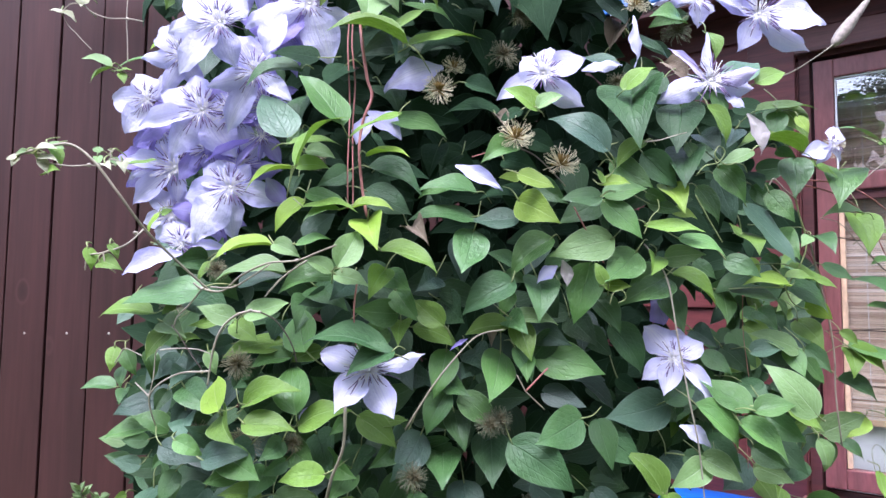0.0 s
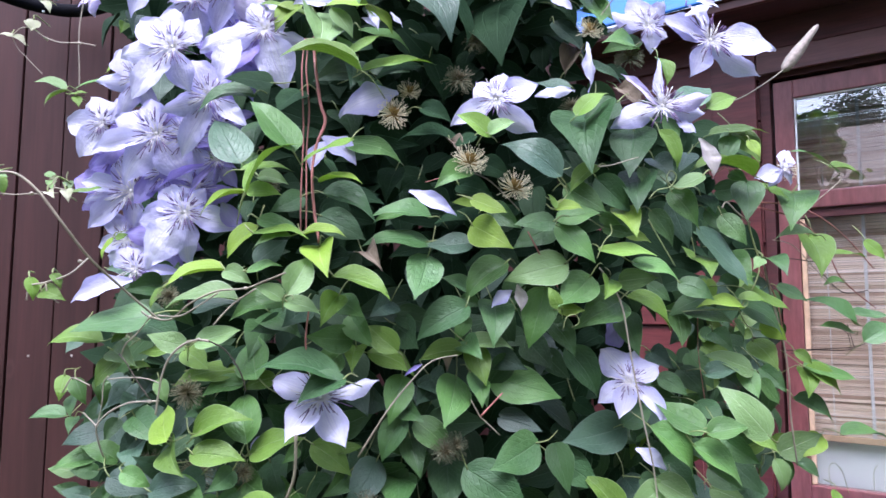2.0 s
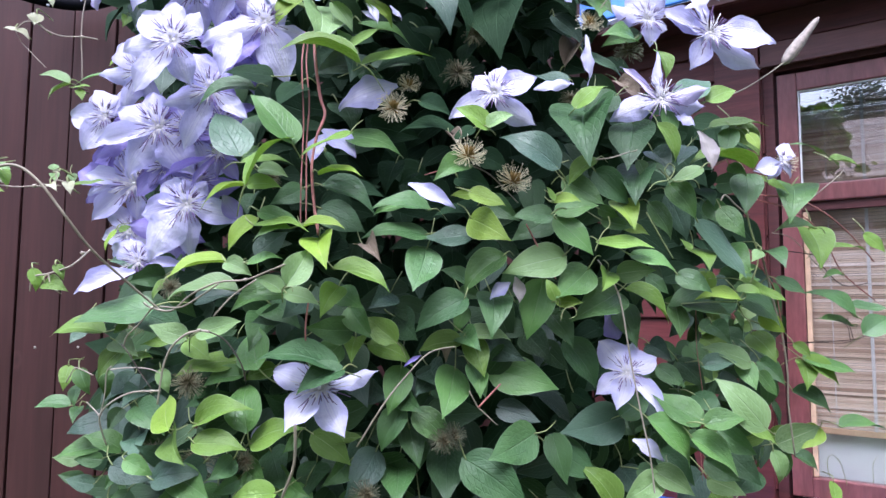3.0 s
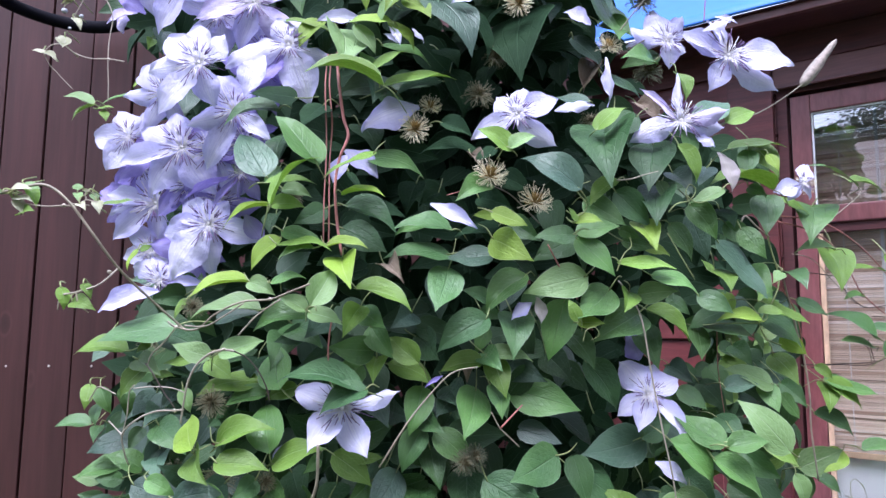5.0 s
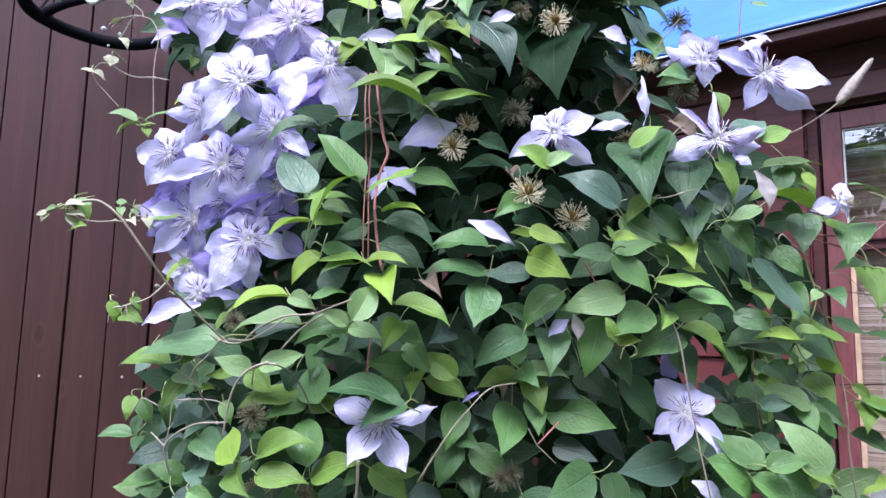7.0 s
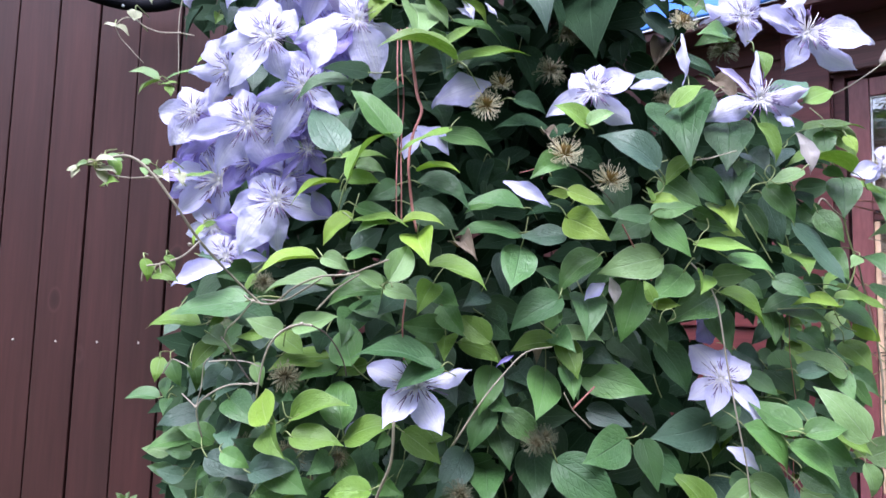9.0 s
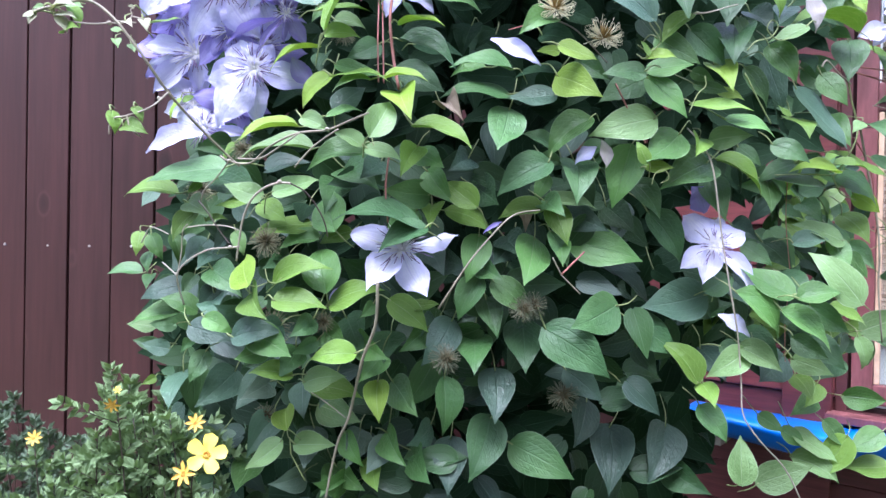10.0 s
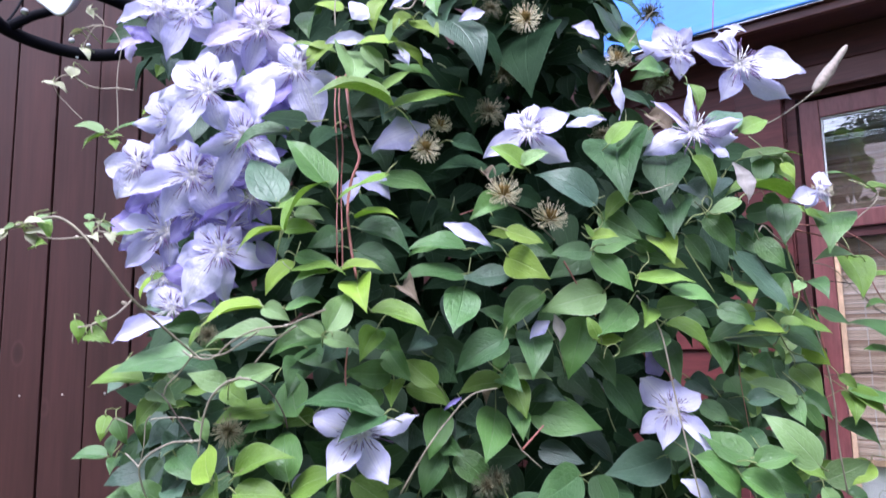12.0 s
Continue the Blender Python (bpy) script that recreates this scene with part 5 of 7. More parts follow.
petal(-0.115, 1.050, 1.769, 0.066, 0.99, -39, 5, 35, 0)
petal(-0.109, 1.032, 1.758, 0.048, 1.01, -116, 7, 24, 0)
petal(0.013, 1.012, 1.682, 0.076, 0.48, -28, 5, 13, 0)
petal(0.158, 1.028, 1.541, 0.039, 0.81, -141, 9, 26, 0)
petal(0.165, 1.026, 1.549, 0.039, 0.76, -82, 9, 15, 4)
petal(0.289, 1.087, 1.927, 0.081, 0.38, -88, 4, 28, 1)
petal(0.462, 1.093, 1.776, 0.067, 0.73, -73, 5, 17, 4)
petal(0.030, 1.026, 1.438, 0.030, 0.36, -149, 11, 30, 2)
petal(-0.056, 1.035, 1.943, 0.029, 0.57, -39, 12, 19, 1)
petal(-0.014, 1.036, 1.952, 0.031, 0.45, -52, 11, 32, 1)
petal(-0.449, 1.122, 2.012, 0.054, 0.76, 151, 6, 21, 2)
petal(-0.478, 1.159, 2.030, 0.053, 0.79, -158, 7, 34, 3)
petal(-0.502, 1.165, 2.031, 0.036, 1.17, -92, 10, 23, 3)
petal(-0.093, 1.042, 1.971, 0.064, 0.61, -176, 5, 12, 1)
petal(-0.120, 1.045, 2.032, 0.053, 1.11, -39, 6, 25, 1)
petal(-0.011, 1.035, 2.039, 0.055, 0.62, -150, 6, 14, 1)
petal(-0.049, 1.035, 1.955, 0.038, 0.57, -61, 9, 27, 1)
petal(0.085, 1.050, 2.012, 0.043, 0.84, -160, 8, 16, 1)
petal(0.274, 1.120, 1.994, 0.049, 1.22, 156, 7, 29, 0)
petal(0.491, 1.154, 2.022, 0.038, 0.48, -19, 9, 18, 1)
petal(0.466, 1.144, 1.993, 0.048, 0.68, 20, 7, 31, 1)
petal(-0.004, 1.064, 1.840, 0.096, 0.89, -157, 4, 20, 0)

# seed heads
seed_head(0.098, 1.006, 1.720, 0.0262, 0, 9, 47)
seed_head(0.163, 1.016, 1.684, 0.0264, 0, 17, 49)
seed_head(-0.011, 1.055, 1.803, 0.0250, 0, 8, 16)
seed_head(0.012, 1.077, 1.843, 0.0187, 0, 18, 48)
seed_head(0.088, 1.081, 1.864, 0.0256, 1, 20, 32)
seed_head(0.117, 1.105, 1.933, 0.0209, 1, 10, 18)
seed_head(0.100, 1.103, 2.041, 0.0193, 1, 16, 32)
seed_head(0.153, 1.089, 2.016, 0.0259, 0, -10, 12)
seed_head(0.301, 1.119, 1.956, 0.0231, 0, 17, 49)
seed_head(0.364, 1.119, 1.912, 0.0240, 2, -20, 42)
seed_head(0.368, 1.151, 2.047, 0.0255, 1, -4, 16)
seed_head(0.268, 1.111, 1.830, 0.0194, 1, -10, 40)
seed_head(-0.189, 1.036, 1.696, 0.0180, 1, 18, 11)
seed_head(-0.273, 0.953, 1.411, 0.0225, 1, 5, 11)
seed_head(-0.329, 1.038, 1.536, 0.0180, 1, 10, 23)
seed_head(-0.424, 1.136, 1.485, 0.0234, 1, 19, 49)
seed_head(-0.368, 1.085, 1.295, 0.0215, 1, 0, 49)
seed_head(0.073, 1.035, 1.323, 0.0213, 2, -9, 13)
seed_head(0.696, 1.281, 1.761, 0.0204, 0, 4, 11)
seed_head(-0.045, 0.971, 1.260, 0.0214, 2, 15, 19)
seed_head(0.120, 1.056, 1.194, 0.0234, 2, -15, 27)
seed_head(0.059, 1.020, 1.319, 0.0193, 2, 9, 14)
seed_head(-0.288, 1.041, 1.290, 0.0279, 1, -8, 23)
seed_head(-0.323, 1.130, 1.141, 0.0197, 1, 16, 27)
seed_head(-0.203, 0.967, 1.307, 0.0152, 1, 17, 16)

# closed downy bud on its stalk
bm = bmesh.new()
a, b = Vector((0.650, 1.190, 1.915)), Vector((0.727, 1.210, 2.005))
axis = (b - a)
side, rows = axis.orthogonal().normalized(), []
for i, (s, r) in enumerate(((0, 0.004), (0.08, 0.010), (0.25, 0.0135), (0.45, 0.0125), (0.65, 0.009), (0.82, 0.0075), (0.93, 0.006), (1.0, 0.002))):
    rows.append([])
    for k in range(12):
        q = side.copy()
        q.rotate(Matrix.Rotation(k * math.pi / 6, 3, axis.normalized()))
        rows[-1].append(bm.verts.new(a + axis * s + q * r * 0.8 * (1.0 if k % 3 else 0.86) - BASE))
for p, q in zip(rows, rows[1:]):
    for k in range(12):
        bm.faces.new((p[k], p[(k + 1) % 12], q[(k + 1) % 12], q[k]))
bm.faces.new(rows[0][::-1])
bm.faces.new(rows[-1])
bmesh.ops.recalc_face_normals(bm, faces=bm.faces[:])
part("flower_bud", smooth(bm), PALE_BUD, clematis, "closed downy buff flower bud")


# ---- small shrubs in front of the fence ----
def sprig_mesh(verts, faces, uvs, root, tip, r):
    """Feathered twig: small narrow leaflets in fives along the twig, densest at its tip."""
    d = (tip - root)
    n = d.normalized()
    for k in range(6):
        c = root + d * (0.15 + 0.85 * (k / 5) ** 0.8)
        for j in range(6):
            s = n.orthogonal().normalized()
            s.rotate(Matrix.Rotation(r.uniform(0, 6.28), 3, n))
            u = (s * 0.8 + n * r.uniform(0.3, 1.1)).normalized()
            w = u.cross(Vector((r.uniform(-1, 1), r.uniform(-1, 1), r.uniform(-1, 1)))).normalized()
            ln = r.uniform(0.012, 0.021)
            i = len(verts)
            e = w.cross(u) * ln * 0.08
            verts += [c, c + u * ln * 0.55 + w * ln * 0.24 + e, c + u * ln, c + u * ln * 0.55 - w * ln * 0.24 + e, c + u * ln * 0.55]
            faces += [(i, i + 1, i + 4), (i + 1, i + 2, i + 4), (i + 2, i + 3, i + 4), (i + 3, i, i + 4)]
            uvs += [(0.5, 0), (1, 0.5), (0.5, 0.5), (1, 0.5), (0.5, 1), (0.5, 0.5), (0.5, 1), (0, 0.5), (0.5, 0.5), (0, 0.5), (0.5, 0), (0.5, 0.5)]


def shrub(name, label, base, tips, leaf_mat, seed):
    r = random.Random(seed)
    thing = tagged(new(name), label, "shrub")
    thing.location = base
    verts, faces, uvs = [], [], []
    bm = bmesh.new()
    for p in tips:
        tip = Vector(p) - base
        root = Vector((tip.x * 0.25, tip.y * 0.3, 0.0))
        knee = root.lerp(tip, 0.62) + Vector((tip.x * 0.2 + r.uniform(-0.03, 0.03), r.uniform(-0.02, 0.02), 0.03))
        add_tube(bm, [root, knee, knee.lerp(tip, 0.5) + Vector((r.uniform(-0.02, 0.02), 0, 0)), tip], 0.0020, 0.0008, 5, 4)
        sprig_mesh(verts, faces, uvs, tip + (knee - tip).normalized() * 0.05, tip, r)
        for k in range(15):
            q = knee.lerp(tip, r.uniform(-0.25, 0.92))
            off = Vector((r.uniform(-0.05, 0.05), r.uniform(-0.05, 0.04), r.uniform(0.0, 0.04)))
            add_tube(bm, [q, q + off], 0.0009, 0.0006, 3, 1)
            sprig_mesh(verts, faces, uvs, q, q + off, r)
    tagged(part("twig_mass", bm, STEM_DARK, thing), kind="stuff")
    me = bpy.data.meshes.new("foliage")
    me.from_pydata(verts, [], faces)
    layer = me.uv_layers.new(name="leaf")
    layer.data.foreach_set("uv", [c for q in uvs for c in q])
    me.materials.append(leaf_mat)
    tagged(part("foliage", me, None, thing), kind="stuff")
    return thing


def yellow_flower(thing, x, y, z, size, petals, yaw, pitch, mat):
    m = Matrix.Translation(Vector((x, y, z)) - thing.location) @ pose(0, 0, 0, 0, 0, yaw) @ pose(0, 0, 0, 90 - pitch, 0, 15)
    bm = bmesh.new()
    for k in range(16):
        a = k * 2.4
        d = Vector((math.cos(a), math.sin(a), 0.9 + 0.3 * math.sin(k))).normalized()
        add_tube(bm, [d * 0.02, d * 0.24], 0.03, 0.035, 4, 1)
    fl = part("flower", bm, ORANGE, thing, "yellow open flower" if petals == 5 else "orange-yellow fading star flower", m @ Matrix.Scale(size, 4))
    for k in range(petals):
        w = 1.45 if petals == 5 else 0.7
        b = blade(k + 60, 0.27, 0.0, 0.05, 0.03, 0.9, 0.34 if petals == 5 else 0.8, 9, 4, 0, 0.2)
        part("petal", b, mat, fl, m=pose(0, 0, 0, 0, 0, 360 / petals * k) @ pose(0, 0, 0, 0, -12, 0) @ Matrix.Diagonal((1, w * 0.85, 1, 1)))


potentilla_tips = [(-0.500, 1.007, 1.234), (-0.495, 1.051, 1.211), (-0.549, 1.084, 1.187), (-0.467, 1.023, 1.189), (-0.439, 0.992, 1.173), (-0.408, 0.977, 1.175), (-0.534, 1.034, 1.138), (-0.479, 0.987, 1.157), (-0.509, 1.073, 1.109), (-0.471, 1.077, 1.123), (-0.395, 0.986, 1.135), (-0.380, 0.999, 1.170), (-0.377, 1.073, 1.125), (-0.439, 1.050, 1.090), (-0.488, 1.073, 1.074), (-0.482, 1.008, 1.073), (-0.417, 0.978, 1.085), (-0.388, 1.001, 1.069), (-0.371, 1.071, 1.059), (-0.490, 0.998, 1.099), (-0.515, 1.008, 1.062), (-0.455, 1.018, 1.118), (-0.473, 1.019, 1.055), (-0.418, 1.017, 1.052), (-0.396, 1.089, 1.025), (-0.459, 0.982, 1.175), (-0.471, 0.961, 1.210), (-0.464, 1.092, 1.179), (-0.654, 1.083, 1.114), (-0.617, 1.098, 1.078), (-0.589, 1.021, 1.068), (-0.653, 1.093, 1.020)]
potentilla = shrub('potentilla', 'low potentilla shrub with yellow flowers in front of the fence', Vector((-0.480, 1.070, 0.02)), potentilla_tips, SHRUB_LEAF, 5)
yellow_flower(potentilla, -0.332, 0.900, 1.154, 0.0255, 5, 8, 25, YELLOW)
yellow_flower(potentilla, -0.375, 0.940, 1.116, 0.0166, 7, -20, 20, ORANGE)
yellow_flower(potentilla, -0.567, 0.940, 1.159, 0.0108, 8, 0, 30, ORANGE)
yellow_flower(potentilla, -0.360, 0.940, 1.181, 0.0128, 8, 5, 30, ORANGE)
yellow_flower(potentilla, -0.466, 0.940, 1.203, 0.0115, 7, -10, -20, ORANGE)
yellow_flower(potentilla, -0.459, 0.940, 1.222, 0.0057, 6, 0, 30, YELLOW)
grey_shrub_tips = [(-0.871, 1.377, 1.106), (-0.877, 1.353, 1.095), (-0.804, 1.333, 1.075), (-0.761, 1.300, 1.064), (-0.748, 1.308, 1.052), (-0.698, 1.292, 1.051), (-0.716, 1.270, 1.030), (-0.844, 1.342, 1.032), (-0.695, 1.300, 0.994), (-0.875, 1.373, 1.001), (-0.766, 1.266, 1.016), (-0.895, 1.387, 0.931), (-0.704, 1.357, 0.949), (-0.808, 1.389, 0.958), (-0.856, 1.386, 0.921), (-0.901, 1.386, 0.898), (-0.717, 1.341, 0.923), (-0.823, 1.262, 1.076), (-0.810, 1.364, 1.010), (-0.707, 1.284, 0.981)]
grey_shrub = shrub('grey_shrub', 'dull grey-green low shrub beside the fence', Vector((-0.819, 1.370, 0.02)), grey_shrub_tips, SHRUB_GREY, 5)

# leaves that stand out of the mass
# tones 6, 8 and 9 put shade into the leaf colour
leaf(-0.509, 1.277, 1.933, 0.089, -162, 6, 60, 3)
leaf(-0.493, 1.251, 1.944, 0.031, -156, 6, 44, 0)
leaf(-0.589, 1.244, 1.899, 0.051, 163, 6, 52, 2)
leaf(-0.581, 1.233, 1.893, 0.044, -143, 7, 55, 1)
leaf(-0.580, 1.242, 1.891, 0.033, 4, 5, 60, 1)
leaf(-0.566, 1.238, 1.885, 0.027, -62, 27, 35, 1)
leaf(-0.452, 1.158, 1.984, 0.028, -90, 34, 31, 1)
leaf(-0.443, 1.181, 2.005, 0.055, -78, 36, 36, 5)
leaf(-0.181, 1.004, 1.835, 0.066, 174, 4, 36, 6)
leaf(-0.208, 1.013, 1.817, 0.079, -164, 8, 50, 8)
leaf(-0.388, 1.151, 1.898, 0.071, -78, 36, 32, 10)
leaf(-0.215, 0.968, 1.717, 0.093, 123, -26, 30, 5)
leaf(-0.159, 1.096, 1.986, 0.061, -125, 19, 20, 0)
leaf(-0.127, 1.066, 1.960, 0.116, -81, 42, 35, 2)
leaf(-0.096, 1.027, 1.952, 0.052, -56, 3, 33, 2)
leaf(-0.068, 1.025, 1.886, 0.059, 34, -9, 51, 1)
leaf(-0.073, 1.052, 1.898, 0.035, 130, -2, 22, 3)
leaf(-0.060, 0.993, 1.852, 0.107, 172, 10, 62, 1)
leaf(-0.070, 1.114, 1.884, 0.083, -156, 39, 4, 10)
leaf(-0.074, 1.089, 1.895, 0.077, -87, 43, 32, 5)
leaf(-0.052, 1.045, 1.866, 0.107, 7, 2, 60, 1)
leaf(-0.099, 1.117, 1.958, 0.085, -111, 42, 29, 8)
leaf(-0.061, 1.089, 1.945, 0.082, -22, 1, 56, 3)
leaf(0.026, 1.141, 1.907, 0.079, -159, 11, 50, 6)
leaf(-0.048, 1.047, 1.965, 0.057, -48, 1, 47, 0)
leaf(0.017, 1.075, 2.018, 0.139, -62, 24, 30, 9)
leaf(0.067, 1.094, 2.006, 0.092, -66, 1, 59, 6)
leaf(-0.136, 0.923, 1.723, 0.092, 129, -11, 47, 3)
leaf(-0.210, 1.079, 1.798, 0.070, -91, 40, 25, 8)
leaf(-0.147, 1.039, 1.834, 0.072, -116, 47, 19, 6)
leaf(-0.100, 1.123, 1.827, 0.086, -63, 42, 30, 8)
leaf(-0.186, 0.904, 1.667, 0.089, 48, -12, 71, 1)
leaf(-0.204, 0.948, 1.700, 0.067, 0, 0, 65, 1)
leaf(-0.218, 1.081, 1.749, 0.035, -132, 12, 26, 3)
leaf(-0.189, 0.976, 1.696, 0.040, -14, 0, 29, 2)
leaf(-0.064, 0.958, 1.742, 0.079, -153, 12, 67, 1)
leaf(-0.079, 1.059, 1.760, 0.086, -18, 0, 46, 3)
leaf(-0.104, 0.963, 1.686, 0.058, -2, 12, 70, 0)
leaf(-0.101, 0.984, 1.721, 0.031, -51, 0, 55, 8)
leaf(-0.239, 1.113, 1.695, 0.083, -151, 12, 67, 0)
leaf(-0.196, 0.946, 1.670, 0.043, -4, 0, 26, 1)
leaf(-0.219, 1.069, 1.675, 0.049, -93, 46, 16, 8)
leaf(-0.138, 1.014, 1.675, 0.053, -148, 29, 2, 8)
leaf(-0.104, 1.001, 1.676, 0.084, -28, 11, 48, 8)
leaf(-0.090, 1.050, 1.684, 0.068, -11, 0, 46, 6)
leaf(0.040, 1.042, 1.647, 0.084, 178, 12, 55, 4)
leaf(0.005, 1.061, 1.656, 0.048, -165, 0, 44, 3)
leaf(0.036, 1.025, 1.610, 0.092, -178, 12, 59, 4)
leaf(-0.115, 1.050, 1.651, 0.081, -29, 23, 19, 8)
leaf(-0.011, 1.144, 1.736, 0.072, -105, 36, 21, 6)
leaf(0.081, 1.058, 1.762, 0.087, 177, 1, 57, 6)
leaf(0.025, 1.124, 1.718, 0.040, -143, 11, 33, 6)
leaf(-0.198, 1.002, 1.629, 0.058, -135, 1, 36, 0)
leaf(-0.185, 0.933, 1.614, 0.073, -4, 10, 70, 1)
leaf(-0.185, 0.962, 1.636, 0.054, -13, 1, 43, 3)
leaf(-0.140, 0.930, 1.610, 0.048, -161, 11, 56, 2)
leaf(-0.120, 0.936, 1.613, 0.053, -2, 2, 62, 0)
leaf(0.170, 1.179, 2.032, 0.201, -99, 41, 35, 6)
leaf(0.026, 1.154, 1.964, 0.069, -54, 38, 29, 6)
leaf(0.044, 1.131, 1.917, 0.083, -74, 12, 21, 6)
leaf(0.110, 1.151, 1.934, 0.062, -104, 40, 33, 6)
leaf(0.251, 1.154, 1.983, 0.075, -50, 9, 28, 9)
leaf(0.258, 1.165, 2.016, 0.057, -58, 26, 23, 6)
leaf(0.304, 1.180, 2.015, 0.079, -46, 48, 12, 3)
leaf(0.391, 1.151, 1.953, 0.066, -162, 3, 31, 3)
leaf(0.297, 1.136, 1.910, 0.074, -34, 9, 50, 8)
leaf(0.259, 1.088, 1.857, 0.058, 175, 4, 45, 9)
leaf(0.259, 1.029, 1.796, 0.061, 37, -8, 48, 1)
leaf(0.122, 0.960, 1.748, 0.054, 144, -4, 24, 1)
leaf(0.123, 0.956, 1.750, 0.041, 26, -7, 33, 2)
leaf(0.332, 1.083, 1.829, 0.070, -148, 5, 18, 8)
leaf(0.291, 1.097, 1.810, 0.158, -104, 47, 28, 8)
leaf(0.031, 1.040, 1.808, 0.051, -26, 5, 24, 6)
leaf(0.219, 0.982, 1.700, 0.090, 149, -7, 26, 9)
leaf(0.212, 1.052, 1.747, 0.045, -24, 6, 40, 6)
leaf(0.287, 1.039, 1.720, 0.056, -139, 6, 43, 1)
leaf(0.243, 1.045, 1.691, 0.068, -35, 15, 9, 3)
leaf(0.218, 1.001, 1.653, 0.039, 1, 6, 41, 0)
leaf(0.215, 0.983, 1.653, 0.022, 115, -7, 38, 1)
leaf(0.227, 1.030, 1.643, 0.062, 9, 5, 37, 3)
leaf(0.225, 1.022, 1.631, 0.074, -45, 7, 23, 3)
leaf(0.213, 0.995, 1.635, 0.056, -177, 5, 33, 4)
leaf(0.221, 1.045, 1.634, 0.073, -152, 19, 19, 4)
leaf(0.102, 1.006, 1.630, 0.078, -36, 41, -12, 0)
leaf(0.096, 1.022, 1.712, 0.063, -149, 30, 18, 3)
leaf(0.085, 1.044, 1.695, 0.058, -24, 27, 10, 6)
leaf(0.103, 1.009, 1.665, 0.030, -179, 8, 27, 0)
leaf(0.099, 0.972, 1.663, 0.051, -20, 3, 31, 0)
leaf(0.133, 1.036, 1.660, 0.055, -40, 25, -10, 4)
leaf(0.114, 1.056, 1.655, 0.068, -169, 3, 57, 6)
leaf(0.099, 1.019, 1.609, 0.069, -176, 9, 43, 5)
leaf(0.117, 1.032, 1.726, 0.054, -33, 17, -1, 6)
leaf(0.108, 1.032, 1.766, 0.038, -148, 10, 35, 6)
leaf(0.292, 1.056, 1.705, 0.071, -46, 2, -2, 8)
leaf(0.361, 1.097, 1.788, 0.115, -111, 40, 30, 8)
leaf(0.329, 1.071, 1.660, 0.071, -79, 51, 6, 0)
leaf(0.303, 1.071, 1.634, 0.047, -14, 11, 27, 3)
leaf(0.300, 1.074, 1.652, 0.033, -29, 24, -9, 3)
leaf(0.407, 1.072, 1.803, 0.051, -87, 15, 19, 3)
leaf(0.382, 1.039, 1.772, 0.061, -66, 1, 30, 1)
leaf(0.398, 1.117, 1.747, 0.065, -72, 49, -4, 9)
leaf(0.454, 1.122, 1.757, 0.061, -130, 42, 34, 9)
leaf(0.357, 1.058, 1.722, 0.039, -67, 11, 16, 3)
leaf(0.364, 1.084, 1.717, 0.093, -111, 43, 27, 8)
leaf(0.559, 1.131, 1.725, 0.109, 177, 11, 74, 1)
leaf(0.450, 1.056, 1.710, 0.056, -159, 0, 55, 2)
leaf(0.415, 1.089, 1.690, 0.066, -61, 18, -7, 3)
leaf(0.421, 1.113, 1.679, 0.077, -69, 0, 13, 5)
leaf(0.464, 1.110, 1.634, 0.111, -52, 12, 43, 5)
leaf(0.386, 1.101, 1.662, 0.065, -59, 0, 25, 3)
leaf(0.340, 1.083, 1.625, 0.039, -19, 13, 35, 0)
leaf(0.570, 1.206, 1.813, 0.074, -67, 28, 2, 1)
leaf(0.525, 1.192, 1.806, 0.091, 0, 13, 64, 1)
leaf(0.572, 1.159, 1.787, 0.034, -69, 23, 1, 0)
leaf(0.547, 1.177, 1.798, 0.057, -109, 26, 29, 4)
leaf(0.535, 1.154, 1.731, 0.036, -46, 45, -5, 4)
leaf(0.569, 1.169, 1.718, 0.085, -109, 33, 26, 4)
leaf(0.482, 1.146, 1.693, 0.052, -77, 49, 8, 6)
leaf(0.506, 1.123, 1.657, 0.059, -58, 20, -8, 3)
leaf(0.493, 1.149, 1.670, 0.057, -47, 19, -10, 4)
leaf(0.686, 1.249, 1.713, 0.122, -124, 45, 30, 3)
leaf(0.600, 1.185, 1.717, 0.057, -25, 0, 52, 1)
leaf(0.734, 1.286, 1.638, 0.099, -102, 41, 12, 1)
leaf(0.707, 1.220, 1.634, 0.068, -178, 0, 60, 2)
leaf(0.725, 1.174, 1.739, 0.087, 152, -12, 68, 3)
leaf(0.738, 1.213, 1.751, 0.055, -14, 1, 58, 1)
leaf(0.605, 1.195, 1.591, 0.074, -81, 69, 6, 4)
leaf(0.570, 1.130, 1.590, 0.033, -142, 31, 33, 2)
leaf(0.289, 1.034, 1.598, 0.079, -5, 12, 62, 1)
leaf(0.323, 1.059, 1.553, 0.055, 5, 32, 6, 2)
leaf(0.338, 1.040, 1.579, 0.067, -21, 11, 50, 3)
leaf(0.305, 1.054, 1.555, 0.054, -122, 53, -3, 1)
leaf(0.326, 1.087, 1.524, 0.100, -154, 30, 24, 3)
leaf(0.344, 1.089, 1.528, 0.082, -38, 2, 54, 1)
leaf(0.423, 1.092, 1.551, 0.056, -29, 16, 12, 4)
leaf(0.521, 1.103, 1.512, 0.070, 177, 2, 62, 0)
leaf(0.443, 1.126, 1.505, 0.089, -18, 10, 64, 3)
leaf(0.434, 1.137, 1.505, 0.061, -96, 35, -8, 3)
leaf(0.459, 1.119, 1.594, 0.071, -89, 61, 8, 1)
leaf(0.442, 1.080, 1.590, 0.025, 135, -3, 39, 1)
leaf(0.529, 1.163, 1.597, 0.068, -68, 46, -5, 3)
leaf(0.545, 1.140, 1.543, 0.078, -24, 4, 59, 1)
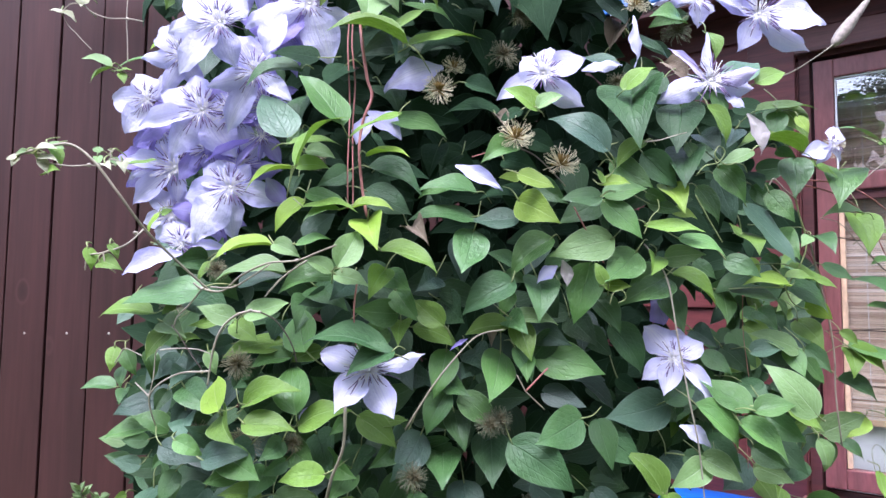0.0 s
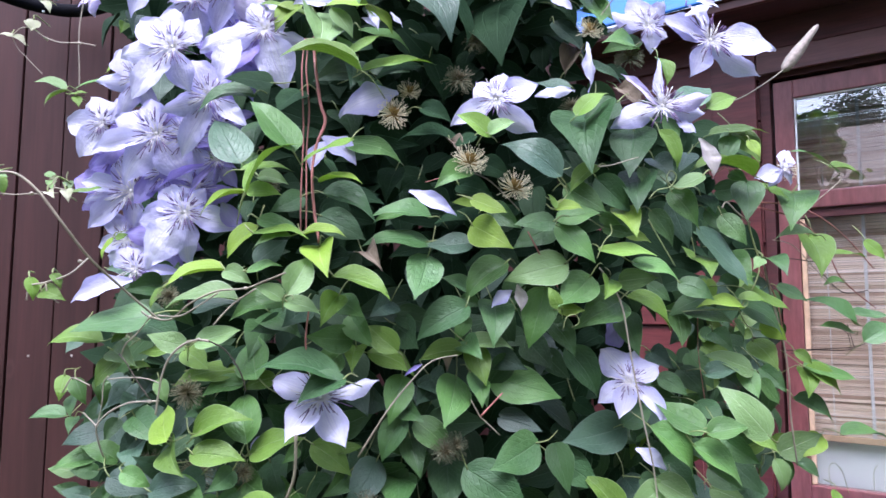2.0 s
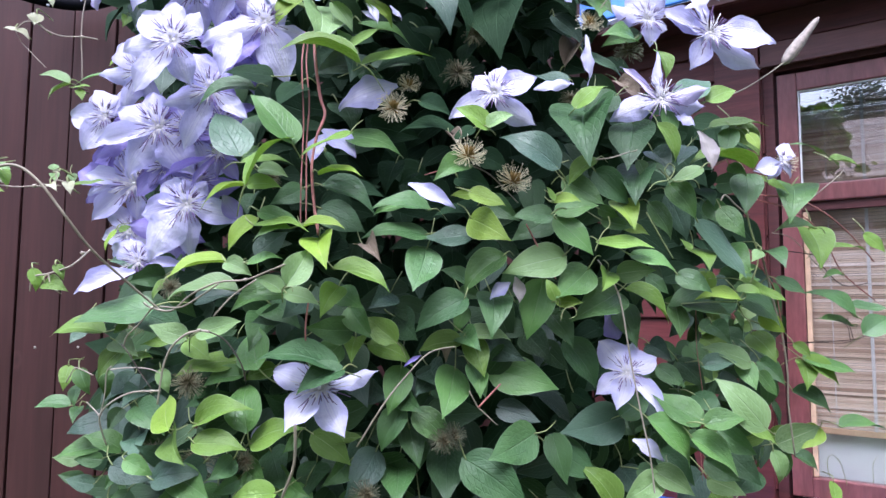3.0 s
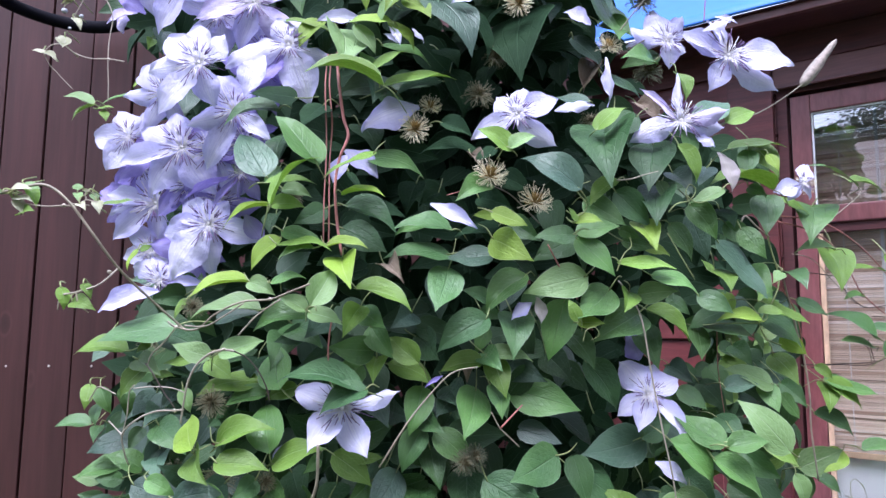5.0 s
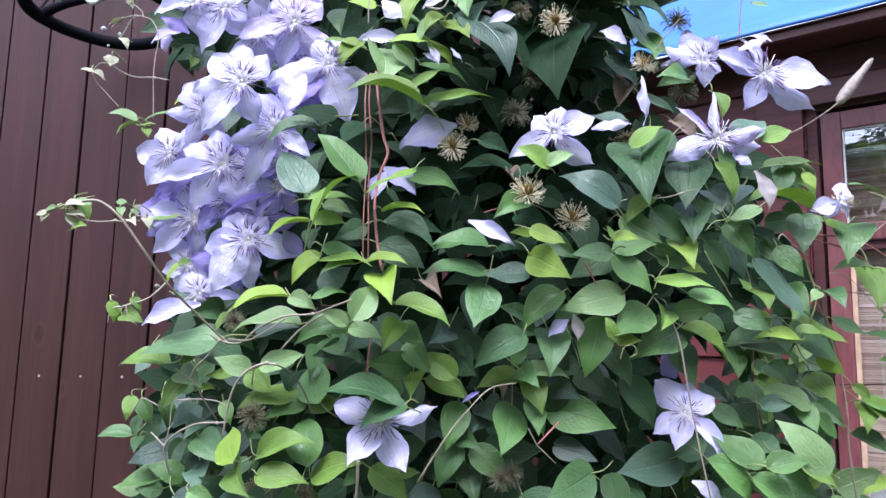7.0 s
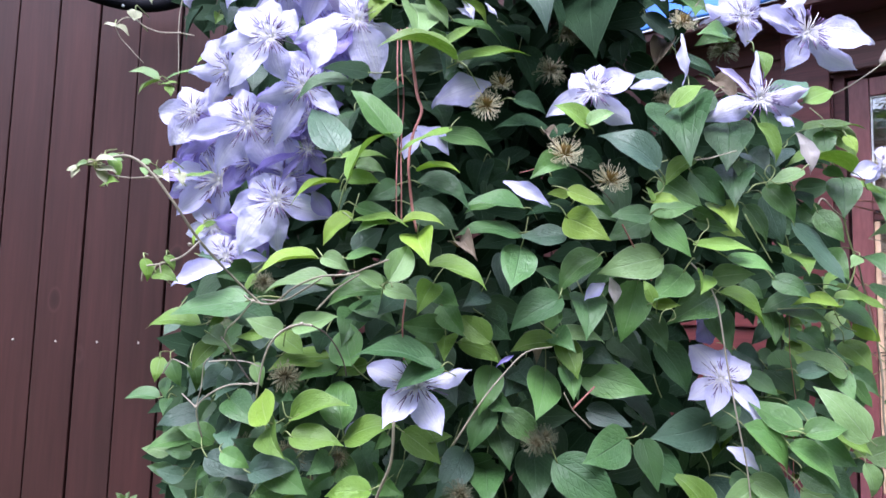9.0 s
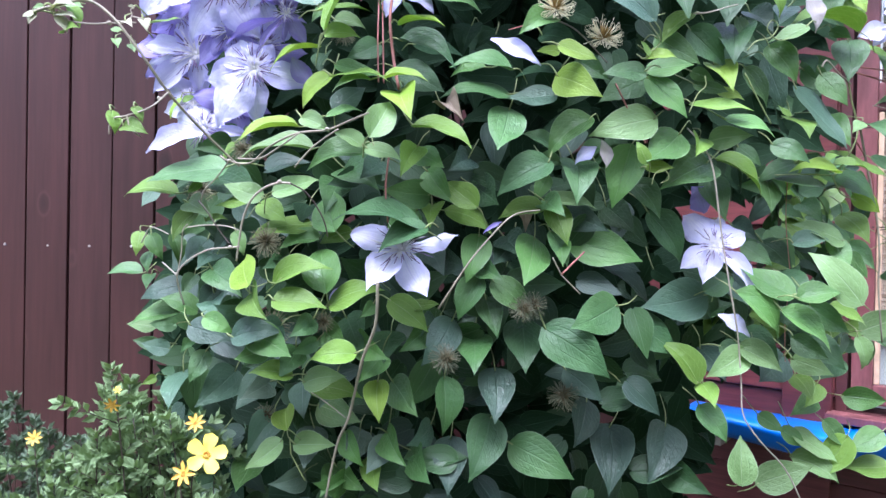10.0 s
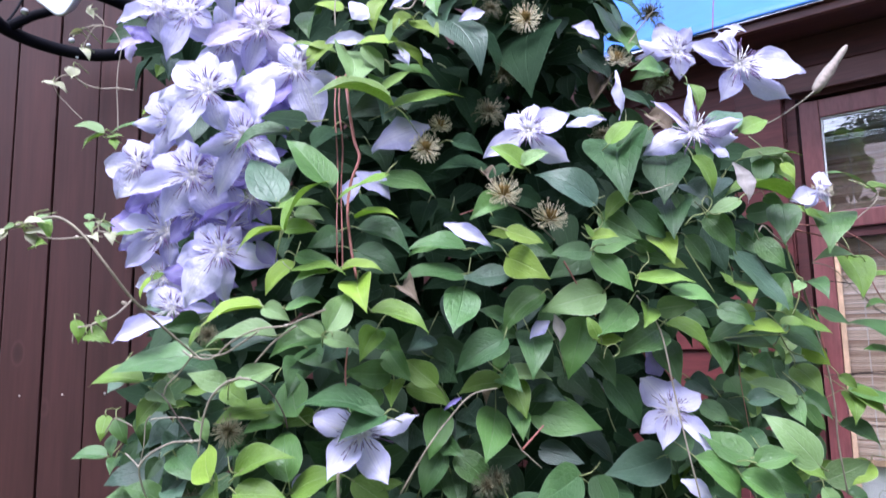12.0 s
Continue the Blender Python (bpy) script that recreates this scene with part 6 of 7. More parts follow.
leaf(0.648, 1.237, 1.547, 0.056, -27, 9, 38, 4)
leaf(0.554, 1.182, 1.518, 0.088, -36, 4, 41, 4)
leaf(0.526, 1.117, 1.525, 0.048, -9, 8, 61, 1)
leaf(0.597, 1.196, 1.485, 0.049, -35, 5, -11, 0)
leaf(0.595, 1.227, 1.453, 0.069, -68, 48, -6, 1)
leaf(0.553, 1.148, 1.414, 0.081, 161, 5, 48, 2)
leaf(0.475, 1.135, 1.409, 0.052, 8, 7, 39, 5)
leaf(0.344, 1.124, 1.502, 0.071, -78, 31, -7, 4)
leaf(0.519, 1.207, 1.471, 0.057, -68, 55, -11, 4)
leaf(0.382, 1.113, 1.550, 0.043, -39, 6, 17, 4)
leaf(0.473, 1.133, 1.528, 0.063, -155, 6, 41, 4)
leaf(0.038, 1.018, 1.588, 0.086, -107, 46, 0, 4)
leaf(0.148, 1.030, 1.578, 0.078, -138, 5, 32, 3)
leaf(0.099, 1.037, 1.541, 0.047, 155, -7, 39, 4)
leaf(0.233, 1.023, 1.577, 0.091, -166, 5, 21, 2)
leaf(0.223, 1.019, 1.512, 0.037, 0, 8, 36, 0)
leaf(0.219, 0.999, 1.516, 0.033, 115, -4, 14, 1)
leaf(0.274, 1.046, 1.559, 0.086, -145, 38, 23, 3)
leaf(0.206, 1.040, 1.541, 0.087, -107, 4, 16, 3)
leaf(0.222, 1.080, 1.495, 0.065, -59, 25, 11, 4)
leaf(0.135, 1.067, 1.523, 0.087, -96, 46, -2, 4)
leaf(0.091, 1.014, 1.517, 0.083, -148, 9, 27, 8)
leaf(0.168, 1.051, 1.512, 0.056, -78, 3, 53, 4)
leaf(0.088, 1.065, 1.530, 0.036, -21, 9, 16, 4)
leaf(0.086, 1.035, 1.456, 0.062, -169, 3, 43, 1)
leaf(0.095, 1.048, 1.460, 0.066, -1, 10, 56, 2)
leaf(0.096, 1.066, 1.504, 0.041, -115, 2, 18, 3)
leaf(0.103, 1.049, 1.461, 0.063, -73, 28, 8, 1)
leaf(0.098, 1.036, 1.424, 0.055, -63, 2, 35, 4)
leaf(0.136, 1.083, 1.411, 0.102, -15, 11, 23, 3)
leaf(0.079, 1.066, 1.413, 0.092, -108, 49, -12, 3)
leaf(0.000, 1.059, 1.417, 0.071, -106, 24, 1, 3)
leaf(0.050, 1.092, 1.411, 0.062, -133, 46, 12, 5)
leaf(0.008, 1.066, 1.373, 0.053, -30, 59, 3, 4)
leaf(0.021, 1.047, 1.355, 0.071, -45, 1, 27, 3)
leaf(0.000, 1.058, 1.358, 0.066, -117, 12, 16, 4)
leaf(0.012, 1.077, 1.326, 0.063, -73, 37, 9, 4)
leaf(0.193, 1.058, 1.321, 0.096, -162, 40, 9, 4)
leaf(0.218, 1.097, 1.299, 0.097, -35, 0, 31, 8)
leaf(0.338, 1.123, 1.331, 0.107, -172, 19, 20, 5)
leaf(0.066, 1.098, 1.292, 0.096, -92, 53, 3, 8)
leaf(0.093, 1.037, 1.289, 0.107, -36, 12, 12, 8)
leaf(-0.038, 1.071, 1.295, 0.082, -126, 33, 1, 9)
leaf(-0.077, 1.054, 1.283, 0.058, -144, 51, -12, 3)
leaf(-0.121, 1.025, 1.329, 0.068, -39, 0, 30, 1)
leaf(-0.095, 1.037, 1.320, 0.042, 8, 12, 56, 1)
leaf(-0.006, 1.093, 1.269, 0.088, -91, 67, 7, 4)
leaf(-0.193, 0.970, 1.329, 0.074, 18, 11, 48, 1)
leaf(-0.081, 0.935, 1.428, 0.106, 173, 0, 68, 8)
leaf(-0.070, 0.928, 1.428, 0.065, -154, 12, 43, 8)
leaf(-0.088, 1.041, 1.452, 0.065, -145, 47, 12, 3)
leaf(-0.066, 1.061, 1.460, 0.061, -92, 62, -2, 1)
leaf(-0.044, 1.045, 1.453, 0.073, -27, 0, 51, 1)
leaf(-0.071, 1.032, 1.506, 0.060, -52, 24, -2, 3)
leaf(-0.006, 1.008, 1.459, 0.060, 140, -26, 11, 1)
leaf(-0.071, 1.030, 1.474, 0.067, 174, 29, 6, 3)
leaf(-0.141, 0.972, 1.523, 0.088, -168, 0, 48, 3)
leaf(-0.133, 0.894, 1.538, 0.060, 66, -32, -9, 2)
leaf(-0.103, 0.947, 1.597, 0.073, -66, 54, 7, 0)
leaf(-0.086, 0.972, 1.558, 0.082, -20, 11, 59, 1)
leaf(-0.149, 0.933, 1.530, 0.039, 154, -1, 33, 2)
leaf(-0.142, 0.932, 1.526, 0.047, -18, 11, 42, 2)
leaf(-0.084, 0.990, 1.534, 0.057, -115, 41, 0, 1)
leaf(-0.085, 1.003, 1.530, 0.057, -32, 41, 17, 3)
leaf(-0.135, 1.028, 1.519, 0.061, -131, 58, 4, 5)
leaf(-0.169, 1.037, 1.503, 0.048, -156, 32, -11, 5)
leaf(-0.191, 0.929, 1.566, 0.044, 9, 2, 57, 3)
leaf(-0.186, 0.954, 1.579, 0.054, 42, -26, 9, 5)
leaf(-0.229, 0.963, 1.568, 0.042, -26, 14, 20, 2)
leaf(-0.265, 1.076, 1.574, 0.086, -165, 10, 65, 0)
leaf(-0.222, 0.978, 1.530, 0.091, -175, 3, 66, 2)
leaf(-0.389, 1.173, 1.557, 0.066, -164, 55, 2, 4)
leaf(-0.344, 1.052, 1.547, 0.032, -122, 3, 40, 1)
leaf(-0.346, 1.008, 1.508, 0.103, -171, 9, 52, 4)
leaf(-0.418, 1.025, 1.475, 0.072, -177, 4, 58, 1)
leaf(-0.464, 1.068, 1.484, 0.036, -112, 40, -5, 5)
leaf(-0.474, 1.178, 1.583, 0.050, -18, 4, 52, 5)
leaf(-0.289, 0.986, 1.469, 0.051, 160, 8, 27, 2)
leaf(-0.313, 1.015, 1.467, 0.048, -170, 5, 52, 1)
leaf(-0.400, 1.027, 1.462, 0.055, -24, 32, 31, 2)
leaf(-0.374, 1.001, 1.489, 0.024, -140, 5, 16, 1)
leaf(-0.267, 0.969, 1.475, 0.061, 16, 7, 39, 2)
leaf(-0.298, 1.018, 1.461, 0.055, -29, 32, 26, 1)
leaf(-0.193, 0.992, 1.427, 0.088, 109, -49, -12, 3)
leaf(-0.142, 1.072, 1.464, 0.055, -158, 50, -3, 5)
leaf(-0.498, 1.094, 1.421, 0.038, -90, 26, 11, 1)
leaf(-0.476, 1.081, 1.417, 0.041, -64, 6, 6, 3)
leaf(-0.488, 1.105, 1.391, 0.035, -85, 30, -9, 4)
leaf(-0.509, 1.119, 1.359, 0.050, -180, 7, 55, 4)
leaf(-0.494, 1.121, 1.356, 0.033, -81, 54, 6, 4)
leaf(-0.390, 1.030, 1.451, 0.054, -128, 8, 25, 1)
leaf(-0.446, 1.083, 1.416, 0.044, -76, 4, 51, 3)
leaf(-0.373, 1.018, 1.436, 0.031, 7, 7, 56, 1)
leaf(-0.395, 1.084, 1.410, 0.063, -114, 64, -1, 9)
leaf(-0.348, 1.069, 1.425, 0.057, -120, 48, 12, 9)
leaf(-0.330, 1.011, 1.422, 0.034, -70, 3, 21, 2)
leaf(-0.287, 0.922, 1.358, 0.075, 124, -57, -10, 0)
leaf(-0.291, 0.954, 1.344, 0.074, -37, 57, -7, 1)
leaf(-0.263, 0.961, 1.357, 0.079, 16, 9, 54, 1)
leaf(-0.257, 0.932, 1.337, 0.067, -6, 3, 47, 1)
leaf(-0.234, 1.029, 1.432, 0.083, -168, 10, 58, 1)
leaf(-0.216, 1.008, 1.414, 0.057, -167, 2, 48, 3)
leaf(-0.198, 0.961, 1.348, 0.083, 105, -47, 2, 3)
leaf(-0.175, 1.015, 1.424, 0.046, -159, 2, 34, 1)
leaf(-0.431, 1.095, 1.344, 0.068, -163, 11, 35, 9)
leaf(-0.412, 1.078, 1.359, 0.038, -108, 39, -11, 4)
leaf(-0.445, 1.101, 1.301, 0.069, -168, 12, 54, 3)
leaf(-0.390, 1.030, 1.311, 0.056, 159, 1, 47, 3)
leaf(-0.440, 1.081, 1.287, 0.038, 177, 12, 15, 4)
leaf(-0.451, 1.080, 1.251, 0.042, 169, 1, 15, 5)
leaf(-0.415, 1.071, 1.263, 0.029, -111, 67, -11, 4)
leaf(-0.351, 0.950, 1.313, 0.042, -28, 1, 23, 3)
leaf(-0.385, 0.992, 1.297, 0.061, -17, 11, 23, 9)
leaf(-0.311, 0.941, 1.290, 0.062, 7, 0, 31, 9)
leaf(-0.373, 1.054, 1.338, 0.051, -110, 56, -12, 9)
leaf(-0.370, 1.034, 1.369, 0.072, -32, 33, 24, 4)
leaf(-0.199, 0.976, 1.291, 0.039, -64, 26, 11, 3)
leaf(-0.208, 0.980, 1.316, 0.049, -115, 0, 7, 5)
leaf(-0.212, 0.970, 1.282, 0.036, -152, 24, -9, 4)
leaf(-0.147, 1.038, 1.323, 0.032, -133, 45, -10, 3)
leaf(0.437, 1.054, 1.339, 0.083, 149, -13, 38, 3)
leaf(0.435, 1.029, 1.336, 0.059, 9, 0, 44, 3)
leaf(0.524, 1.042, 1.331, 0.093, 131, -13, 19, 2)
leaf(0.362, 1.053, 1.339, 0.091, -49, 0, 43, 3)
leaf(0.420, 1.044, 1.315, 0.081, -40, 13, 45, 3)
leaf(0.657, 1.271, 1.259, 0.082, 21, 0, 12, 2)
leaf(0.736, 1.282, 1.281, 0.065, -148, 11, 28, 0)
leaf(0.544, 1.155, 1.414, 0.055, -80, 41, -10, 3)
leaf(0.628, 1.269, 1.403, 0.060, -58, 44, -8, 4)
leaf(0.588, 1.186, 1.392, 0.049, -53, 0, 24, 3)
leaf(0.543, 1.153, 1.313, 0.059, -31, 13, 52, 1)
leaf(0.628, 1.234, 1.253, 0.055, -80, 0, 15, 2)
leaf(0.669, 1.283, 1.242, 0.045, -89, 12, 12, 3)
leaf(0.334, 1.102, 1.339, 0.064, 21, -27, 23, 4)
leaf(0.413, 1.167, 1.405, 0.053, -40, 26, 12, 4)
leaf(0.429, 1.092, 1.314, 0.051, -64, 55, 3, 4)
leaf(0.480, 1.089, 1.319, 0.061, -38, 21, -11, 4)
leaf(0.460, 1.097, 1.271, 0.053, -32, 23, -6, 4)
leaf(0.358, 1.103, 1.258, 0.048, -15, 36, 9, 4)
leaf(0.249, 1.097, 1.451, 0.084, -57, 1, 18, 8)
leaf(0.270, 1.147, 1.368, 0.044, -34, 35, -6, 6)
leaf(0.791, 1.256, 1.482, 0.094, 151, -2, 51, 4)
leaf(0.789, 1.261, 1.467, 0.063, 167, 9, 62, 3)
leaf(0.806, 1.250, 1.452, 0.068, 21, -16, 31, 4)
leaf(0.803, 1.274, 1.501, 0.058, -5, 11, 58, 4)
leaf(0.705, 1.261, 1.403, 0.078, -38, 3, 45, 1)
leaf(0.706, 1.263, 1.408, 0.086, -14, 10, 59, 3)
leaf(0.706, 1.273, 1.402, 0.063, -108, 41, 10, 1)
leaf(0.690, 1.277, 1.347, 0.075, -32, 10, 46, 4)
leaf(0.752, 1.266, 1.603, 0.074, -1, 3, 76, 1)
leaf(0.827, 1.269, 1.628, 0.047, -45, 9, 15, 1)
leaf(0.778, 1.261, 1.554, 0.037, -174, 4, 59, 3)
leaf(0.677, 1.244, 1.434, 0.035, -40, 9, 12, 1)
leaf(0.775, 1.278, 1.284, 0.080, -2, 4, 76, 3)
leaf(0.739, 1.250, 1.195, 0.046, -105, 40, -12, 1)
leaf(0.679, 1.263, 1.241, 0.051, -36, 5, 44, 4)
leaf(-0.137, 1.093, 2.046, 0.045, 171, 7, 34, 0)
leaf(-0.188, 1.187, 2.083, 0.089, -100, 40, 34, 3)
leaf(-0.154, 1.106, 1.978, 0.073, 169, 7, 59, 1)
leaf(-0.020, 1.055, 2.003, 0.068, -50, 37, 31, 0)
leaf(-0.024, 1.045, 2.003, 0.050, -135, 29, 26, 0)
leaf(-0.049, 1.033, 1.997, 0.046, -109, 6, 44, 2)
leaf(-0.049, 1.031, 1.961, 0.059, -178, 6, 46, 0)
leaf(-0.066, 1.087, 2.013, 0.069, 179, 7, 54, 3)
leaf(0.019, 1.117, 2.055, 0.105, -93, 43, 33, 5)
leaf(0.028, 1.115, 2.094, 0.111, -102, 39, 38, 3)
leaf(0.375, 1.135, 2.080, 0.085, -6, 5, 29, 3)
leaf(0.287, 1.147, 2.071, 0.077, -31, 8, 46, 8)
leaf(0.307, 1.193, 2.072, 0.150, -85, 43, 33, 3)
leaf(0.279, 1.115, 2.051, 0.059, -65, 8, 53, 9)
leaf(0.503, 1.170, 2.087, 0.036, -18, 4, 45, 0)
leaf(0.208, 1.227, 2.079, 0.085, -81, 45, 26, 9)
leaf(0.128, 1.193, 2.051, 0.103, -115, 39, 35, 6)
leaf(0.128, 1.186, 2.125, 0.093, -78, 39, 36, 6)
leaf(-0.160, 0.949, 1.269, 0.058, -173, 3, 37, 1)
leaf(-0.232, 0.994, 1.222, 0.057, 11, 9, 27, 2)
leaf(-0.233, 1.037, 1.209, 0.074, -12, 2, 47, 1)
leaf(-0.244, 0.961, 1.237, 0.054, 173, 10, 52, 1)
leaf(-0.265, 1.027, 1.149, 0.058, 125, -67, 10, 0)
leaf(-0.282, 1.060, 1.121, 0.063, -145, 11, 43, 2)
leaf(-0.259, 1.053, 1.120, 0.058, 1, 2, 38, 2)
leaf(-0.193, 1.086, 1.127, 0.057, -53, 30, -10, 3)
leaf(-0.140, 1.031, 1.215, 0.059, -82, 39, 4, 0)
leaf(-0.048, 1.061, 1.214, 0.079, -90, 11, 37, 4)
leaf(0.026, 1.090, 1.221, 0.088, -93, 48, -1, 9)
leaf(-0.065, 1.096, 1.231, 0.081, -124, 15, -12, 4)
leaf(0.019, 1.095, 1.149, 0.100, -113, 39, -3, 8)
leaf(0.054, 1.111, 1.106, 0.101, -25, 19, 11, 4)
leaf(-0.039, 1.095, 1.118, 0.085, -93, 44, 6, 9)
leaf(-0.070, 1.126, 1.130, 0.064, -153, 58, -9, 5)
leaf(0.176, 1.182, 1.154, 0.082, -115, 40, -9, 9)
leaf(0.127, 1.073, 1.226, 0.067, -40, 12, 6, 9)
leaf(0.215, 1.194, 1.110, 0.113, -101, 44, 11, 9)
leaf(-0.370, 1.005, 1.260, 0.046, -113, 22, -3, 4)
leaf(-0.434, 1.092, 1.214, 0.080, -82, 65, -12, 5)
leaf(-0.348, 1.061, 1.222, 0.085, -133, 59, -1, 5)
leaf(-0.302, 1.072, 1.220, 0.075, -128, 47, 12, 5)
leaf(-0.311, 1.140, 1.136, 0.079, -121, 50, 4, 5)
leaf(-0.245, 0.997, 1.267, 0.061, -109, 61, -10, 4)
leaf(-0.265, 1.127, 1.192, 0.071, -71, 56, -7, 5)
leaf(-0.488, 1.118, 1.277, 0.044, 172, 0, 48, 2)
leaf(-0.479, 1.109, 1.251, 0.037, 165, 13, 30, 4)
leaf(-0.474, 1.086, 1.208, 0.022, -149, 42, -5, 1)
leaf(0.316, 1.081, 1.210, 0.076, 131, -13, 31, 1)
leaf(0.379, 1.065, 1.256, 0.066, -147, 0, 18, 2)
leaf(0.371, 1.066, 1.263, 0.065, -30, 13, 29, 2)
leaf(0.478, 1.135, 1.233, 0.057, -21, 36, 2, 2)
leaf(0.497, 1.168, 1.202, 0.053, -77, 56, -11, 1)
leaf(0.324, 1.081, 1.206, 0.051, -84, 65, -6, 1)
leaf(0.322, 1.085, 1.172, 0.060, -55, 21, 10, 4)
leaf(0.379, 1.072, 1.066, 0.067, 85, -18, 9, 2)
leaf(0.445, 1.170, 1.032, 0.084, 24, 12, 29, 2)
leaf(0.541, 1.191, 1.184, 0.052, -136, 34, 17, 1)
leaf(0.513, 1.204, 1.103, 0.078, -32, 12, 50, 2)
leaf(0.662, 1.200, 1.051, 0.075, -180, 1, 58, 1)
leaf(0.597, 1.213, 1.161, 0.064, -5, 12, 0, 3)
leaf(0.491, 1.197, 1.109, 0.049, -34, 2, 27, 3)
leaf(0.565, 1.211, 1.120, 0.055, -53, 11, 21, 3)
leaf(0.305, 1.195, 1.112, 0.106, -123, 40, 11, 9)
leaf(0.304, 1.186, 1.050, 0.079, -24, 42, 7, 8)
leaf(-0.207, 1.100, 1.072, 0.060, -27, 35, -9, 3)
leaf(-0.157, 1.097, 1.090, 0.066, -64, 59, -10, 1)
leaf(-0.411, 0.831, 1.555, 0.026, -79, 3, 46, 1)
leaf(-0.399, 0.835, 1.539, 0.034, -16, 18, 30, 1)
leaf(-0.386, 0.831, 1.559, 0.020, -58, 3, 43, 1)
leaf(-0.471, 1.180, 1.633, 0.038, -114, 9, 48, 0)
leaf(-0.484, 1.222, 1.638, 0.022, 16, 9, 20, 1)
leaf(-0.551, 1.141, 1.727, 0.024, 145, -34, 39, 2)
leaf(-0.582, 1.194, 1.730, 0.025, -58, 35, 33, 2)
leaf(-0.596, 1.280, 1.744, 0.028, -53, 39, 34, 2)
leaf(-0.477, 0.818, 1.665, 0.013, -164, 5, 32, 2)
leaf(-0.472, 0.851, 1.680, 0.023, -15, 7, 39, 2)
leaf(-0.471, 0.859, 1.677, 0.027, -62, 5, 48, 1)
leaf(-0.524, 1.065, 2.038, 0.017, 85, -18, 27, 11)
leaf(-0.529, 1.071, 2.043, 0.019, -53, 16, 35, 11)
leaf(-0.537, 1.069, 1.981, 0.024, -56, 6, 49, 11)
leaf(-0.549, 1.064, 1.938, 0.022, 132, -22, 39, 11)
leaf(-0.553, 1.077, 1.955, 0.031, -73, 38, 36, 11)
leaf(-0.578, 1.069, 1.927, 0.020, 173, 7, 49, 11)
leaf(-0.579, 1.069, 1.927, 0.027, -35, 5, 55, 11)
leaf(-0.537, 1.067, 2.011, 0.022, -153, 7, 64, 11)
leaf(-0.541, 1.067, 2.005, 0.014, -142, 5, 33, 11)
leaf(-0.494, 0.831, 1.660, 0.014, -111, 27, -6, 11)
leaf(-0.494, 0.828, 1.661, 0.013, -164, 4, 21, 11)
leaf(-0.475, 0.829, 1.665, 0.029, 10, 7, 51, 11)
leaf(-0.469, 0.828, 1.660, 0.024, -12, 4, 55, 11)
leaf(-0.468, 0.830, 1.658, 0.022, -58, 8, 42, 11)
leaf(-0.464, 0.833, 1.641, 0.027, 7, 29, 39, 1)
leaf(-0.395, 0.833, 1.653, 0.018, -35, 35, 37, 11)
leaf(-0.386, 0.832, 1.668, 0.008, -174, 68, 10, 11)
leaf(-0.377, 0.836, 1.656, 0.022, -59, 33, 31, 11)
leaf(-0.378, 0.841, 1.653, 0.042, 10, 2, 68, 1)
leaf(0.512, 1.203, 1.062, 0.079, -27, 11, 43, 2)
leaf(0.594, 1.197, 1.097, 0.078, -125, 2, 30, 1)
leaf(0.650, 1.200, 1.106, 0.067, -154, 10, 41, 3)
leaf(0.551, 1.220, 1.154, 0.057, -155, 24, 26, 3)
leaf(0.431, 1.142, 1.146, 0.043, -33, 12, 13, 3)
leaf(0.244, 1.136, 1.249, 0.055, -60, 42, -2, 8)
leaf(0.219, 1.138, 1.196, 0.061, -35, 28, 11, 8)
leaf(-0.048, 1.019, 1.590, 0.053, -42, 52, 17, 7)
leaf(0.300, 1.183, 1.942, 0.051, -126, 10, 30, 7)
leaf(0.073, 1.047, 1.759, 0.037, -57, 40, 22, 7)
leaf(0.063, 1.082, 1.458, 0.039, -84, 35, 7, 7)
# filler leaves behind the face, mostly in tones darkened for shade
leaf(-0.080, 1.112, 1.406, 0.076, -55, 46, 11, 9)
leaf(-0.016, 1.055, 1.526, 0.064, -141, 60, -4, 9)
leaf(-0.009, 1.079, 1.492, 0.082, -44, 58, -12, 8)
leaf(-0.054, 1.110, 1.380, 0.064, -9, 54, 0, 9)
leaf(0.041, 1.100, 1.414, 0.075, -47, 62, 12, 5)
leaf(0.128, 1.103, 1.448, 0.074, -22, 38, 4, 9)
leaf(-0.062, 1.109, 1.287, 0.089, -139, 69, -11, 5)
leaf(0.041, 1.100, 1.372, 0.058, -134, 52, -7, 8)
leaf(0.115, 1.044, 1.411, 0.042, -94, 39, 9, 3)
leaf(0.091, 1.052, 1.468, 0.058, -45, 59, 10, 4)
leaf(0.193, 1.132, 1.463, 0.075, -53, 49, -6, 8)
leaf(-0.321, 1.085, 1.427, 0.063, -169, 51, -11, 5)
leaf(-0.380, 1.080, 1.387, 0.065, -111, 76, 2, 5)
leaf(-0.343, 1.080, 1.411, 0.060, 156, 36, 12, 5)
leaf(-0.245, 1.083, 1.460, 0.064, -90, 64, 1, 6)
leaf(-0.271, 1.062, 1.388, 0.075, -140, 74, -12, 8)
leaf(-0.236, 1.052, 1.365, 0.079, 152, 60, -5, 8)
leaf(-0.369, 1.044, 1.328, 0.067, -57, 62, 10, 5)
leaf(-0.320, 1.020, 1.309, 0.062, 143, 60, 8, 5)
leaf(-0.265, 0.995, 1.298, 0.067, -149, 67, -8, 5)
leaf(-0.207, 1.005, 1.288, 0.077, 146, 67, -10, 9)
leaf(-0.185, 1.048, 1.301, 0.082, -52, 54, 4, 8)
leaf(-0.369, 1.055, 1.496, 0.086, -24, 26, 28, 8)
leaf(-0.201, 1.073, 1.494, 0.078, -101, 54, -1, 4)
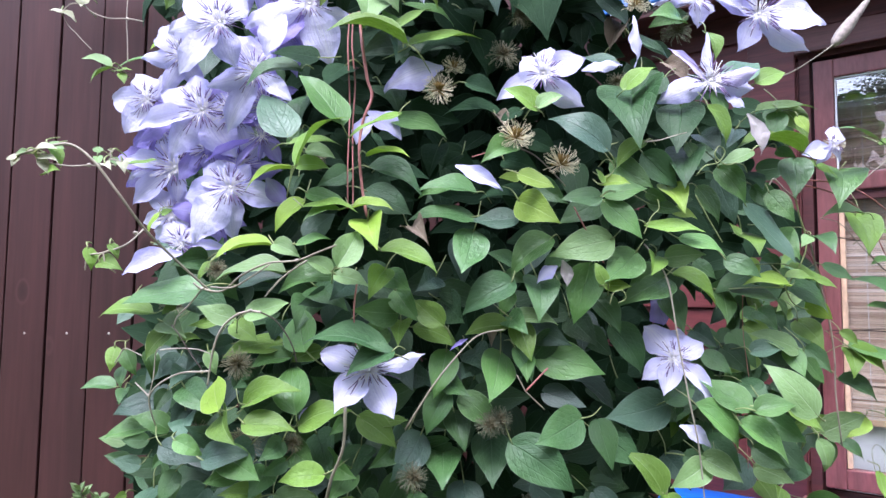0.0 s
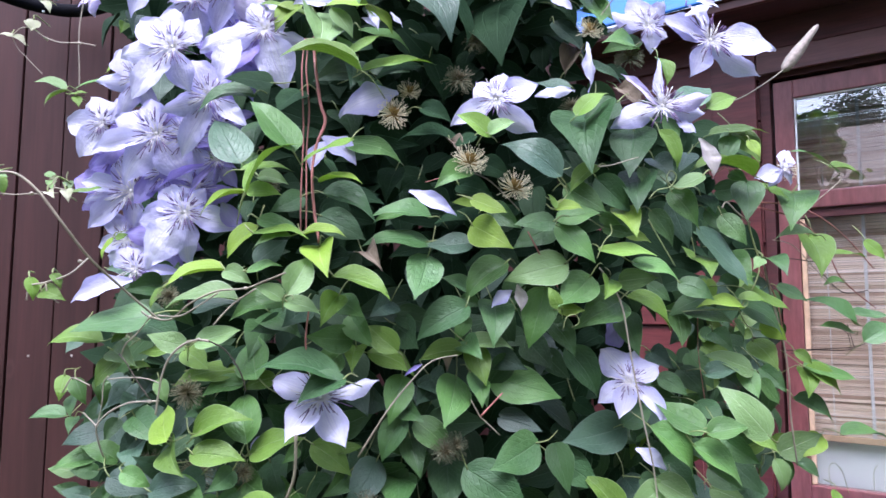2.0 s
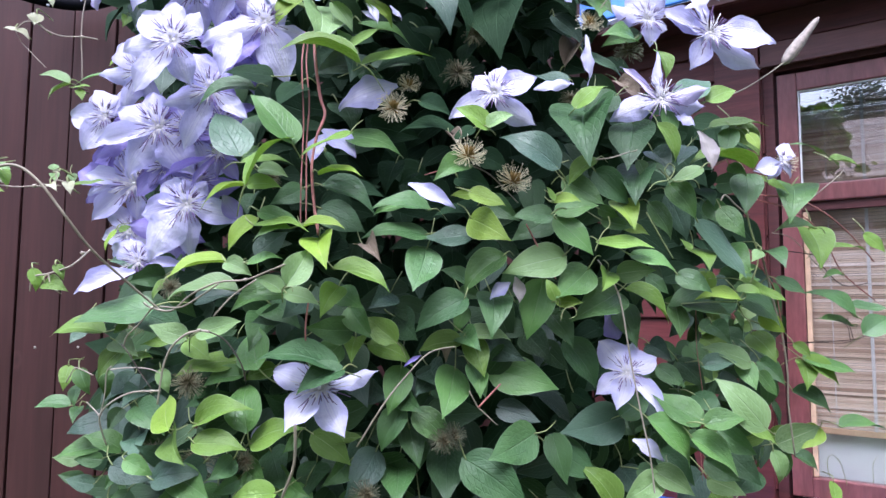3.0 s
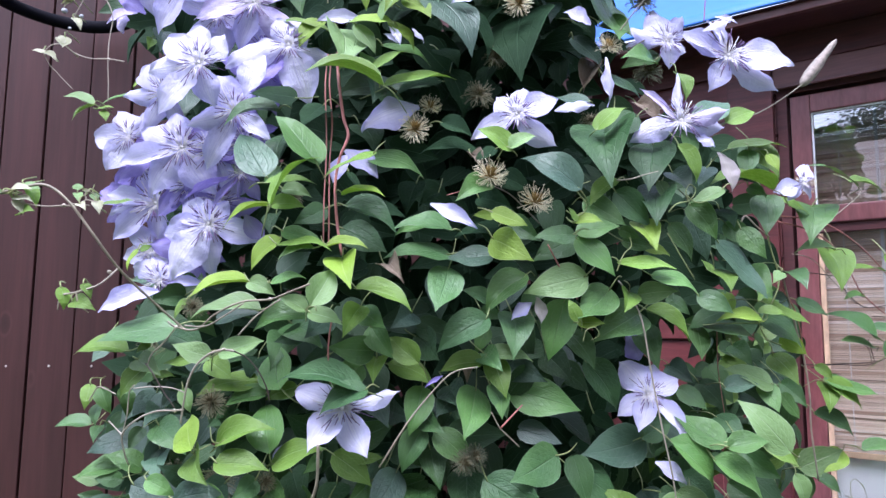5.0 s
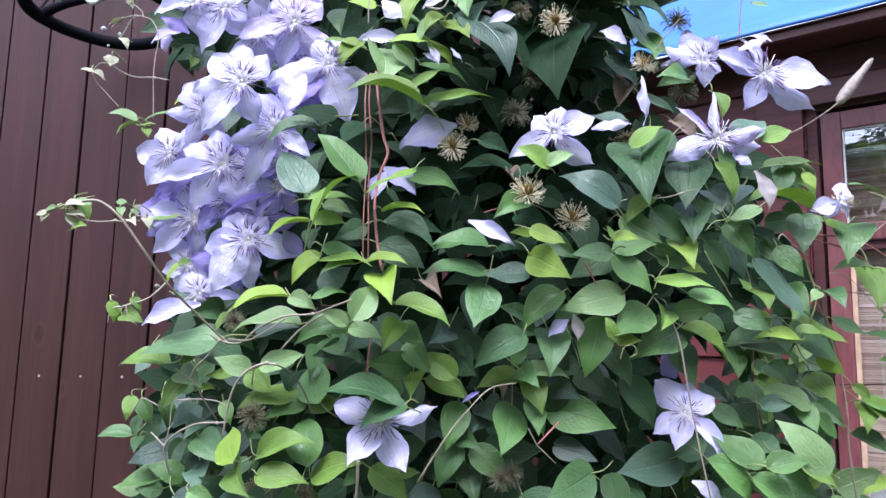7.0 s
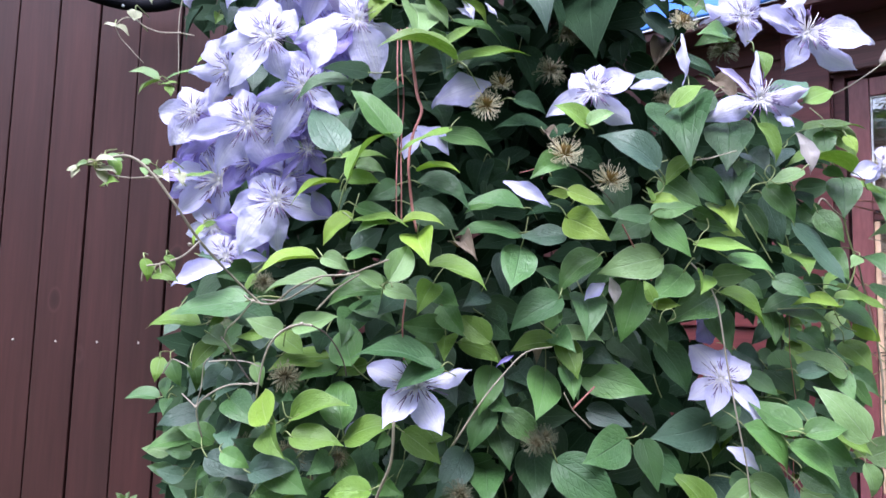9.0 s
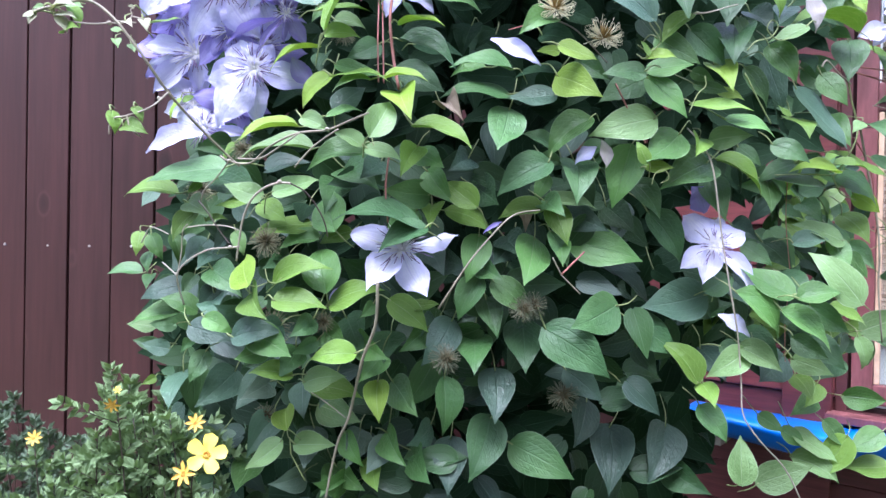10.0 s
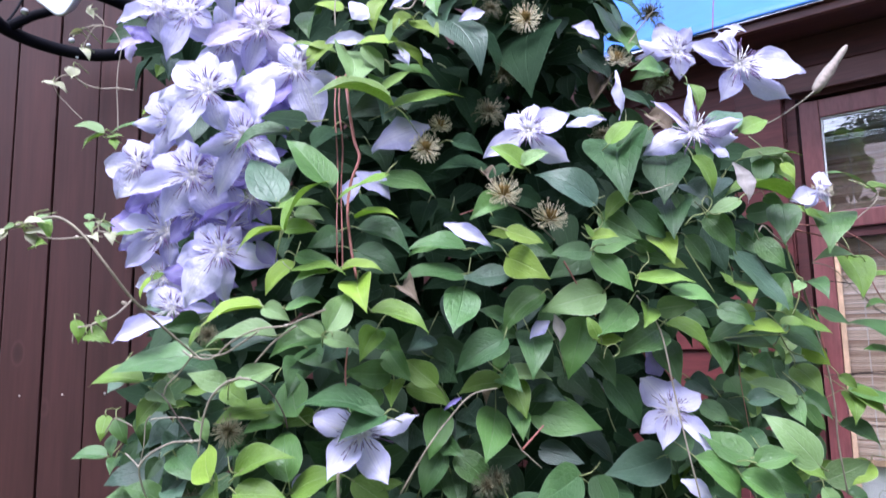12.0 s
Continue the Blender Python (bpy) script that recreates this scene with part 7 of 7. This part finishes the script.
leaf(-0.188, 1.051, 1.511, 0.089, -30, 47, 22, 4)
leaf(-0.292, 1.009, 1.265, 0.067, -119, 79, -3, 8)
leaf(-0.126, 1.084, 1.277, 0.079, -97, 68, 11, 8)
leaf(-0.151, 1.078, 1.360, 0.086, 141, 60, 6, 8)
leaf(-0.292, 0.950, 1.296, 0.070, -24, 26, 19, 3)
leaf(-0.220, 0.986, 1.299, 0.066, -25, 32, 15, 3)
leaf(-0.299, 1.060, 1.207, 0.063, -156, 67, 6, 10)
leaf(-0.233, 1.099, 1.165, 0.080, -10, 34, 16, 2)
leaf(-0.204, 1.074, 1.213, 0.065, -114, 59, -3, 10)
leaf(-0.131, 1.090, 1.127, 0.075, -43, 57, -12, 3)
leaf(-0.244, 1.112, 1.127, 0.079, -92, 63, -1, 10)
leaf(-0.392, 1.146, 1.115, 0.080, -130, 71, 12, 10)
leaf(-0.338, 1.112, 1.083, 0.079, -95, 73, 4, 3)
leaf(-0.163, 1.015, 1.280, 0.065, -27, 42, -10, 3)
leaf(-0.271, 0.954, 1.274, 0.046, -165, 39, -7, 3)
leaf(-0.191, 1.106, 1.053, 0.072, 162, 55, 8, 3)
leaf(-0.260, 1.108, 1.060, 0.068, 175, 58, 10, 10)
leaf(-0.122, 1.082, 1.204, 0.078, -42, 51, -5, 3)
leaf(-0.098, 1.101, 1.099, 0.082, -39, 63, -12, 4)
leaf(-0.134, 1.030, 1.255, 0.057, -130, 45, 2, 3)
leaf(0.270, 1.162, 1.903, 0.063, 44, -37, 35, 7)
leaf(0.347, 1.121, 1.860, 0.057, -57, 34, 2, 7)
leaf(0.404, 1.102, 1.904, 0.056, -84, 28, 25, 1)
leaf(0.375, 1.129, 1.934, 0.070, -176, 32, 29, 3)
leaf(0.489, 1.117, 1.831, 0.060, 23, -14, 29, 1)
leaf(0.449, 1.107, 1.828, 0.092, 41, -36, 39, 5)
leaf(-0.068, 1.052, 2.034, 0.057, -107, 15, 26, 0)
# dark-toned leaves paint in the shade over the cabin wall
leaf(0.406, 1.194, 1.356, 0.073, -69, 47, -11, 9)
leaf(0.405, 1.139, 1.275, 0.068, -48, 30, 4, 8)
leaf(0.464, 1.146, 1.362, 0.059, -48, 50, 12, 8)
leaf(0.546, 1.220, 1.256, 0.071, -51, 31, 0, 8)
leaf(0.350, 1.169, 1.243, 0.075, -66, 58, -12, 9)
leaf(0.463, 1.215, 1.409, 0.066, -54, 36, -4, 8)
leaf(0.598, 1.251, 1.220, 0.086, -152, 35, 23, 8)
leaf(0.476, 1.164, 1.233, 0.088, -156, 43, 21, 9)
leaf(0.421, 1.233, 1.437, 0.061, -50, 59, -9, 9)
leaf(-0.175, 1.111, 1.124, 0.068, -108, 54, -10, 10)
leaf(-0.131, 1.093, 1.118, 0.065, -126, 48, 6, 10)
leaf(-0.209, 1.111, 1.068, 0.066, -125, 69, 11, 3)
leaf(-0.213, 0.950, 1.312, 0.047, -142, 58, -2, 4)

# thin leaf stalks running back into the plant
bm = bmesh.new()
stalk = random.Random(3)
for x, y, z, size, heading in PETIOLES:
    h = radians(heading + stalk.uniform(-35, 35))
    p = Vector((x, y, z)) - BASE
    q = p - Vector((math.cos(h), 0, math.sin(h))) * size * stalk.uniform(0.25, 0.5)
    add_tube(bm, [p, p.lerp(q, 0.5) + Vector((0, 0.004, 0.004)), q + Vector((0, stalk.uniform(0.015, 0.05), stalk.uniform(-0.01, 0.02)))], 0.0011, 0.0008, 4, 3)
tagged(part("leaf_stalk", bm, STEM_GREEN, clematis, "thin pale green leaf stalks"), kind="stuff")
